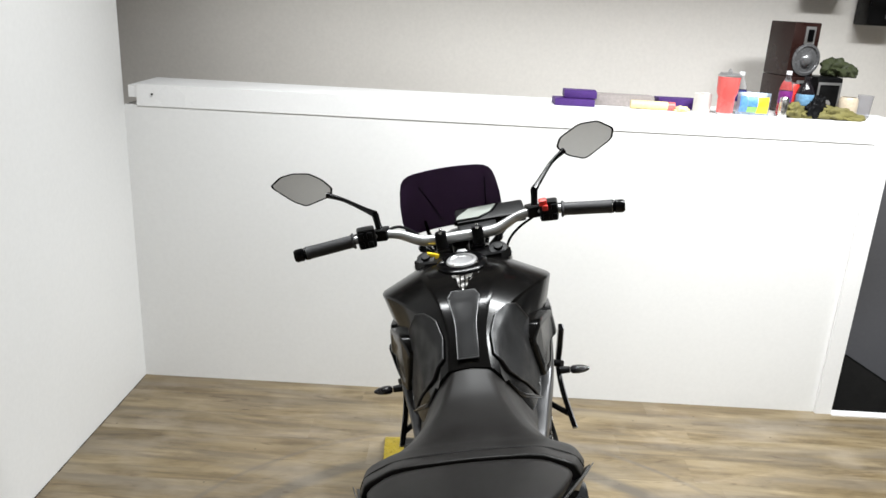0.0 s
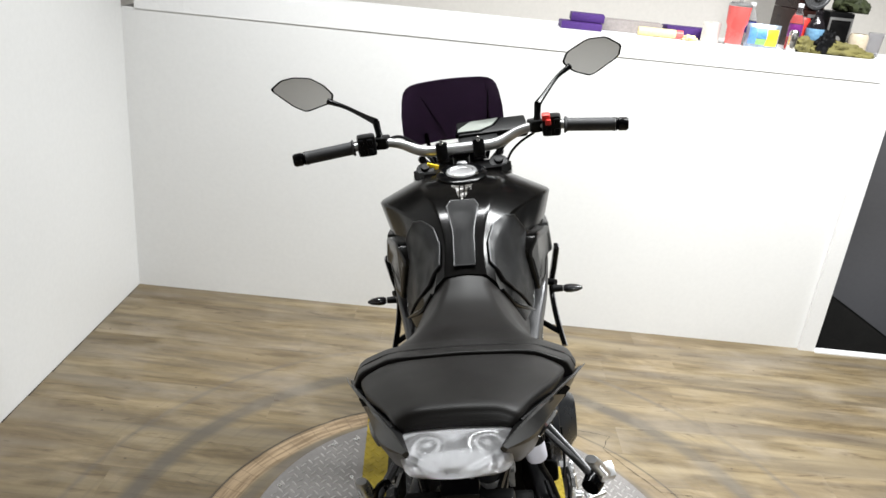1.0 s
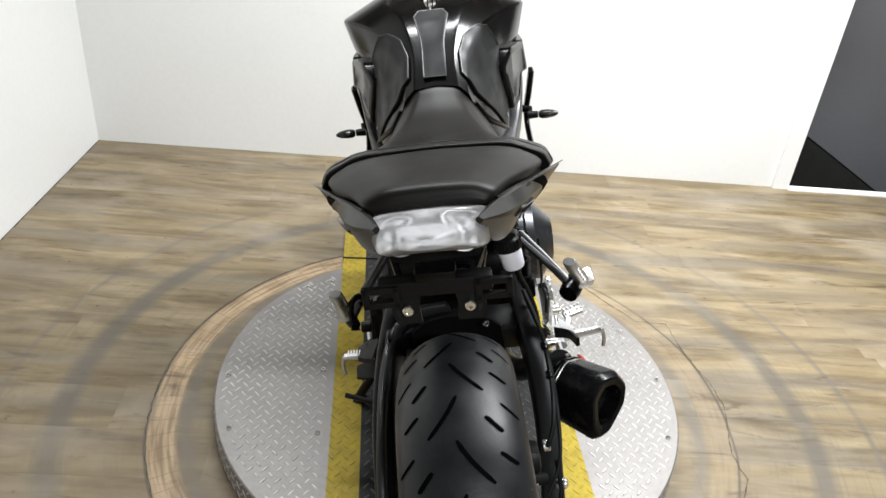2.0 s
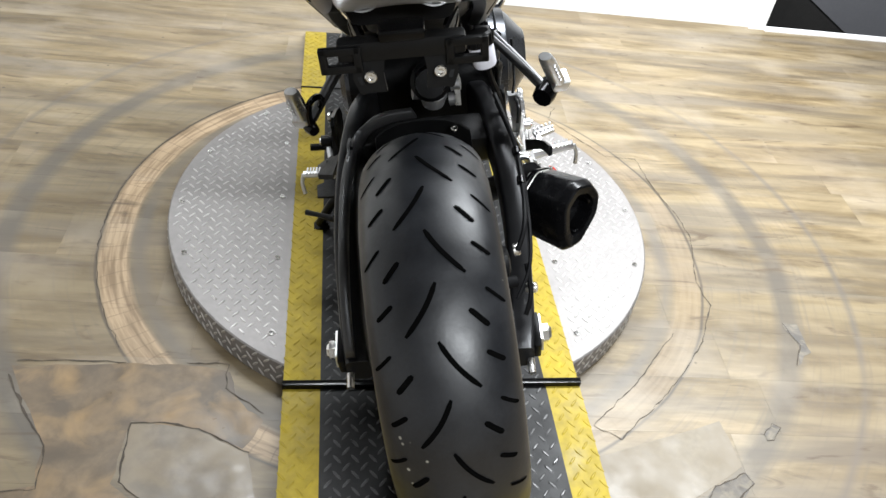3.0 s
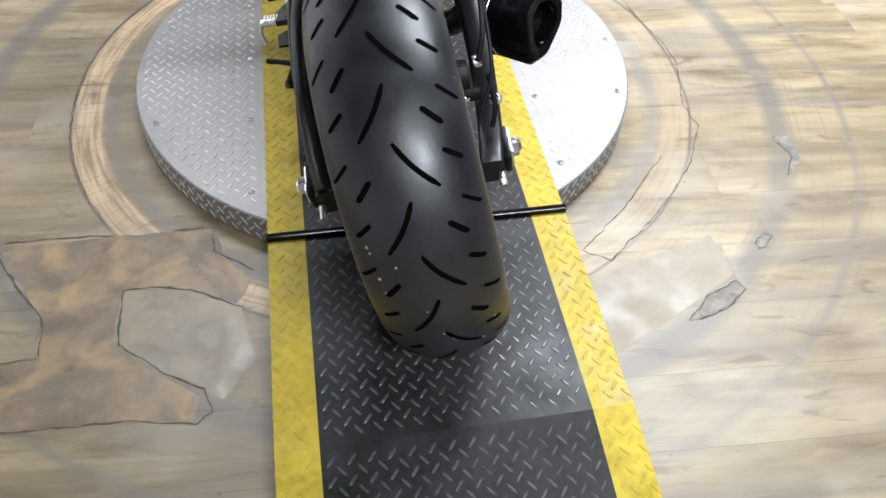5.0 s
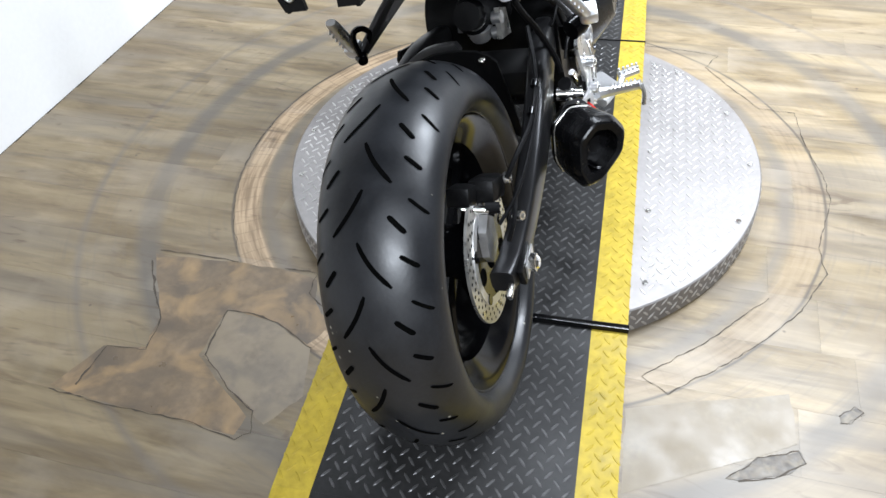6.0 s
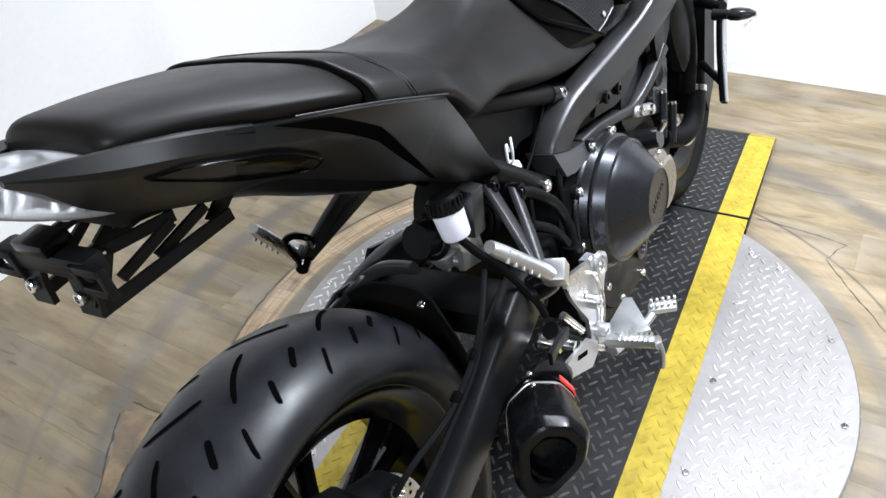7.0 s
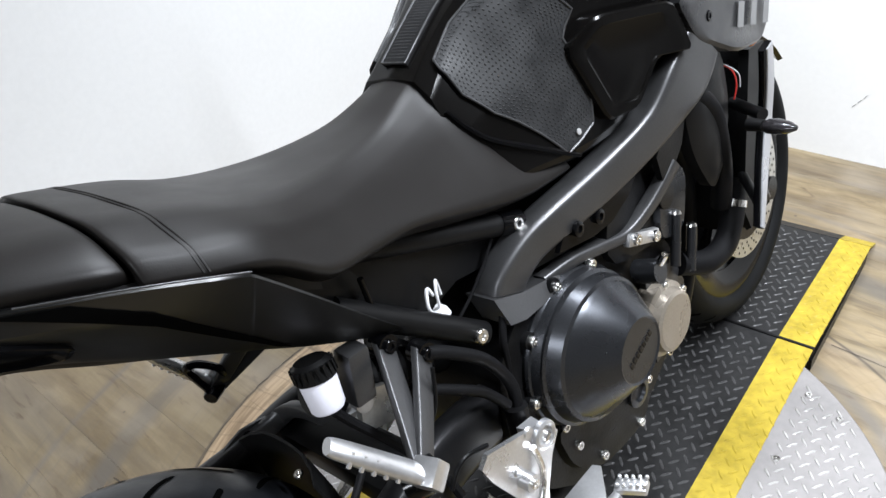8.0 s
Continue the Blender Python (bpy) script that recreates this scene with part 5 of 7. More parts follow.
# seats
SEAT = [
    (0.2735, [(0, 0.921), (0.110, 0.917), (0.160, 0.893), (0.172, 0.868), (0.13, 0.85), (0, 0.85)]),
    (0.277, [(0, 0.926), (0.112, 0.922), (0.164, 0.898), (0.176, 0.872), (0.13, 0.85), (0, 0.85)]),
    (0.32, [(0, 0.911), (0.115, 0.907), (0.172, 0.882), (0.184, 0.855), (0.14, 0.835), (0, 0.835)]),
    (0.375, [(0, 0.889), (0.125, 0.884), (0.174, 0.864), (0.190, 0.832), (0.15, 0.812), (0, 0.80)]),
    (0.43, [(0, 0.863), (0.112, 0.858), (0.157, 0.836), (0.176, 0.785), (0.14, 0.765), (0, 0.76)]),
    (0.49, [(0, 0.846), (0.094, 0.842), (0.130, 0.819), (0.155, 0.765), (0.12, 0.745), (0, 0.74)]),
    (0.56, [(0, 0.837), (0.074, 0.833), (0.104, 0.810), (0.143, 0.752), (0.11, 0.730), (0, 0.73)]),
    (0.63, [(0, 0.838), (0.056, 0.834), (0.084, 0.808), (0.134, 0.728), (0.11, 0.705), (0, 0.70)]),
    (0.69, [(0, 0.854), (0.042, 0.849), (0.074, 0.813), (0.132, 0.705), (0.11, 0.685), (0, 0.68)]),
    (0.735, [(0, 0.868), (0.040, 0.860), (0.072, 0.82), (0.134, 0.690), (0.11, 0.672), (0, 0.66)]),
    (0.78, [(0, 0.84), (0.030, 0.83), (0.080, 0.77), (0.137, 0.682), (0.115, 0.665), (0, 0.65)]),
    (0.845, [(0, 0.74), (0.030, 0.735), (0.100, 0.71), (0.138, 0.676), (0.12, 0.662), (0, 0.65)]),
]
part("rider_seat", body(bmesh.new(), SEAT, 6, 2, 0.14), VINYL, bike, "black vinyl rider seat", angle=70)
PILLION = [  # rear to front
    (0.048, [(0, 0.956), (0.048, 0.955), (0.070, 0.950), (0.066, 0.940), (0, 0.938)]),
    (0.060, [(0, 0.971), (0.056, 0.969), (0.084, 0.955), (0.080, 0.937), (0, 0.93)]),
    (0.10, [(0, 0.966), (0.066, 0.963), (0.102, 0.948), (0.096, 0.929), (0, 0.92)]),
    (0.17, [(0, 0.951), (0.088, 0.947), (0.136, 0.928), (0.130, 0.906), (0, 0.90)]),
    (0.24, [(0, 0.933), (0.108, 0.928), (0.158, 0.903), (0.150, 0.880), (0, 0.87)]),
    (0.266, [(0, 0.925), (0.112, 0.920), (0.161, 0.893), (0.152, 0.870), (0, 0.86)]),
    (0.2695, [(0, 0.920), (0.110, 0.915), (0.158, 0.889), (0.150, 0.870), (0, 0.86)]),
]
part("pillion_seat", body(bmesh.new(), PILLION, 6, 2, 0.2), VINYL, bike, "black vinyl pillion seat", angle=70)


def seat_ring(y):
    """Upper half of the rider seat's outline at y."""
    k = max(n_ for n_ in range(len(SEAT) - 1) if SEAT[n_][0] <= y)
    t = (y - SEAT[k][0]) / (SEAT[k + 1][0] - SEAT[k][0])
    half = [V((a[0] + (b[0] - a[0]) * t, y, a[1] + (b[1] - a[1]) * t)) for a, b in zip(SEAT[k][1], SEAT[k + 1][1])]
    return half


# stitched seams across the seat's rear hump
for yy in (0.316, 0.3205):
    half = seat_ring(yy)[:4]
    loop = chaikin([V((-p.x, p.y, p.z)) for p in reversed(half[1:])] + half, 2, 0.2)
    part("seat_seam", tube(bmesh.new(), [p + V((0, 0, 0.0004)) for p in loop[2:-2]], 0.0011, 6, 1), VINYL, bike)

# tail
COVER = [
    (-0.024, [(0.057, 0.970), (0.063, 0.965), (0.060, 0.960), (0.055, 0.960), (0.054, 0.967)]),
    (0.03, [(0.080, 0.958), (0.098, 0.941), (0.076, 0.903), (0.06, 0.905), (0.066, 0.95)]),
    (0.10, [(0.112, 0.938), (0.120, 0.915), (0.098, 0.868), (0.07, 0.866), (0.085, 0.93)]),
    (0.18, [(0.140, 0.908), (0.140, 0.881), (0.104, 0.842), (0.08, 0.840), (0.105, 0.895)]),
    (0.27, [(0.178, 0.878), (0.164, 0.844), (0.114, 0.784), (0.09, 0.784), (0.13, 0.858)]),
    (0.338, [(0.198, 0.851), (0.160, 0.796), (0.116, 0.740), (0.09, 0.740), (0.15, 0.825)]),
    (0.346, [(0.200, 0.846), (0.158, 0.790), (0.116, 0.735), (0.09, 0.736), (0.15, 0.82)]),
    (0.354, [(0.197, 0.838), (0.156, 0.783), (0.116, 0.730), (0.09, 0.731), (0.15, 0.812)]),
    (0.40, [(0.178, 0.783), (0.146, 0.738), (0.113, 0.698), (0.09, 0.70), (0.14, 0.765)]),
    (0.46, [(0.150, 0.708), (0.130, 0.682), (0.110, 0.660), (0.09, 0.665), (0.120, 0.700)]),
    (0.503, [(0.131, 0.656), (0.125, 0.648), (0.112, 0.640), (0.10, 0.642), (0.115, 0.652)]),
    (0.512, [(0.124, 0.645), (0.121, 0.642), (0.112, 0.639), (0.108, 0.640), (0.115, 0.643)]),
]
for s in (1, -1):
    cv = part("tail_cover", body(bmesh.new(), COVER, 6, 1, 0.12, side=s), TAILPAINT, bike, "satin black tail side cover", angle=20)
    # long scoop in the cover's side
    def flank(y, f, o=0.0):
        k = max(n_ for n_ in range(len(COVER) - 1) if COVER[n_][0] <= y)
        t = (y - COVER[k][0]) / (COVER[k + 1][0] - COVER[k][0])
        a, b = (V((COVER[k][1][q][0], 0, COVER[k][1][q][1])).lerp(V((COVER[k + 1][1][q][0], 0, COVER[k + 1][1][q][1])), t) for q in (1, 2))
        p = a.lerp(b, f) + V((b.z - a.z, 0, a.x - b.x)).normalized() * -o
        return V((p.x * s, y, p.z))
    rim = ((0.048, 0.22), (0.088, 0.06), (0.172, 0.06), (0.214, 0.36), (0.205, 0.70), (0.125, 0.62))
    mid = (0.13, 0.36)
    rings = []
    for k, o in ((1.0, -0.003), (1.0, 0.0045), (0.95, 0.0055), (0.90, 0.0012), (0.80, 0.0008)):
        rings.append(chaikin([flank(mid[0] + (y - mid[0]) * k, mid[1] + (f - mid[1]) * k, o) for y, f in rim], 2, 0.14, True))
    part("scoop", skin(bmesh.new(), rings), GLOSS, cv, "gloss black scoop", angle=30)
    # dark joint between the tail's cover and the panel in front of it
    rows = []
    for i in range(13):
        f = i / 12
        pts = []
        for y, o in ((0.150 + 0.240 * f, 0.0014), (0.205 + 0.195 * f, 0.0014), (0.205 + 0.195 * f, -0.006), (0.150 + 0.240 * f, -0.006)):
            k = max(n_ for n_ in range(len(COVER) - 1) if COVER[n_][0] <= y)
            u = (y - COVER[k][0]) / (COVER[k + 1][0] - COVER[k][0])
            a, b, c = (V((COVER[k][1][q][0], 0, COVER[k][1][q][1])).lerp(V((COVER[k + 1][1][q][0], 0, COVER[k + 1][1][q][1])), u) for q in (0, 1, 2))
            p, d_ = (a.lerp(b, f / 0.4), b - a) if f < 0.4 else (b.lerp(c, (f - 0.4) / 0.6), c - b)
            p = p + V((-d_.z, 0, d_.x)).normalized() * o
            pts.append(V((p.x * s, y, p.z)))
        rows.append(pts)
    part("panel_gap", skin(bmesh.new(), rows[1:12]), HOLLOWBLACK, cv, "dark joint in the tail cover")
    # highlight along the ridge, drawn as a thin pale grey strip
    part("ridge_highlight", tube(bmesh.new(), [(0.146 * s, 0.19, 0.905), (0.180 * s, 0.275, 0.876), (0.200 * s, 0.345, 0.847)], 0.0009, 8), FRAME, cv, "pale strip for the ridge highlight")
    part("grab_slot", tube(bmesh.new(), [(0.082 * s, 0.055, 0.944), (0.106 * s, 0.10, 0.932), (0.127 * s, 0.155, 0.911)], 0.006, 8), CASE, cv)
UNDER = [
    (0.045, [(0, 0.905), (0.055, 0.905), (0.062, 0.892), (0.055, 0.874), (0, 0.874)]),
    (0.10, [(0, 0.92), (0.075, 0.92), (0.085, 0.880), (0.055, 0.858), (0, 0.855)]),
    (0.18, [(0, 0.895), (0.082, 0.895), (0.092, 0.850), (0.052, 0.818), (0, 0.815)]),
    (0.26, [(0, 0.865), (0.088, 0.865), (0.098, 0.805), (0.052, 0.766), (0, 0.763)]),
    (0.40, [(0, 0.80), (0.09, 0.80), (0.100, 0.725), (0.055, 0.688), (0, 0.685)]),
    (0.60, [(0, 0.76), (0.06, 0.76), (0.07, 0.66), (0.055, 0.62), (0, 0.60)]),
    (0.72, [(0, 0.72), (0.05, 0.72), (0.06, 0.62), (0.05, 0.56), (0, 0.55)]),
]
part("undertail", body(bmesh.new(), UNDER, 4, 1, 0.15), PLASTIC, bike, "black plastic undertail")
BASE = [(y_, [(0, z_ + 0.012), (w_, z_ + 0.012), (w_ + 0.004, z_), (w_, z_ - 0.02), (0, z_ - 0.02)]) for y_, w_, z_ in ((0.05, 0.074, 0.930), (0.10, 0.104, 0.920), (0.18, 0.132, 0.897), (0.27, 0.156, 0.866), (0.36, 0.160, 0.822), (0.43, 0.14, 0.775))]
part("seat_base", body(bmesh.new(), BASE, 4, 1, 0.15), PLASTIC, bike, "black plastic seat base")
# tail lamp
LAMP = [
    (-0.084, [(0, 0.983), (0.005, 0.982), (0.007, 0.979), (0.005, 0.976), (0, 0.975)]),
    (-0.052, [(0, 0.977), (0.030, 0.975), (0.040, 0.966), (0.034, 0.950), (0, 0.948)]),
    (-0.015, [(0, 0.968), (0.056, 0.966), (0.066, 0.952), (0.060, 0.922), (0, 0.924)]),
    (0.030, [(0, 0.955), (0.070, 0.951), (0.076, 0.932), (0.068, 0.896), (0, 0.902)]),
    (0.060, [(0, 0.945), (0.070, 0.940), (0.074, 0.920), (0.066, 0.886), (0, 0.892)]),
]
tl = part("tail_lamp", body(bmesh.new(), LAMP, 6, 2, 0.18), LENSCLEAR, bike, "clear lens tail lamp", angle=50)
tl.visible_shadow = False
tray = [(y_, [(0, q[4][1] + 0.010), (q[3][0] * 0.9, q[3][1] + 0.010), (q[3][0] * 0.94, q[3][1] + 0.007), (q[3][0] * 0.9, q[3][1] + 0.004), (0, q[4][1] + 0.004)]) for y_, q in LAMP[1:]]
part("reflector_tray", body(bmesh.new(), tray, 4, 1, 0.15), TRAY, tl, "pale inner reflector")
for s in (1, -1):
    o, ax = V((0.036 * s, 0.034, 0.914)), V((0.12 * s, -0.72, 0.68))
    part("reflector_bowl", lathe(bmesh.new(), [(0.004, -0.006), (0.012, -0.004), (0.019, 0.003), (0.024, 0.013), (0.022, 0.013), (0.017, 0.005), (0.011, -0.001), (0.004, -0.003)], o, ax, 28), SILVER, tl, "silver reflector bowl")
    part("lamp_ring", lathe(bmesh.new(), [(0.013, 0.016), (0.0155, 0.019), (0.018, 0.016), (0.0155, 0.013), (0.013, 0.016)], o, ax, 28), WHITE, tl, "white light ring")
    part("bulb", lathe(bmesh.new(), [(0.006, -0.004), (0.007, 0.008), (0.005, 0.014), (0, 0.016)], o, ax, 14), WHITE, tl)
part("lamp_back", skin(bmesh.new(), [[V((x * 0.95, 0.045, z)) for x, z in ((-0.08, 0.94), (0.08, 0.94), (0.07, 0.892), (0, 0.898), (-0.07, 0.892))], [V((x, 0.055, z)) for x, z in ((-0.08, 0.94), (0.08, 0.94), (0.07, 0.892), (0, 0.898), (-0.07, 0.892))]]), WHITE, tl)
for i in range(-6, 7):
    part("lamp_tooth", box(bmesh.new(), (0.006, 0.012, 0.008), (0.0105 * i, 0.055 + 0.001 * abs(i), 0.949 - 0.0006 * abs(i))), LENSCLEAR, tl, bev=0.001)
# number plate carrier, with no plate
carrier = part("plate_carrier", box(bmesh.new(), (0.140, 0.022, 0.024), (-0.002, 0.0, 0.869)), PLASTIC, bike, "black plate carrier without a plate", bev=0.006)
for s in (1, -1):
    bm = bmesh.new()
    box(bm, (0.046, 0.008, 0.009), (0.068 * s, -0.010, 0.873))
    box(bm, (0.046, 0.008, 0.009), (0.068 * s, -0.010, 0.852))
    box(bm, (0.009, 0.008, 0.030), (0.087 * s, -0.010, 0.8625))
    box(bm, (0.009, 0.008, 0.030), (0.050 * s, -0.010, 0.8625))
    part("slotted_ear", bm, PLASTIC, carrier, bev=0.002)
    part("tab", prism(bmesh.new(), [(0.020 * s, -0.006, 0.866), (0.056 * s, -0.006, 0.866), (0.058 * s, -0.012, 0.838), (0.052 * s, -0.014, 0.822), (0.022 * s, -0.014, 0.822), (0.024 * s, -0.011, 0.842)], (0, 0.006, 0)), PLASTIC, carrier, bev=0.002)
    bolt((0.038 * s, -0.012, 0.842), (0, -1, 0.15), 0.0068, 0.006, carrier)
    # ladder arm up to the undertail
    for a, b, w in (((-0.012, 0.826), (0.140, 0.826), 0.013), ((0.022, 0.868), (0.085, 0.862), 0.011), ((0.020, 0.838), (0.080, 0.858), 0.010), ((0.060, 0.832), (0.118, 0.850), 0.010), ((-0.008, 0.830), (0.012, 0.872), 0.014), ((0.128, 0.824), (0.150, 0.850), 0.018)):
        a3, b3 = V((0.046 * s, a[0], a[1])), V((0.060 * s, b[0], b[1]))
        d_ = (b3 - a3).normalized()
        up2 = V((s * 0.0, -d_.z, d_.y)).normalized() * w / 2
        part("arm", prism(bmesh.new(), [a3 + up2, b3 + up2, b3 - up2, a3 - up2], (0.005 * s, 0, 0)), PLASTIC, carrier, bev=0.0015)
part("plate_lamp", box(bmesh.new(), (0.05, 0.03, 0.014), (0, 0.0, 0.887)), GLOSS, carrier, "small black lamp", bev=0.004)

# ---- frame, engine, swingarm and fittings ----
def beam(bm, path, wide, thick, k=5, soft=0, edge=0.42):
    """A flat-sided bar along a line near a plane of constant x: wide in that plane, thick across it; wide may be a list; soft: points of a rounded section."""
    line = spline(path, k)
    ws = wide if isinstance(wide, (list, tuple)) else [wide] * len(path)
    ws = [v.x for v in spline([(w, 0, 0) for w in ws], k)]
    rings = []
    for i, c in enumerate(line):
        d_ = (line[min(i + 1, len(line) - 1)] - line[max(i - 1, 0)]).normalized()
        n_ = V((0, -d_.z, d_.y)).normalized() * ws[i] / 2
        t = V((thick / 2, 0, 0))
        if soft:
            row = []
            for q in range(soft):
                a = 2 * math.pi * q / soft
                row.append(c + n_ * math.copysign(abs(math.cos(a)) ** edge, math.cos(a)) + t * math.copysign(abs(math.sin(a)) ** edge, math.sin(a)))
            rings.append(row)
        else:
            rings.append([c + n_ - t, c + n_ * 0.8 + t, c - n_ * 0.8 + t, c - n_ - t] if c.x > 0 else [c - n_ + t, c - n_ * 0.8 - t, c + n_ * 0.8 - t, c + n_ + t])
    return skin(bm, rings)


for s in (1, -1):
    def m_(pts):
        return [(x * s, y, z) for x, y, z in pts]
    spar = part("frame_spar", beam(bmesh.new(), m_([(0.182, 1.118, 0.742), (0.180, 1.092, 0.718), (0.177, 1.053, 0.698), (0.166, 0.985, 0.664), (0.146, 0.890, 0.638), (0.128, 0.785, 0.624), (0.118, 0.738, 0.614), (0.112, 0.706, 0.598), (0.108, 0.690, 0.583), (0.107, 0.685, 0.574)]), [0.100, 0.106, 0.096, 0.066, 0.060, 0.054, 0.052, 0.056, 0.062, 0.064], 0.046, soft=32, edge=0.34), FRAME, bike, "dark grey aluminium frame spar", angle=40)
    corner = skin(bmesh.new(), [m_([(x - d_, y, z) for x, y, z in ((0.133, 0.647, 0.590), (0.132, 0.700, 0.566), (0.138, 0.772, 0.552), (0.146, 0.757, 0.542), (0.147, 0.720, 0.538), (0.146, 0.680, 0.540), (0.145, 0.652, 0.550))]) for d_ in (0.050, 0.0)])
    part("spar_corner", corner, FRAME, spar, "bevelled lower frame corner", bev=0.004, angle=30)
    part("frame_brace", beam(bmesh.new(), m_([(0.124, 0.745, 0.550), (0.134, 0.800, 0.552), (0.142, 0.858, 0.540), (0.150, 0.915, 0.530), (0.162, 0.975, 0.552), (0.172, 1.030, 0.588)]), [0.022, 0.018, 0.018, 0.018, 0.021, 0.025], 0.022, soft=14), FRAME, spar, angle=60)
    part("frame_web", prism(bmesh.new(), m_([(0.118, 0.735, 0.575), (0.126, 0.80, 0.565), (0.140, 0.93, 0.555), (0.150, 1.02, 0.60), (0.150, 1.02, 0.668), (0.138, 0.87, 0.640), (0.120, 0.765, 0.620)]), (0.004 * s, 0, 0)), CASE, spar)
    plate = part("mount_plate", prism(bmesh.new(), m_([(0.140, 0.769, 0.586), (0.142, 0.793, 0.615), (0.150, 0.899, 0.611), (0.156, 0.947, 0.612), (0.153, 0.926, 0.589), (0.149, 0.882, 0.571), (0.146, 0.840, 0.571)]), (0.008 * s, 0, 0)), GLOSS, spar, "black engine mount plate", bev=0.002)
    for y, z in ((0.806, 0.604), (0.855, 0.595)):
        bolt((0.155 * s, y, z), (s, 0, 0), 0.011, 0.006, plate, GLOSS)
    part("frame_gusset", prism(bmesh.new(), m_([(0.168, 0.985, 0.62), (0.178, 1.05, 0.70), (0.178, 1.085, 0.70), (0.172, 1.05, 0.61), (0.165, 1.0, 0.555)]), (0.010 * s, 0, 0)), CASE, spar, bev=0.003)
    up_t = part("subframe_tube", rod(bmesh.new(), (0.078 * s, 0.50, 0.745), (0.105 * s, 0.748, 0.642), 0.0155, n=20), PLASTIC, bike, "black subframe tube")
    part("tube_collar", rod(bmesh.new(), (0.1015 * s, 0.716, 0.6555), (0.1055 * s, 0.752, 0.6403), 0.0172, n=20), GLOSS, up_t)
    bolt((0.116 * s, 0.738, 0.647), (s, 0, 0.1), 0.009, 0.006, up_t)
    lo_t = part("subframe_tube", rod(bmesh.new(), (0.092 * s, 0.455, 0.700), (0.113 * s, 0.630, 0.545), 0.0165, n=20), PLASTIC, bike, "black subframe tube")
    bolt((0.128 * s, 0.612, 0.558), (s, 0, 0.1), 0.010, 0.006, lo_t)
    part("inner_panel", prism(bmesh.new(), m_([(0.076, 0.485, 0.73), (0.080, 0.60, 0.70), (0.082, 0.735, 0.64), (0.080, 0.715, 0.60), (0.078, 0.64, 0.615), (0.076, 0.565, 0.60), (0.074, 0.47, 0.675)]), (0.006 * s, 0, 0)), PLASTIC, bike, "black inner side panel", bev=0.002)
    part("panel_clip", rod(bmesh.new(), (0.100 * s, 0.498, 0.716), (0.098 * s, 0.500, 0.668), 0.004), GLOSS, bike)
    # pillion footrest carrier
    low = V((0.221, 0.407, 0.554)) if s == 1 else V((-0.198, 0.394, 0.535))
    car = part("footrest_carrier", tube(bmesh.new(), [low + V((-0.011 * s, -0.018, -0.003)), low, low + V((0.006 * s, 0.019, 0.004))], [0.018, 0.020, 0.016] if s == 1 else [0.010, 0.013, 0.011], 10, 3), GLOSS, bike, "black pillion footrest carrier")
    for tp, tw in (((0.118, 0.483, 0.640), 0.028), ((0.138, 0.514, 0.611), 0.032)) if s == 1 else (((-0.098, 0.478, 0.655), 0.024), ((-0.118, 0.520, 0.610), 0.026)):
        tp = V(tp)
        part("carrier_arm", beam(bmesh.new(), [tp, tp.lerp(low, 0.5) + V((0.002 * s, 0, 0)), low], [tw, 0.028, 0.024], 0.013, 3, soft=16, edge=0.3), FRAME, car, angle=60)
        part("carrier_boss", rod(bmesh.new(), tp - V((0.012 * s, 0, 0)), tp + V((0.010 * s, 0, 0)), 0.014), GLOSS, car)
        bolt(tp + V((0.010 * s, 0, 0)), (s, 0, 0.1), 0.008, 0.005, car, GLOSS)
    if s == -1:
        part("carrier_loop", tube(bmesh.new(), [low + V((0.006, -0.012, 0.006)), (-0.190, 0.372, 0.573), (-0.182, 0.366, 0.596), (-0.171, 0.378, 0.598), (-0.168, 0.398, 0.578), low + V((0.016, 0.014, 0.020))], 0.0058, 8, 4), GLOSS, car, "black wire loop")
    a, b = (V((0.237, 0.395, 0.578)), V((0.206, 0.334, 0.660))) if s == 1 else (V((-0.203, 0.388, 0.552)), V((-0.205, 0.340, 0.634)))
    peg = part("pillion_footrest", tube(bmesh.new(), [a, a.lerp(b, 0.12), a.lerp(b, 0.5), a.lerp(b, 0.9), b], [0.013, 0.0150, 0.0145, 0.0130, 0.0105], 12, 3, flat=0.70), SILVER, bike, "folded silver pillion footrest", angle=60)
    part("footrest_knuckle", box(bmesh.new(), (0.030, 0.030, 0.026), tuple(a + V((0.004 * s, 0.008, -0.004))), (30, 0, 15 * s)), SILVER, peg, bev=0.004)
    bolt(a + V((0, 0.010, -0.018)), (0, 0.3, -1), 0.006, 0.008, peg)
    for i in range(5):
        p = a.lerp(b, 0.28 + 0.13 * i) + V((0.010 * s, -0.004, -0.002))
        part("tread_rib", box(bmesh.new(), (0.004, 0.016, 0.004), tuple(p), (45, 0, 0)), SILVER, peg, bev=0.001)

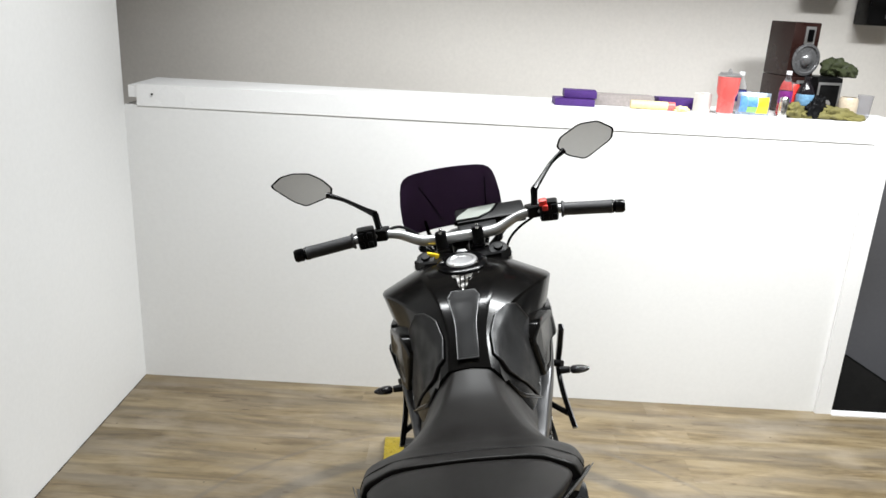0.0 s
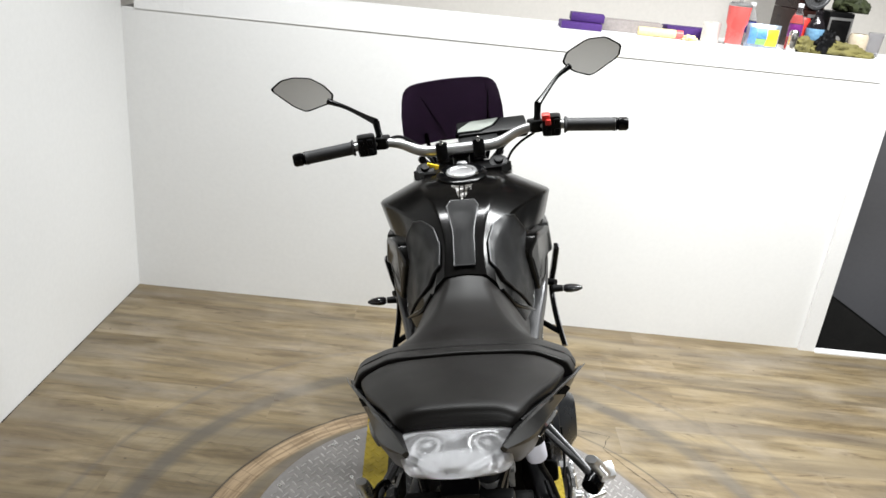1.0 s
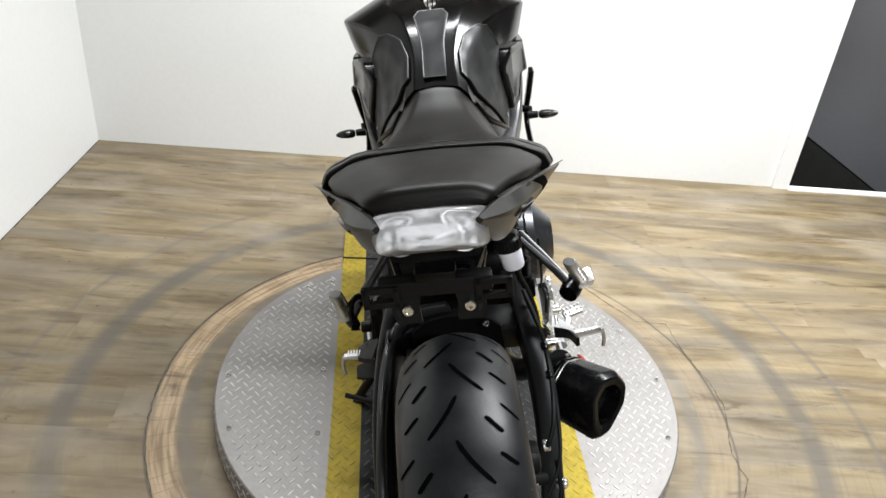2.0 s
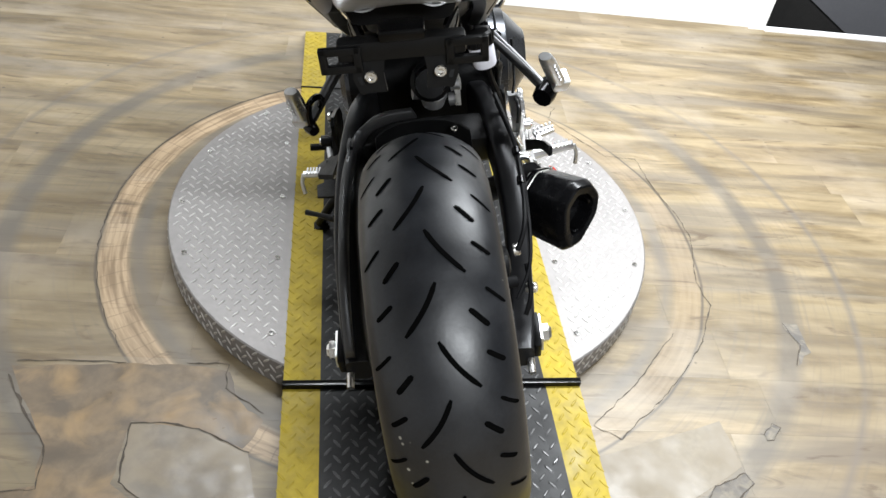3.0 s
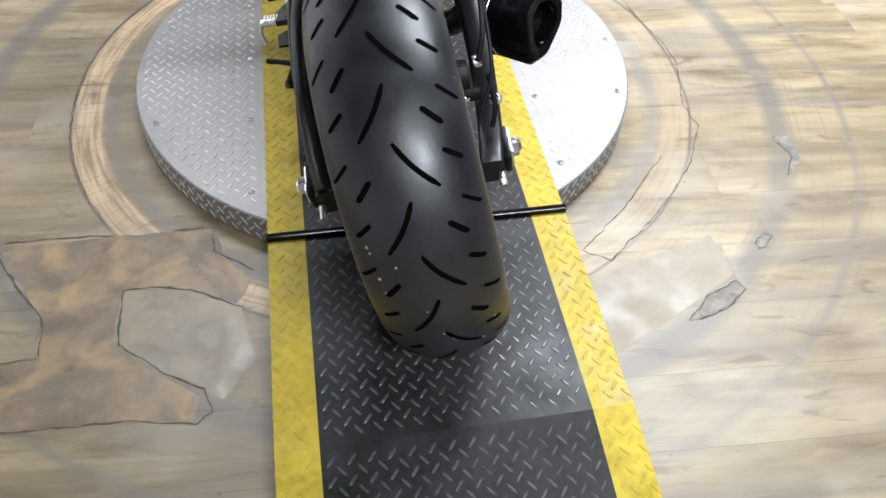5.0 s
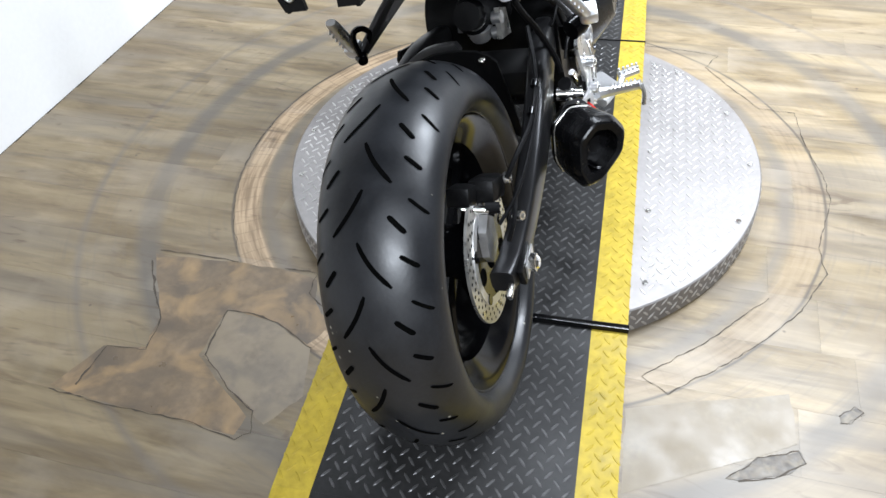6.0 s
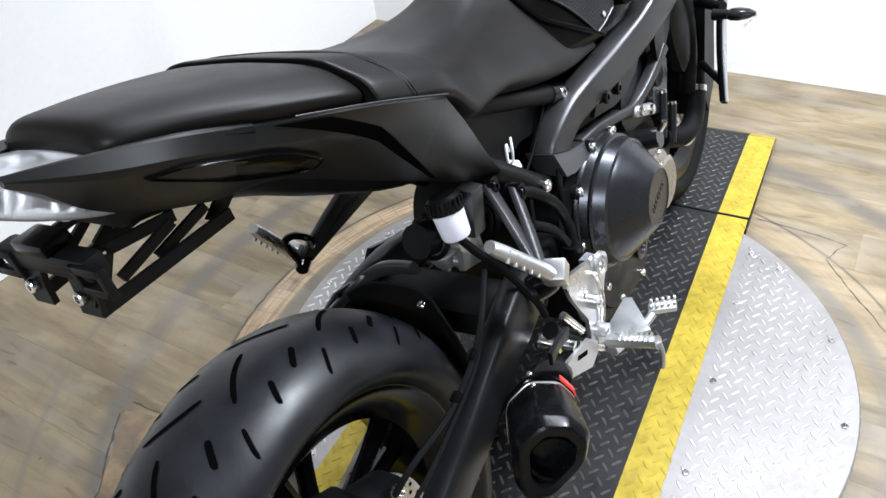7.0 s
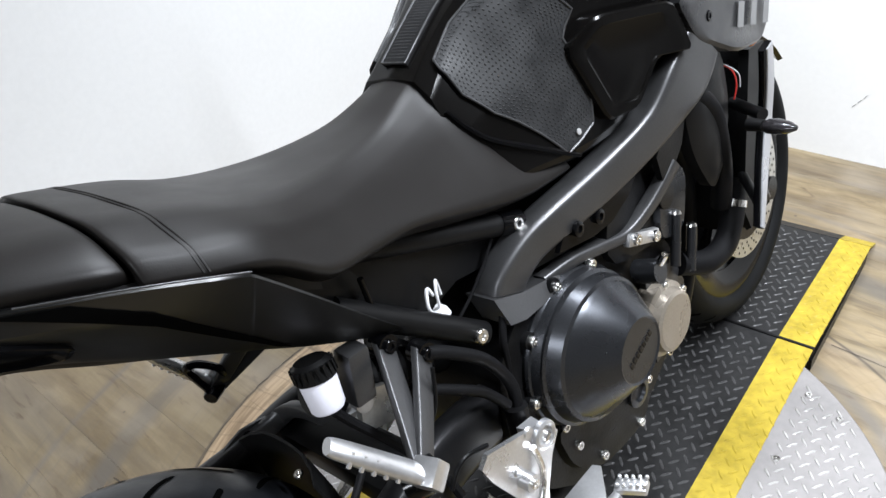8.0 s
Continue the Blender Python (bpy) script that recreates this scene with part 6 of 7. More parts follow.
# swingarm, axle adjusters, guard
for s in (1, -1):
    arm = part("swingarm", beam(bmesh.new(), [(0.128 * s, 0.012, 0.318), (0.135 * s, 0.06, 0.320), (0.142 * s, 0.14, 0.345), (0.146 * s, 0.25, 0.392), (0.140 * s, 0.37, 0.432), (0.126 * s, 0.49, 0.448), (0.110 * s, 0.60, 0.430)], [0.042, 0.052, 0.060, 0.074, 0.086, 0.092, 0.084], 0.040, soft=20), SWING, bike, "satin black box-section swingarm", angle=60)
    part("axle_block", box(bmesh.new(), (0.012, 0.062, 0.040), (0.156 * s, 0.056, 0.319), (14, 0, 0)), CASE, arm, bev=0.004)
    part("adjuster_plate", prism(bmesh.new(), [(0.163 * s, 0.034, 0.304), (0.163 * s, 0.080, 0.314), (0.163 * s, 0.084, 0.336), (0.163 * s, 0.036, 0.330)], (0.003 * s, 0, 0)), SILVER, arm, "silver chain adjuster plate")
    part("axle_nut", lathe(bmesh.new(), [(0, 0.016), (0.009, 0.016), (0.012, 0.012), (0.016, 0.011), (0.016, 0), (0, 0)], (0.165 * s, 0.058, 0.319), (s, 0, 0), 6), CHROME, arm)
    part("adjuster_bolt", rod(bmesh.new(), (0.142 * s, 0.012, 0.312), (0.142 * s, -0.012, 0.306), 0.006), CHROME, arm)
part("swingarm_bridge", box(bmesh.new(), (0.25, 0.075, 0.06), (0, 0.455, 0.44), (10, 0, 0)), PLASTIC, bike, "black swingarm bridge", bev=0.012)
# hugger over the rear tyre, with a side flange that carries the chain guard
rows = []
for i in range(14):
    a = radians(4 + 31 * i / 13)
    hw = 0.098 - 0.016 * (i / 13)
    rr = 0.346 + 0.040 * (i / 13) ** 2.0
    row = [RA + V((hw * u, (rr - 0.026 * abs(u) ** 3.2) * math.cos(a), (rr - 0.026 * abs(u) ** 3.2) * math.sin(a))) for u in (-1, -0.8, -0.5, -0.2, 0, 0.2, 0.5, 0.8, 1)]
    rows.append(row + [p + (RA - p).normalized() * 0.0035 for p in reversed(row)])
hug = part("rear_hugger", skin(bmesh.new(), rows), PLASTIC, bike, "black plastic rear hugger", angle=50)
rows = []
for c, w in zip(spline([(-0.138, 0.020, 0.346), (-0.139, 0.055, 0.384), (-0.139, 0.110, 0.428), (-0.139, 0.190, 0.457), (-0.138, 0.270, 0.472), (-0.134, 0.345, 0.474), (-0.122, 0.410, 0.478), (-0.096, 0.432, 0.497), (-0.060, 0.436, 0.510), (-0.015, 0.436, 0.515)], 5), spline([(w, 0, 0) for w in (0.022, 0.026, 0.030, 0.030, 0.030, 0.028, 0.026, 0.024, 0.022, 0.020)], 5)):
    k = min(1.0, max(0.0, (c.x + 0.134) / 0.06))
    up, side = V((-0.5 * k, 0, 1)).normalized() * w.x / 2, V((-(1 - k), -k, 0)).normalized() * 0.0075
    rows.append([c + up * math.copysign(abs(math.cos(a)) ** 0.4, math.cos(a)) + side * math.copysign(abs(math.sin(a)) ** 0.4, math.sin(a)) for a in (2 * math.pi * q / 16 for q in range(16))])
guard = part("chain_guard", skin(bmesh.new(), rows), FRAME, bike, "satin grey chain guard with a curved end", angle=50)
part("guard_plate", prism(bmesh.new(), [(-0.137, y, z) for y, z in ((0.329, 0.485), (0.374, 0.496), (0.401, 0.491), (0.428, 0.482), (0.467, 0.466), (0.506, 0.446), (0.480, 0.400), (0.446, 0.414), (0.424, 0.428), (0.374, 0.463))], (0.005, 0, 0)), FRAME, guard, bev=0.0015)
bolt((-0.131, 0.379, 0.482), (1, 0, 0.2), 0.008, 0.005, guard, GLOSS)
bolt((0.055, 0.352, 0.528), (0, -0.4, 1), 0.006, 0.004, hug)
part("chain", tube(bmesh.new(), [(-0.095, 0.06, 0.422), (-0.097, 0.25, 0.430), (-0.099, 0.55, 0.42), (-0.099, 0.60, 0.385), (-0.099, 0.55, 0.35), (-0.097, 0.25, 0.26), (-0.095, 0.06, 0.216)], 0.009, 6, 6), STEEL, bike, "steel drive chain")

# rear brake caliper on its bracket, hose along the arm
cal = part("rear_caliper", box(bmesh.new(), (0.048, 0.072, 0.040), (0.098, 0.118, 0.428), (-28, 0, 0)), CASE, bike, "black rear brake caliper", bev=0.012)
part("caliper_bridge", box(bmesh.new(), (0.040, 0.05, 0.032), (0.072, 0.075, 0.448), (-28, 0, 0)), CASE, cal, bev=0.006)
part("slide_pin", rod(bmesh.new(), (0.070, 0.062, 0.430), (0.112, 0.070, 0.422), 0.0065), CHROME, cal)
part("pin_boot", rod(bmesh.new(), (0.106, 0.072, 0.424), (0.128, 0.078, 0.420), 0.0095), HOSE, cal)
part("caliper_bracket", prism(bmesh.new(), [(0.092, 0.045, 0.395), (0.092, 0.072, 0.410), (0.092, 0.095, 0.385), (0.092, 0.085, 0.335), (0.092, 0.05, 0.325), (0.092, 0.035, 0.350)], (0.016, 0, 0)), SILVER, cal, "silver caliper bracket", bev=0.004)
bolt((0.130, 0.128, 0.440), (1, 0, 0.2), 0.010, 0.010, cal)
bolt((0.146, 0.088, 0.395), (1, -0.3, 0.2), 0.009, 0.016, cal)
for pts, r in (([(0.135, 0.120, 0.445), (0.150, 0.150, 0.470), (0.158, 0.235, 0.478), (0.154, 0.325, 0.510), (0.130, 0.41, 0.555)], 0.0042), ([(0.128, 0.06, 0.40), (0.154, 0.11, 0.43), (0.162, 0.21, 0.462), (0.158, 0.31, 0.496), (0.132, 0.40, 0.545)], 0.0032), ([(0.140, 0.052, 0.372), (0.150, 0.07, 0.400), (0.148, 0.11, 0.425)], 0.004)):
    part("brake_hose", tube(bmesh.new(), pts, r, 8), HOSE, cal)
for p in ((0.156, 0.250, 0.483), (0.155, 0.305, 0.503)):
    part("hose_clip", rod(bmesh.new(), V(p) - V((0, 0.006, 0.002)), V(p) + V((0, 0.006, 0.002)), 0.0066), GLOSS, cal)

# shock absorber and brake fluid reservoir
shock = part("shock_absorber", rod(bmesh.new(), (0.02, 0.42, 0.58), (0.02, 0.62, 0.49), 0.026), CASE, bike, "rear shock absorber with silver head")
for i in range(7):
    p = V((0.02, 0.45, 0.567)).lerp(V((0.02, 0.58, 0.508)), i / 6)
    part("coil", lathe(bmesh.new(), [(0.029, -0.004), (0.036, 0), (0.029, 0.004), (0.029, -0.004)], p, (0, 0.91, -0.41), 20), CASE, shock)
SH = V((0.022, 0.470, 0.512))
sv = V((0.05, -0.25, 1)).normalized()
part("shock_head", lathe(bmesh.new(), [(0, 0), (0.020, 0), (0.022, 0.006), (0.022, 0.018), (0.026, 0.020), (0.026, 0.028), (0.019, 0.031), (0.019, 0.046), (0.024, 0.049), (0.024, 0.056), (0, 0.058)], SH, sv, 24), SILVER, shock, "bare metal shock head")
for dx, dz in ((0.030, 0.012), (0.034, 0.042), (-0.024, 0.03)):
    part("preload_ring", rod(bmesh.new(), SH + V((dx, -0.012, dz)), SH + V((dx * 1.5, -0.014, dz + 0.002)), 0.012), SILVER, shock)
part("shock_bracket", prism(bmesh.new(), [(0.062, 0.44, 0.520), (0.062, 0.50, 0.500), (0.062, 0.495, 0.555), (0.062, 0.455, 0.575)], (0.010, 0, 0)), STEEL, shock, bev=0.003)
up_r = V((-0.20, 0.14, 1)).normalized()
res = part("brake_reservoir", lathe(bmesh.new(), [(0, 0), (0.017, 0), (0.0195, 0.004), (0.0215, 0.038), (0, 0.038)], (0.116, 0.393, 0.620), up_r, 24), mat("milky_plastic", (0.72, 0.72, 0.80), 0.35, var=0.04, bump=0.02), bike, "milky white brake fluid reservoir")
prof = [(0, 0.060), (0.018, 0.060), (0.0225, 0.056), (0.0235, 0.038), (0, 0.038)]
part("cap", lathe(bmesh.new(), prof, (0.116, 0.393, 0.620), up_r, 24), PLASTIC, res, "black ribbed cap")
for i in range(20):
    t = 2 * math.pi * i / 20
    part("cap_rib", box(bmesh.new(), (0.003, 0.0028, 0.016), (0.116 - 0.0094 + 0.0235 * math.cos(t), 0.393 + 0.0066 + 0.0235 * math.sin(t), 0.6665 + 0.0047 * math.cos(t) - 0.0033 * math.sin(t)), (0, 0, math.degrees(t))), PLASTIC, res)
part("reservoir_hose", tube(bmesh.new(), [(0.119, 0.395, 0.615), (0.125, 0.41, 0.585), (0.14, 0.44, 0.53), (0.155, 0.47, 0.46), (0.16, 0.48, 0.42)], 0.006, 8), HOSE, res)
part("relay_box", box(bmesh.new(), (0.028, 0.030, 0.070), (0.112, 0.440, 0.630), (-8, 6, 0)), FRAME, bike, "dark grey relay box under the seat", bev=0.005)

# rider footrests, heel plates, pedal
for s in (1, -1):
    heel = part("heel_plate", prism(bmesh.new(), [(0.188 if s == 1 else -0.172, y, z) for y, z in ((0.497, 0.462), (0.512, 0.474), (0.575, 0.452), (0.616, 0.432), (0.632, 0.408), (0.612, 0.385), (0.590, 0.345), (0.570, 0.305), (0.535, 0.305), (0.540, 0.365), (0.505, 0.435))], (0.007 * s, 0, 0)), SILVER if s == 1 else CASE, bike, "silver heel plate and footrest hanger" if s == 1 else "dark heel plate and footrest hanger", bev=0.0025)
    bolt((0.194 * s, 0.612, 0.412), (s, 0, 0), 0.011, 0.006, heel)
    for y, z in ((0.560, 0.330), (0.552, 0.395)):
        part("hanger_boss", rod(bmesh.new(), (0.193 * s, y, z), (0.212 * s, y, z), 0.012), SILVER if s == 1 else CASE, heel)
        bolt((0.211 * s, y, z), (s, 0, 0), 0.007, 0.005, heel)
    if s == 1:
        part("boss_ring", lathe(bmesh.new(), [(0.013, 0), (0.013, 0.007), (0.016, 0.009), (0.020, 0.007), (0.0205, 0)], (0.194, 0.604, 0.426), (1, 0, 0), 24), SILVER, heel)
        for y, z in ((0.582, 0.447), (0.548, 0.410)):
            part("boss_dimple", lathe(bmesh.new(), [(0, 0.002), (0.007, 0.0025), (0.009, 0), (0, 0)], (0.1945, y, z), (1, 0, 0), 16), SILVER, heel)
        part("hanger_link", tube(bmesh.new(), [(0.200, 0.578, 0.428), (0.203, 0.580, 0.398), (0.206, 0.572, 0.372), (0.208, 0.556, 0.352)], 0.0042, 10, 5), CHROME, heel, "thin bright link")
    if s == 1:
        part("slot_plate", prism(bmesh.new(), [(0.200, y, z) for y, z in ((0.511, 0.356), (0.535, 0.330), (0.529, 0.312), (0.503, 0.304), (0.436, 0.345), (0.428, 0.368), (0.440, 0.374))], (0.006, 0, 0)), SILVER, heel, "silver plate with a long slot", bev=0.002)
        part("plate_slot", prism(bmesh.new(), [(0.2055, y, z) for y, z in ((0.468, 0.360), (0.498, 0.345), (0.495, 0.338), (0.465, 0.353))], (0.001, 0, 0)), HOLLOWBLACK, heel)
    else:
        part("hanger_web", prism(bmesh.new(), [(-0.195, 0.50, 0.335), (-0.230, 0.53, 0.318), (-0.235, 0.575, 0.310), (-0.19, 0.60, 0.325), (-0.18, 0.55, 0.35)], (0, 0, 0.012)), CASE, heel, bev=0.003)
    a, b = (V((0.220, 0.546, 0.324)), V((0.300, 0.542, 0.342))) if s == 1 else (V((-0.200, 0.545, 0.318)), V((-0.262, 0.545, 0.322)))
    part("footrest", tube(bmesh.new(), [a, a.lerp(b, 0.2), a.lerp(b, 0.85), b], [0.013, 0.011, 0.0095, 0.011] if s == 1 else [0.009, 0.008, 0.0075, 0.008], 8, 3), SILVER, heel, "ribbed silver footrest", angle=25)
    for i in range(7):
        p = a.lerp(b, 0.25 + 0.10 * i)
        part("footrest_rib", box(bmesh.new(), (0.003, 0.020, 0.004), tuple(p + V((0, 0, 0.009))), (0, -12 * s, 0)), SILVER, heel)
    part("feeler", tube(bmesh.new(), [b, b + V((0.006 * s, -0.004, -0.018)), b + V((0.004 * s, -0.008, -0.042))], [0.005, 0.004, 0.0045], 8, 3), SILVER, heel)
    part("hanger_arm", beam(bmesh.new(), [(0.190 * s, 0.560, 0.300), (0.188 * s, 0.585, 0.37), (0.180 * s, 0.60, 0.44)], [0.03, 0.022, 0.03], 0.016), SILVER if s == 1 else CASE, heel, bev=0.003)
    part("hanger_foot", prism(bmesh.new(), [(0.186, 0.568, 0.284), (0.257, 0.619, 0.284), (0.200, 0.688, 0.284), (0.188, 0.684, 0.284)] if s == 1 else [(-0.17, 0.50, 0.285), (-0.24, 0.525, 0.272), (-0.245, 0.57, 0.268), (-0.18, 0.59, 0.28)], (0, 0, 0.005)), SILVER if s == 1 else CASE, heel, bev=0.002)
pedal = part("brake_pedal", tube(bmesh.new(), [(0.218, 0.552, 0.296), (0.228, 0.59, 0.286), (0.240, 0.635, 0.282), (0.246, 0.658, 0.286)], [0.011, 0.008, 0.0075, 0.008], 8, 4, flat=0.8), SILVER, bike, "silver rear brake pedal")
part("pedal_pad", box(bmesh.new(), (0.046, 0.022, 0.010), (0.258, 0.674, 0.291), (4, -8, 18)), SILVER, pedal, bev=0.003)
for i in range(5):
    for j in (-1, 1):
        part("pedal_tooth", lathe(bmesh.new(), [(0, 0.005), (0.0025, 0.004), (0.003, 0), (0, 0)], (0.240 + 0.009 * i - 0.002 * j, 0.671 + 0.003 * i + 0.007 * j, 0.2955 + 0.0012 * i), (0, 0, 1), 8), SILVER, pedal)
mc = part("master_cylinder", rod(bmesh.new(), (0.165, 0.475, 0.395), (0.175, 0.520, 0.335), 0.014), CASE, bike, "rear brake master cylinder")
part("cylinder_nut", rod(bmesh.new(), (0.148, 0.468, 0.376), (0.180, 0.472, 0.372), 0.013), CHROME, mc)
part("cylinder_nut", rod(bmesh.new(), (0.182, 0.474, 0.372), (0.200, 0.476, 0.370), 0.009), CHROME, mc)
part("push_rod", rod(bmesh.new(), (0.190, 0.50, 0.35), (0.205, 0.545, 0.305), 0.006), CHROME, mc)
part("spring", rod(bmesh.new(), (0.176, 0.50, 0.405), (0.190, 0.52, 0.36), 0.007), CHROME, mc)

# engine
def yz(pts, x, rounds=2, q=0.18):
    return chaikin([V((x, y, z)) for y, z in pts], rounds, q, True)


CASEOUT = [(0.60, 0.38), (0.61, 0.49), (0.68, 0.55), (0.86, 0.555), (1.00, 0.50), (1.06, 0.40), (1.02, 0.27), (0.92, 0.20), (0.72, 0.19), (0.62, 0.27)]
engine = part("engine", skin(bmesh.new(), [yz(CASEOUT, -0.145), yz(CASEOUT, 0.135)]), CASE, bike, "dark painted engine with a large clutch cover", bev=0.006)
part("cylinder_block", skin(bmesh.new(), [yz([(0.85, 0.50), (1.03, 0.46), (1.10, 0.60), (0.92, 0.66)], -0.15), yz([(0.85, 0.50), (1.03, 0.46), (1.10, 0.60), (0.92, 0.66)], 0.15)]), CASE, engine, bev=0.004)
part("cylinder_head", skin(bmesh.new(), [yz([(0.90, 0.60), (1.09, 0.56), (1.17, 0.70), (1.12, 0.75), (0.97, 0.78)], -0.145), yz([(0.90, 0.60), (1.09, 0.56), (1.17, 0.70), (1.12, 0.75), (0.97, 0.78)], 0.145)]), ENGINE, engine, bev=0.006)
part("timing_tunnel", skin(bmesh.new(), [yz([(0.975, 0.47), (1.06, 0.44), (1.10, 0.56), (1.02, 0.60)], 0.14), yz([(0.985, 0.475), (1.055, 0.45), (1.09, 0.55), (1.02, 0.585)], 0.160)]), ENGINE, engine, bev=0.004)
for (x, y, z), h in (((0.163, 1.035, 0.495), 0.085), ((0.168, 1.066, 0.455), 0.075), ((0.150, 1.05, 0.545), 0.05)):
    d_ = V((0, -0.30, -1)).normalized()
    st = part("stud", rod(bmesh.new(), (x, y, z), V((x, y, z)) + d_ * h, 0.0085), ENGINE, engine)
    part("stud_head", lathe(bmesh.new(), [(0, 0.006), (0.007, 0.005), (0.0085, 0), (0, 0)], (x, y, z), -d_, 12), CHROME, engine)
# clutch cover: stepped rings, then a cone to a flat face
def ring_at(x, cy, cz, r, n=48, flat=1.0):
    return [V((x, cy + r * math.cos(2 * math.pi * i / n), cz + r * flat * math.sin(2 * math.pi * i / n))) for i in range(n)]


CC = [(0.125, 0.769, 0.428, 0.119), (0.14, 0.769, 0.428, 0.1205), (0.144, 0.769, 0.428, 0.1185), (0.146, 0.77, 0.428, 0.1165), (0.158, 0.771, 0.428, 0.1136), (0.16, 0.771, 0.428, 0.1098), (0.162, 0.771, 0.428, 0.1136), (0.164, 0.772, 0.428, 0.1089), (0.182, 0.775, 0.428, 0.1041), (0.184, 0.776, 0.428, 0.0984), (0.19, 0.778, 0.427, 0.0945), (0.218, 0.791, 0.425, 0.0611), (0.226, 0.794, 0.425, 0.0525), (0.228, 0.794, 0.425, 0.0497), (0.226, 0.794, 0.425, 0.0468), (0.2255, 0.794, 0.425, 0.0191)]
cover = part("clutch_cover", skin(bmesh.new(), [ring_at(*c) for c in CC]), ENGINE, engine, "dark satin clutch cover", angle=26)
for i in range(7):
    part("face_bar", box(bmesh.new(), (0.0012, 0.0062, 0.0095), (0.2262, 0.796 + 0.0088 * (i - 3), 0.425 + 0.0032 * (i - 3)), (20, 0, 0)), GLOSS, cover)
for a in (15, 60, 100, 140, 185, 230, 280, 325):
    t = radians(a)
    p = V((0.137, 0.769 + 0.119 * math.cos(t), 0.428 + 0.119 * math.sin(t)))
    part("cover_lug", rod(bmesh.new(), p - V((0.012, 0, 0)), p + V((0.008, 0, 0)), 0.012), CASE, cover)
    bolt(p + V((0.008, 0, 0)), (1, 0, 0), 0.0075, 0.007, cover)
small = part("timing_cover", skin(bmesh.new(), [ring_at(0.14, 0.952, 0.350, 0.064), ring_at(0.168, 0.952, 0.350, 0.062), ring_at(0.172, 0.952, 0.350, 0.054), ring_at(0.184, 0.952, 0.350, 0.050), ring_at(0.187, 0.952, 0.350, 0.044), ring_at(0.187, 0.952, 0.350, 0.01)]), BRONZE, engine, "bronze timing cover", angle=26)
for a in range(20, 380, 60):
    t = radians(a)
    bolt((0.166, 0.952 + 0.060 * math.cos(t), 0.350 + 0.060 * math.sin(t)), (1, 0, 0), 0.0065, 0.008, small)
part("timing_backing", prism(bmesh.new(), [(0.14, 0.93, 0.27), (0.14, 1.02, 0.29), (0.14, 1.045, 0.36), (0.14, 1.02, 0.43), (0.14, 0.94, 0.44)], (0.012, 0, 0)), FRAME, small, bev=0.004)
part("oil_filler", rod(bmesh.new(), (0.150, 0.925, 0.455), (0.190, 0.928, 0.462), 0.019), ENGINE, engine)
bolt((0.19, 0.93, 0.475), (0.6, 0, 1), 0.006, 0.02, engine)
sump = part("sump_cover", skin(bmesh.new(), [yz([(0.66, 0.36), (0.68, 0.25), (0.75, 0.19), (0.88, 0.18), (0.93, 0.25), (0.90, 0.33)], 0.12), yz([(0.67, 0.35), (0.69, 0.255), (0.755, 0.20), (0.87, 0.19), (0.92, 0.25), (0.89, 0.32)], 0.148)]), CASE, engine, bev=0.004)
for y, z in ((0.692, 0.362), (0.708, 0.288), (0.756, 0.222), (0.86, 0.20), (0.90, 0.26)):
    bolt((0.146, y, z), (1, 0, 0), 0.0075, 0.008, sump)
part("inspection_cap", lathe(bmesh.new(), [(0.014, 0), (0.026, 0), (0.026, 0.008), (0.016, 0.010), (0.014, 0.004), (0, 0.003)], (0.147, 0.865, 0.262), (1, 0, 0), 20), ENGINE, sump)
mount = part("engine_mount", box(bmesh.new(), (0.014, 0.085, 0.022), (0.158, 0.942, 0.508), (-24, 0, 0)), SILVER, engine, "silver engine mount with two bolts", bev=0.006)
for y, z in ((0.918, 0.520), (0.966, 0.497)):
    bolt((0.165, y, z), (1, 0, 0), 0.009, 0.006, mount)
part("breather_plug", rod(bmesh.new(), (0.155, 1.005, 0.545), (0.172, 1.005, 0.545), 0.021), GLOSS, engine)
# the left side case
part("generator_cover", skin(bmesh.new(), [ring_at(-0.14, 0.80, 0.40, 0.11), ring_at(-0.165, 0.80, 0.40, 0.105), ring_at(-0.178, 0.80, 0.40, 0.085), ring_at(-0.18, 0.80, 0.40, 0.02)]), ENGINE, engine, angle=26)
# hoses on the right flank
for pts, r in (([(0.146, 0.515, 0.612), (0.150, 0.545, 0.590), (0.150, 0.592, 0.540), (0.150, 0.618, 0.480), (0.152, 0.612, 0.435)], 0.0085), ([(0.140, 0.495, 0.570), (0.150, 0.530, 0.545), (0.152, 0.570, 0.508), (0.152, 0.600, 0.462)], 0.0070), ([(0.13, 0.66, 0.57), (0.135, 0.64, 0.53), (0.13, 0.635, 0.46)], 0.005)):
    part("hose", tube(bmesh.new(), pts, r, 12), HOSE, bike, "black rubber hose")
part("hose_joint", rod(bmesh.new(), (0.152, 0.612, 0.450), (0.154, 0.606, 0.400), 0.016), CASE, bike)
part("cable", tube(bmesh.new(), [(0.1, 0.708, 0.646), (0.1, 0.676, 0.618), (0.1, 0.643, 0.595), (0.1, 0.614, 0.580), (0.1, 0.593, 0.569)], 0.0022, 8), HOSE, bike, "thin black cable")
part("cable", tube(bmesh.new(), [(0.17, 0.499, 0.611), (0.172, 0.483, 0.567), (0.17, 0.458, 0.546), (0.165, 0.439, 0.537)], 0.0025, 8), CASE, bike, "thin dark cable")
part("cable", tube(bmesh.new(), [(0.18, 0.527, 0.470), (0.18, 0.498, 0.482), (0.18, 0.476, 0.479), (0.176, 0.461, 0.457)], 0.003, 8), CASE, bike, "thin dark cable")
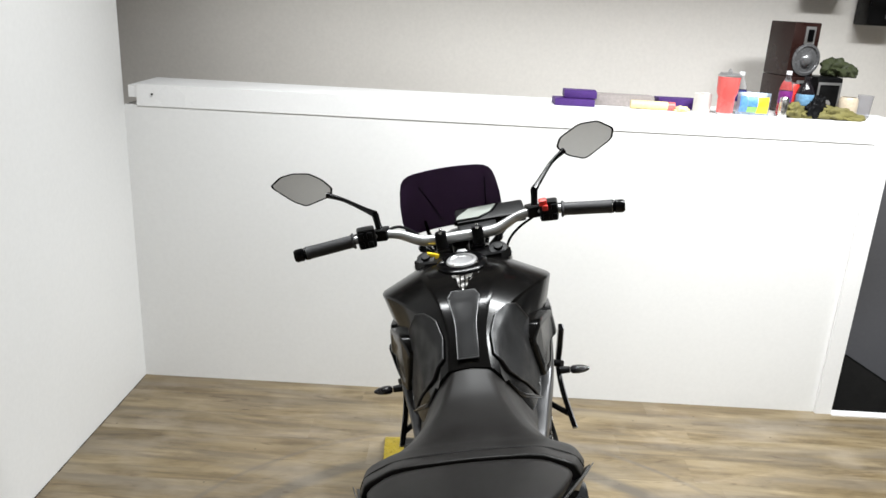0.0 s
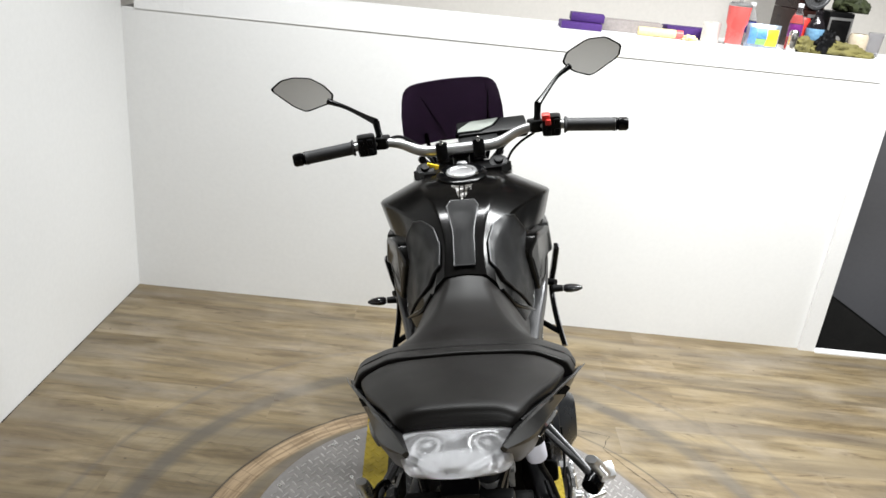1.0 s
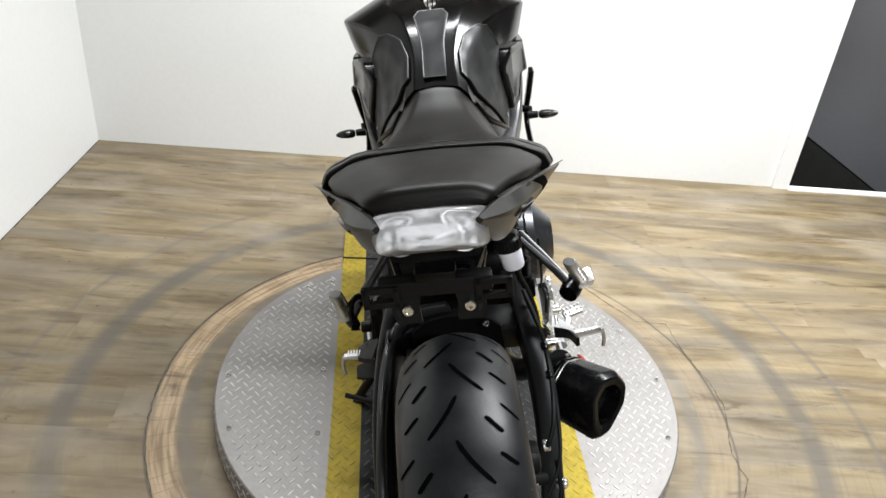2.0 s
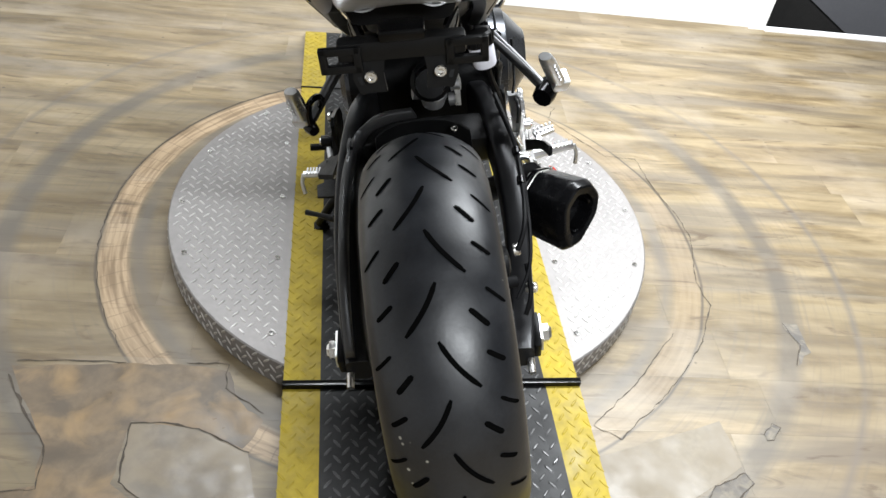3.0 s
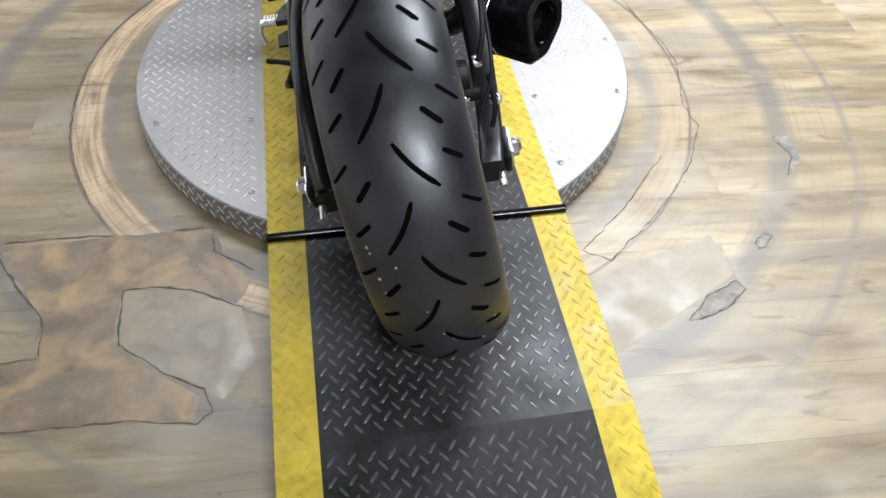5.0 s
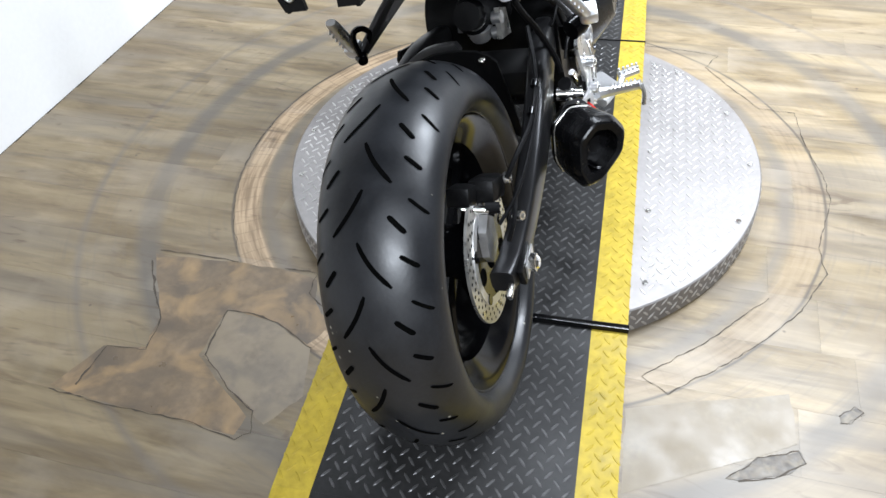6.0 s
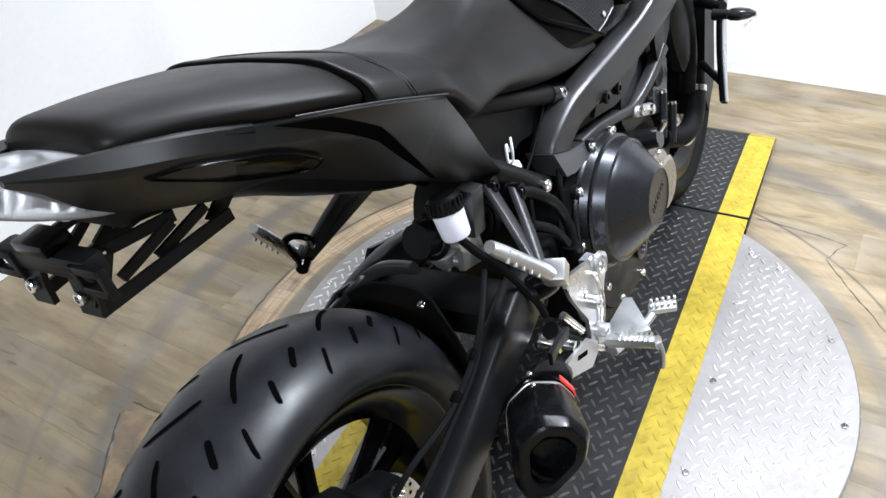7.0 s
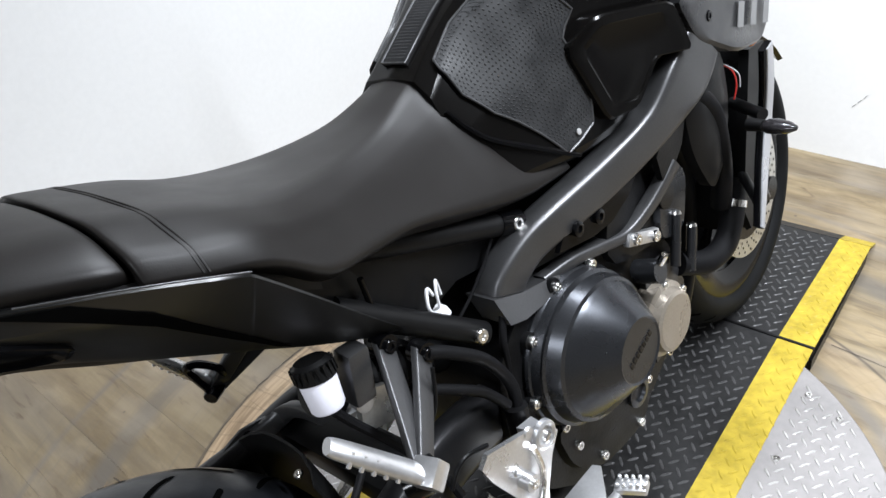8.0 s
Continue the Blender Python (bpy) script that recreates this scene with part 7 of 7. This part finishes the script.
plug = part("wiring_plug", box(bmesh.new(), (0.018, 0.024, 0.016), (0.095, 0.588, 0.600), (20, 0, 0)), WHITE, bike, "white wiring plug", bev=0.003)
part("wire", tube(bmesh.new(), [(0.095, 0.580, 0.602), (0.10, 0.572, 0.625), (0.098, 0.580, 0.645), (0.095, 0.588, 0.630)], 0.0024, 8), WHITE, plug)
part("wire", tube(bmesh.new(), [(0.095, 0.592, 0.606), (0.10, 0.590, 0.630), (0.096, 0.598, 0.646), (0.09, 0.604, 0.62)], 0.002, 8), WHITE, plug)
for y, z in ((0.60, 0.722), (0.66, 0.705), (0.70, 0.690)):
    bolt((0.095, y, z), (0.4, 0, 1), 0.006, 0.006, bike)

# exhaust
for x in (-0.075, 0.0, 0.075):
    part("header_pipe", tube(bmesh.new(), [(x, 1.12, 0.60), (x * 1.1, 1.20, 0.54), (x, 1.21, 0.38), (x * 0.8 + 0.02, 1.12, 0.22), (0.04 + x * 0.3, 0.95, 0.155), (0.07, 0.75, 0.15)], 0.019, 12), CASE, bike, "dark exhaust header pipe")
part("collector_pipe", tube(bmesh.new(), [(0.07, 0.78, 0.15), (0.09, 0.66, 0.17), (0.125, 0.56, 0.23), (0.165, 0.47, 0.32), (0.195, 0.405, 0.372)], [0.032, 0.030, 0.026, 0.026, 0.028], 16), CASE, bike, "dark exhaust link pipe")
E0, E1 = V((0.166, 0.395, 0.352)), V((0.266, 0.262, 0.390))
ea = (E1 - E0).normalized()
eu = V((0, 0, 1)).cross(ea).normalized()
ew = ea.cross(eu)
TAGS = range(3, 8)
HEX = [(0.004, 0.062), (-0.036, 0.050), (-0.054, 0.018), (-0.040, -0.020), (0.014, -0.060), (0.046, -0.060), (0.056, -0.028), (0.044, 0.036)]


def hexring(t, k, shift=(0, 0)):
    c = E0.lerp(E1, t)
    return chaikin([c + eu * (-u * k + shift[0]) + ew * (v * k + shift[1]) for u, v in HEX], 2, 0.14, True)


can = part("silencer", skin(bmesh.new(), [hexring(0.02, 0.40), hexring(0.16, 0.52), hexring(0.29, 0.84), hexring(0.36, 0.93), hexring(0.50, 0.96), hexring(0.9, 1.0), hexring(0.93, 0.97), hexring(0.99, 0.86), hexring(1.0, 0.80), hexring(0.985, 0.60), hexring(0.80, 0.56)]), CARBON, bike, "black hexagonal silencer with an open outlet", angle=28)
part("band", skin(bmesh.new(), [hexring(0.34, 0.93), hexring(0.345, 0.96), hexring(0.385, 0.97), hexring(0.39, 0.945)], ends=False), GLOSS, can)
part("band", skin(bmesh.new(), [hexring(0.42, 0.94), hexring(0.425, 0.965), hexring(0.435, 0.965), hexring(0.44, 0.94)], ends=False), STEEL, can)
part("outlet", lathe(bmesh.new(), [(0.029, -0.05), (0.029, 0.0), (0.032, 0.003), (0.034, 0.0), (0.034, -0.05)], E1 - ea * 0.012 - ew * 0.004, ea, 30), GLOSS, can)
part("outlet_core", lathe(bmesh.new(), [(0, -0.045), (0.029, -0.045), (0.029, -0.048), (0, -0.048)], E1 - ea * 0.012 - ew * 0.004, ea, 20), HOLLOWBLACK, can)
tq = [hexring(t_, k_) for t_, k_ in ((0.345, 0.985), (0.40, 0.985))]
part("tag", skin(bmesh.new(), [[tq[0][i_], tq[1][i_], tq[1][i_] + ew * 0.003 + eu * 0.002, tq[0][i_] + ew * 0.003 + eu * 0.002] for i_ in TAGS]), RED, can, "red tag")
part("hanger", beam(bmesh.new(), [(0.195, 0.47, 0.40), (0.215, 0.41, 0.44), (0.225, 0.37, 0.452)], [0.022, 0.018, 0.02], 0.006), CASE, can)
for t in (0.45, 0.62):
    c = E0.lerp(E1, t) - eu * 0.0 + ew * 0.072
    bolt(c, ew, 0.004, 0.003, can)

# radiator, indicators, hose
rad = part("radiator", box(bmesh.new(), (0.33, 0.032, 0.32), (0, 1.275, 0.50), (-19, 0, 0)), CASE, bike, "black radiator with side shrouds", bev=0.006)
part("radiator_fan", lathe(bmesh.new(), [(0.02, 0), (0.10, 0.004), (0.11, 0.02), (0.11, 0.03), (0, 0.03)], (0.0, 1.252, 0.51), (0, -0.94, -0.33), 30), PLASTIC, rad)
for s in (1, -1):
    blade = [(0.238 * s, 1.226, 0.690), (0.230 * s, 1.238, 0.630), (0.220 * s, 1.240, 0.560), (0.226 * s, 1.200, 0.490), (0.243 * s, 1.137, 0.421)]
    part("shroud", beam(bmesh.new(), blade, [0.030, 0.036, 0.034, 0.034, 0.022], 0.012, soft=12, edge=0.4), GLOSS, rad, "black radiator shroud", angle=50)
    part("shroud_face", beam(bmesh.new(), [(x + 0.0068 * s, y, z) for x, y, z in blade], [0.020, 0.027, 0.025, 0.025, 0.014], 0.004, soft=12, edge=0.4), SHROUD, rad, "pale grey outer face", angle=50)
    part("shroud_arm", rod(bmesh.new(), (0.16 * s, 1.26, 0.58), (0.232 * s, 1.212, 0.583), 0.010), PLASTIC, rad)
    part("shroud_arm", rod(bmesh.new(), (0.15 * s, 1.27, 0.46), (0.232 * s, 1.165, 0.452), 0.008), PLASTIC, rad)
    part("shroud_back", prism(bmesh.new(), [(0.165 * s, y, z) for y, z in ((1.29, 0.66), (1.345, 0.655), (1.29, 0.40), (1.235, 0.35), (1.215, 0.40))], (0.018 * s, 0, 0)), PLASTIC, rad, bev=0.003)
    a, b = V((0.222 * s, 1.182, 0.580)), V((0.297 * s, 1.170, 0.583))
    ind = part("indicator", tube(bmesh.new(), [a, a.lerp(b, 0.35)], [0.011, 0.009], 12, 1), PLASTIC, bike, "black stalk indicator with smoked lens")
    part("indicator_lens", lathe(bmesh.new(), [(0, 0), (0.010, 0.001), (0.0145, 0.008), (0.0155, 0.022), (0.012, 0.040), (0.005, 0.052), (0, 0.054)], a.lerp(b, 0.36), b - a, 18, 0.75), SMOKELENS, ind, "clear smoked lens")
    part("indicator_bulb", lathe(bmesh.new(), [(0, 0.004), (0.009, 0.006), (0.009, 0.022), (0, 0.03)], a.lerp(b, 0.36), b - a, 14), GLOSS, ind)
part("coolant_hose", tube(bmesh.new(), [(0.150, 1.04, 0.395), (0.172, 1.09, 0.372), (0.176, 1.15, 0.372), (0.168, 1.205, 0.405), (0.160, 1.235, 0.45)], 0.0205, 14), HOSE, bike, "black coolant hose")
part("hose_clamp", lathe(bmesh.new(), [(0.0212, -0.006), (0.0232, -0.006), (0.0232, 0.006), (0.0212, 0.006), (0.0212, -0.006)], (0.166, 1.212, 0.412), (-0.1, 0.55, 0.8), 20), CHROME, bike, "bright hose clamp")
part("upper_hose", tube(bmesh.new(), [(0.13, 1.06, 0.70), (0.165, 1.12, 0.66), (0.170, 1.17, 0.60), (0.165, 1.19, 0.50), (0.155, 1.19, 0.42)], 0.018, 12), HOSE, bike, "black coolant hose")
part("wire", tube(bmesh.new(), [(0.165, 1.19, 0.68), (0.180, 1.225, 0.655), (0.182, 1.238, 0.625), (0.180, 1.228, 0.60)], 0.0014, 6), RED, bike, "red wire")
part("wire", tube(bmesh.new(), [(0.160, 1.185, 0.69), (0.178, 1.215, 0.665), (0.186, 1.24, 0.64), (0.184, 1.245, 0.615)], 0.0009, 6), WHITE, bike, "white wire")

for s in (1, -1):
    pts = [(1.165, 0.745), (1.215, 0.70), (1.225, 0.60), (1.19, 0.50), (1.15, 0.47), (1.10, 0.56), (1.085, 0.65), (1.12, 0.71)]
    loop = chaikin([V(((0.168 + 0.02 * (z - 0.5)) * s, y, z)) for y, z in pts], 2, 0.2, True)
    c = sum(loop, V()) / len(loop)
    part("side_panel", skin(bmesh.new(), [[p - V((0.02 * s, 0, 0)) for p in loop], loop, [c + (p - c) * 0.85 + V((0.008 * s, 0, 0)) for p in loop], [c + (p - c) * 0.4 + V((0.012 * s, 0, 0)) for p in loop]]), PLASTIC, bike, "black plastic side panel", angle=50)

# side stand
stand = part("side_stand", tube(bmesh.new(), [(-0.135, 0.655, 0.285), (-0.17, 0.66, 0.23), (-0.245, 0.685, 0.13), (-0.285, 0.70, 0.062)], [0.016, 0.013, 0.011, 0.012], 10, 4), CASE, bike, "black side stand, put down")
part("stand_foot", box(bmesh.new(), (0.052, 0.036, 0.010), (-0.290, 0.702, 0.054), (0, -10, 10)), CASE, stand, bev=0.003)
part("stand_spring", rod(bmesh.new(), (-0.15, 0.64, 0.27), (-0.225, 0.665, 0.155), 0.006), CHROME, stand)
part("shift_lever", tube(bmesh.new(), [(-0.205, 0.56, 0.30), (-0.215, 0.63, 0.285), (-0.225, 0.69, 0.29)], 0.006, 8), SILVER, bike, "silver gear lever")
part("shift_rod", tube(bmesh.new(), [(-0.196, 0.418, 0.300), (-0.222, 0.430, 0.302), (-0.252, 0.446, 0.300)], [0.0075, 0.005, 0.006], 10, 3), CASE, bike, "black gear linkage rod")
part("lever_peg", rod(bmesh.new(), (-0.215, 0.69, 0.29), (-0.265, 0.69, 0.292), 0.008), HOSE, bike)

for s in (1, -1):
    rim = [on_tank(y, f) for y, f in ((0.716, 2.35), (0.728, 2.8), (0.750, 3.25), (0.80, 3.70), (0.858, 3.98))]
    part("tank_edge", tube(bmesh.new(), [(p.x * s + 0.003 * s, p.y - 0.004, p.z - 0.004) for p in rim], [0.003, 0.0042, 0.0045, 0.0045, 0.003], 8, 4), GLOSS, tank, "gloss black tank edge trim")

# ---- things on the ledge ----
LT = LEDGE + 0.0765


def at(x, y, turn=0):
    return pose(x, y, LT, 0, 0, turn)


def speaker(m, h, label):
    ob = empty("loudspeaker", m, label, "speaker", "loudspeakers on the ledge")
    part("cabinet", box(bmesh.new(), (0.122, 0.16, h), (0.012, 0.02, h / 2)), WOODBROWN, ob, bev=0.004)
    part("tweeter_plate", box(bmesh.new(), (0.046, 0.006, 0.07), (0.026, -0.063, h - 0.05)), SILVER, ob, "silver tweeter plate", bev=0.004)
    part("tweeter", box(bmesh.new(), (0.026, 0.004, 0.048), (0.026, -0.0675, h - 0.05)), GLOSS, ob, bev=0.003)
    part("woofer_ring", lathe(bmesh.new(), [(0.050, 0), (0.062, 0), (0.064, 0.006), (0.054, 0.009), (0.050, 0.004)], (0.026, -0.060, h - 0.145), (0, -1, 0), 32), SPEAKERCONE, ob, "grey woofer ring")
    part("woofer_cone", lathe(bmesh.new(), [(0.050, 0.003), (0.030, 0.006), (0.026, 0.016), (0.014, 0.024), (0, 0.027)], (0.026, -0.060, h - 0.145), (0, -1, 0), 32), SPEAKERCONE, ob, "shiny grey cone")
    return ob


speaker(at(1.315, 2.28, 10), 0.147, "dark red-brown wooden loudspeaker under another one")
speaker(pose(1.315, 2.28, LT + 0.1485, 0, 0, 10), 0.212, "dark red-brown wooden loudspeaker with grey woofer")

ob = empty("tumbler", at(0.985, 2.065), "coral red insulated tumbler with a clear lid", "cup")
part("shell", lathe(bmesh.new(), [(0, 0.008), (0.030, 0.008), (0.031, 0.02), (0.033, 0.07), (0.040, 0.085), (0.043, 0.148), (0, 0.148)], (0, 0, 0), (0, 0, 1), 32), CORAL, ob)
part("foot", lathe(bmesh.new(), [(0, 0), (0.029, 0), (0.030, 0.0085), (0, 0.0085)], (0, 0, 0), (0, 0, 1), 32), SILVER, ob, "steel foot")
part("rim", lathe(bmesh.new(), [(0.043, 0.147), (0.0435, 0.153), (0.040, 0.156), (0, 0.154)], (0, 0, 0), (0, 0, 1), 32), SILVER, ob, "steel rim")
part("lid", lathe(bmesh.new(), [(0.036, 0.155), (0.036, 0.162), (0.008, 0.164), (0.006, 0.176), (0, 0.177)], (0, 0, 0), (0, 0, 1), 24), CLEARPET, ob, "clear lid")


def bottle(m, r, h, body_m, cap_m, label_m, label):
    ob = empty("bottle", m, label, "bottle", "bottles on the ledge")
    part("bottle_body", lathe(bmesh.new(), [(0, 0), (r * 0.9, 0), (r, 0.006), (r * 0.96, h * 0.3), (r, h * 0.6), (r * 0.8, h * 0.72), (r * 0.4, h * 0.84), (r * 0.36, h * 0.92), (0, h * 0.92)], (0, 0, 0), (0, 0, 1), 24), body_m, ob)
    part("bottle_cap", lathe(bmesh.new(), [(0, h * 0.92), (r * 0.42, h * 0.92), (r * 0.42, h * 0.99), (r * 0.36, h), (0, h)], (0, 0, 0), (0, 0, 1), 18), cap_m, ob)
    part("bottle_label", lathe(bmesh.new(), [(r * 0.985, h * 0.28), (r * 1.012, h * 0.29), (r * 1.02, h * 0.55), (r * 1.0, h * 0.56)], (0, 0, 0), (0, 0, 1), 24), label_m, ob)
    return ob


NAVY = mat("navy_label", (0.02, 0.025, 0.16), 0.4, var=0.2, scale=40)
SKYLAB = mat("pale_blue_label", (0.15, 0.30, 0.45), 0.4, var=0.3, scale=60)
bottle(at(1.075, 2.165), 0.027, 0.16, CLEARPET, WHITE, NAVY, "clear water bottle with a navy label")
bottle(at(1.245, 2.12), 0.026, 0.175, CLEARPET, WHITE, MAGENTA, "clear bottle with a magenta label")
bottle(at(1.335, 2.14), 0.034, 0.155, COLA, COLA, SKYLAB, "dark cola bottle with a pale blue label")
ob = empty("drink_can", at(1.300, 2.190), "red drink can behind the bottles", "can")
part("can_body", lathe(bmesh.new(), [(0, 0), (0.025, 0), (0.031, 0.006), (0.031, 0.112), (0.026, 0.121), (0.0, 0.119)], (0, 0, 0), (0, 0, 1), 28), RED, ob)
part("can_lid", lathe(bmesh.new(), [(0.026, 0.1205), (0.027, 0.123), (0.024, 0.121), (0, 0.1205)], (0, 0, 0), (0, 0, 1), 28), SILVER, ob, "silver lid")
ob = empty("spray_can", at(1.215, 2.055), "slim shiny metal can", "can")
part("can_body", lathe(bmesh.new(), [(0, 0), (0.017, 0), (0.018, 0.004), (0.018, 0.072), (0.012, 0.08), (0, 0.081)], (0, 0, 0), (0, 0, 1), 24), CHROME, ob)

ob = empty("snack_bag", at(1.105, 2.085, -4), "printed foil bag in yellow, blue and green", "bag")
bm = bmesh.new()
rings = []
for i in range(9):
    z = 0.088 * i / 8
    puff = 0.018 * math.sin(math.pi * i / 8) + 0.0015
    rings.append([V((0.066 * math.cos(t), puff * math.sin(t), z)) for t in (2 * math.pi * k / 16 for k in range(16))])
part("bag_body", skin(bm, rings), mat("silver_foil", (0.25, 0.30, 0.36), 0.3, 0.4, var=0.2, scale=30), ob)
for x0, x1, z0, z1, m in ((0.012, 0.058, 0.008, 0.072, YELLOWPACK), (-0.055, -0.028, 0.012, 0.074, BLUEPACK), (-0.026, 0.012, 0.036, 0.074, BLUEPACK), (-0.026, 0.010, 0.012, 0.034, GREENPACK)):
    def yy(x, z):
        return -(0.018 * math.sin(math.pi * z / 0.088) + 0.0015) * math.sqrt(max(0.02, 1 - (x / 0.066) ** 2)) - 0.0006
    grid = [[V((x0 + (x1 - x0) * i / 5, yy(x0 + (x1 - x0) * i / 5, z0 + (z1 - z0) * j / 5), z0 + (z1 - z0) * j / 5)) for i in range(6)] for j in range(6)]
    part("print_panel", skin(bmesh.new(), grid, closed=False), m, ob)

# gloves: crumpled leather heap
def crumple(name, m, outline, hgt, seed, material, label, category):
    ob = empty(name, m, label, category)
    r_ = random.Random(seed)
    for k, (dx, dy, rx, ry, rz, ang) in enumerate(outline):
        bm = bmesh.new()
        bmesh.ops.create_icosphere(bm, subdivisions=4, radius=1.0)
        for v in bm.verts:
            nv = noise.noise(v.co * 2.1 + V((seed, k * 3, 0))) * 0.45 + noise.noise(v.co * 5 + V((k, seed, 2))) * 0.18
            v.co = V((v.co.x * rx, v.co.y * ry, v.co.z * rz)) * (1 + nv)
        bmesh.ops.transform(bm, matrix=pose(dx, dy, 0, 0, 0, ang), verts=bm.verts)
        low = min(v.co.z for v in bm.verts)
        for v in bm.verts:
            v.co.z = max(0.0005, v.co.z - low * 0.55)
        part("fold", bm, material, ob, angle=60)
    return ob


crumple("glove", at(1.265, 2.065, 10), [(0, 0, 0.045, 0.028, 0.034, 20), (0.05, -0.01, 0.04, 0.018, 0.02, -15), (-0.03, 0.02, 0.03, 0.016, 0.02, 40)], 0.04, 3, OLIVE, "crumpled olive leather work glove", "glove")
crumple("glove", at(1.425, 2.065, -6), [(0, 0, 0.07, 0.035, 0.03, 0), (0.085, -0.005, 0.045, 0.014, 0.014, 10), (0.075, 0.02, 0.045, 0.013, 0.013, 30), (0.06, -0.03, 0.04, 0.012, 0.010, -20)], 0.05, 7, OLIVE, "crumpled olive leather work glove", "glove")
crumple("dark_cloth", at(1.35, 2.075, 5), [(0, 0, 0.045, 0.03, 0.045, 30), (0.02, 0.01, 0.03, 0.025, 0.05, -20)], 0.06, 11, HOSE, "black crumpled cloth lying among gloves", "cloth")

ob = empty("appliance", at(1.43, 2.21, 4), "small black and silver appliance", "appliance")
part("housing", box(bmesh.new(), (0.11, 0.12, 0.155), (0, 0, 0.0775)), CASE, ob, bev=0.008)
part("front_frame", prism(bmesh.new(), [(-0.05, -0.064, 0.02), (-0.042, -0.064, 0.02), (-0.042, -0.064, 0.125), (0.042, -0.064, 0.125), (0.042, -0.064, 0.02), (0.05, -0.064, 0.02), (0.05, -0.064, 0.135), (-0.05, -0.064, 0.135)], (0, 0.003, 0)), SILVER, ob, "silver front frame")
part("dial", lathe(bmesh.new(), [(0, 0.008), (0.014, 0.006), (0.016, 0), (0, 0)], (0.0, -0.06, 0.05), (0, -1, 0), 20), SILVER, ob, "silver dial")
crumple("knitted_cap", pose(1.475, 2.21, LT + 0.1555, 0, 0, -10), [(0, 0, 0.058, 0.05, 0.042, 10), (0.045, -0.025, 0.03, 0.025, 0.03, -30)], 0.09, 5, GREENLEAF, "dark green cloth cap on an appliance", "cap")
ob = empty("jar", at(1.50, 2.105), "cloudy brown plastic jar without lid", "jar")
part("jar_body", lathe(bmesh.new(), [(0, 0), (0.034, 0), (0.036, 0.005), (0.036, 0.075), (0.030, 0.085), (0.027, 0.085), (0.033, 0.074), (0.033, 0.006), (0, 0.005)], (0, 0, 0), (0, 0, 1), 28), mat("cloudy_plastic", (0.50, 0.42, 0.32), 0.35, var=0.2, scale=20), ob)
ob = empty("glass", at(1.60, 2.16), "clear drinking glass at the ledge end", "glass")
part("glass_wall", lathe(bmesh.new(), [(0, 0), (0.024, 0), (0.030, 0.09), (0.028, 0.09), (0.0225, 0.006), (0, 0.006)], (0, 0, 0), (0, 0, 1), 24), CLEARPET, ob)

# purple packs, paper roll
def carton(m, size, material, label, name="carton"):
    ob = empty(name, m, label, "box", "packs on the ledge")
    part("carton_body", box(bmesh.new(), size, (0, 0, size[2] / 2)), material, ob, bev=0.003)
    part("carton_flap", box(bmesh.new(), (size[0] * 0.96, size[1] * 0.5, 0.002), (0, -size[1] * 0.2, size[2] + 0.0015), (2, 0, 0)), material, ob)
    return ob


carton(at(0.40, 2.16, -3), (0.16, 0.10, 0.026), PURPLE, "flat purple pack lying on the ledge")
carton(pose(0.425, 2.17, LT + 0.030, 0, 0, -6), (0.13, 0.09, 0.028), PURPLE, "flat purple pack on another one")
carton(at(0.615, 2.215, -4), (0.24, 0.09, 0.042), mat("grey_card", (0.28, 0.25, 0.24), 0.7, var=0.2), "long flat grey cardboard box")
carton(at(0.83, 2.20, -2), (0.16, 0.09, 0.04), PURPLE, "purple pack with pale edge")
carton(at(0.905, 2.10, 40), (0.045, 0.055, 0.075), mat("grey_white_card", (0.55, 0.53, 0.50), 0.7, var=0.1), "pale grey cardboard carton")
ob = empty("paper_roll", at(0.71, 2.115, -6), "cream paper roll with a red end", "roll")
part("roll_body", rod(bmesh.new(), (-0.085, 0, 0.017), (0.06, 0, 0.017), 0.0165, n=24), CREAM, ob)
part("roll_end", rod(bmesh.new(), (0.06, 0, 0.017), (0.088, 0, 0.017), 0.0163, n=24), CORAL, ob, "red end")
crumple("paper", at(0.825, 2.095), [(0, 0, 0.03, 0.02, 0.012, 0)], 0.02, 9, CREAM, "small piece of crumpled cream paper", "paper")

# black fittings on the wall behind the ledge
KB = A + back_off
def on_back(d_, z):
    p = KB + ALONG * d_ - IN * 0.002
    return Matrix.Translation((p.x, p.y, z)) @ rot
ob = empty("wall_bracket", on_back(3.10, 1.735), "black wall-mounted device with grey face", "bracket")
part("device_body", box(bmesh.new(), (0.16, 0.12, 0.14), (0.05, -0.062, -0.04)), CASE, ob, bev=0.01)
part("device_face", box(bmesh.new(), (0.05, 0.006, 0.06), (0.07, -0.126, -0.05)), SPEAKERCONE, ob, "grey face", bev=0.003)
ob = empty("wall_shelf", on_back(2.90, 1.75), "black slim bracket on the wall", "bracket")
part("arm", box(bmesh.new(), (0.17, 0.10, 0.024), (0.0, -0.052, -0.012)), CASE, ob, bev=0.003)
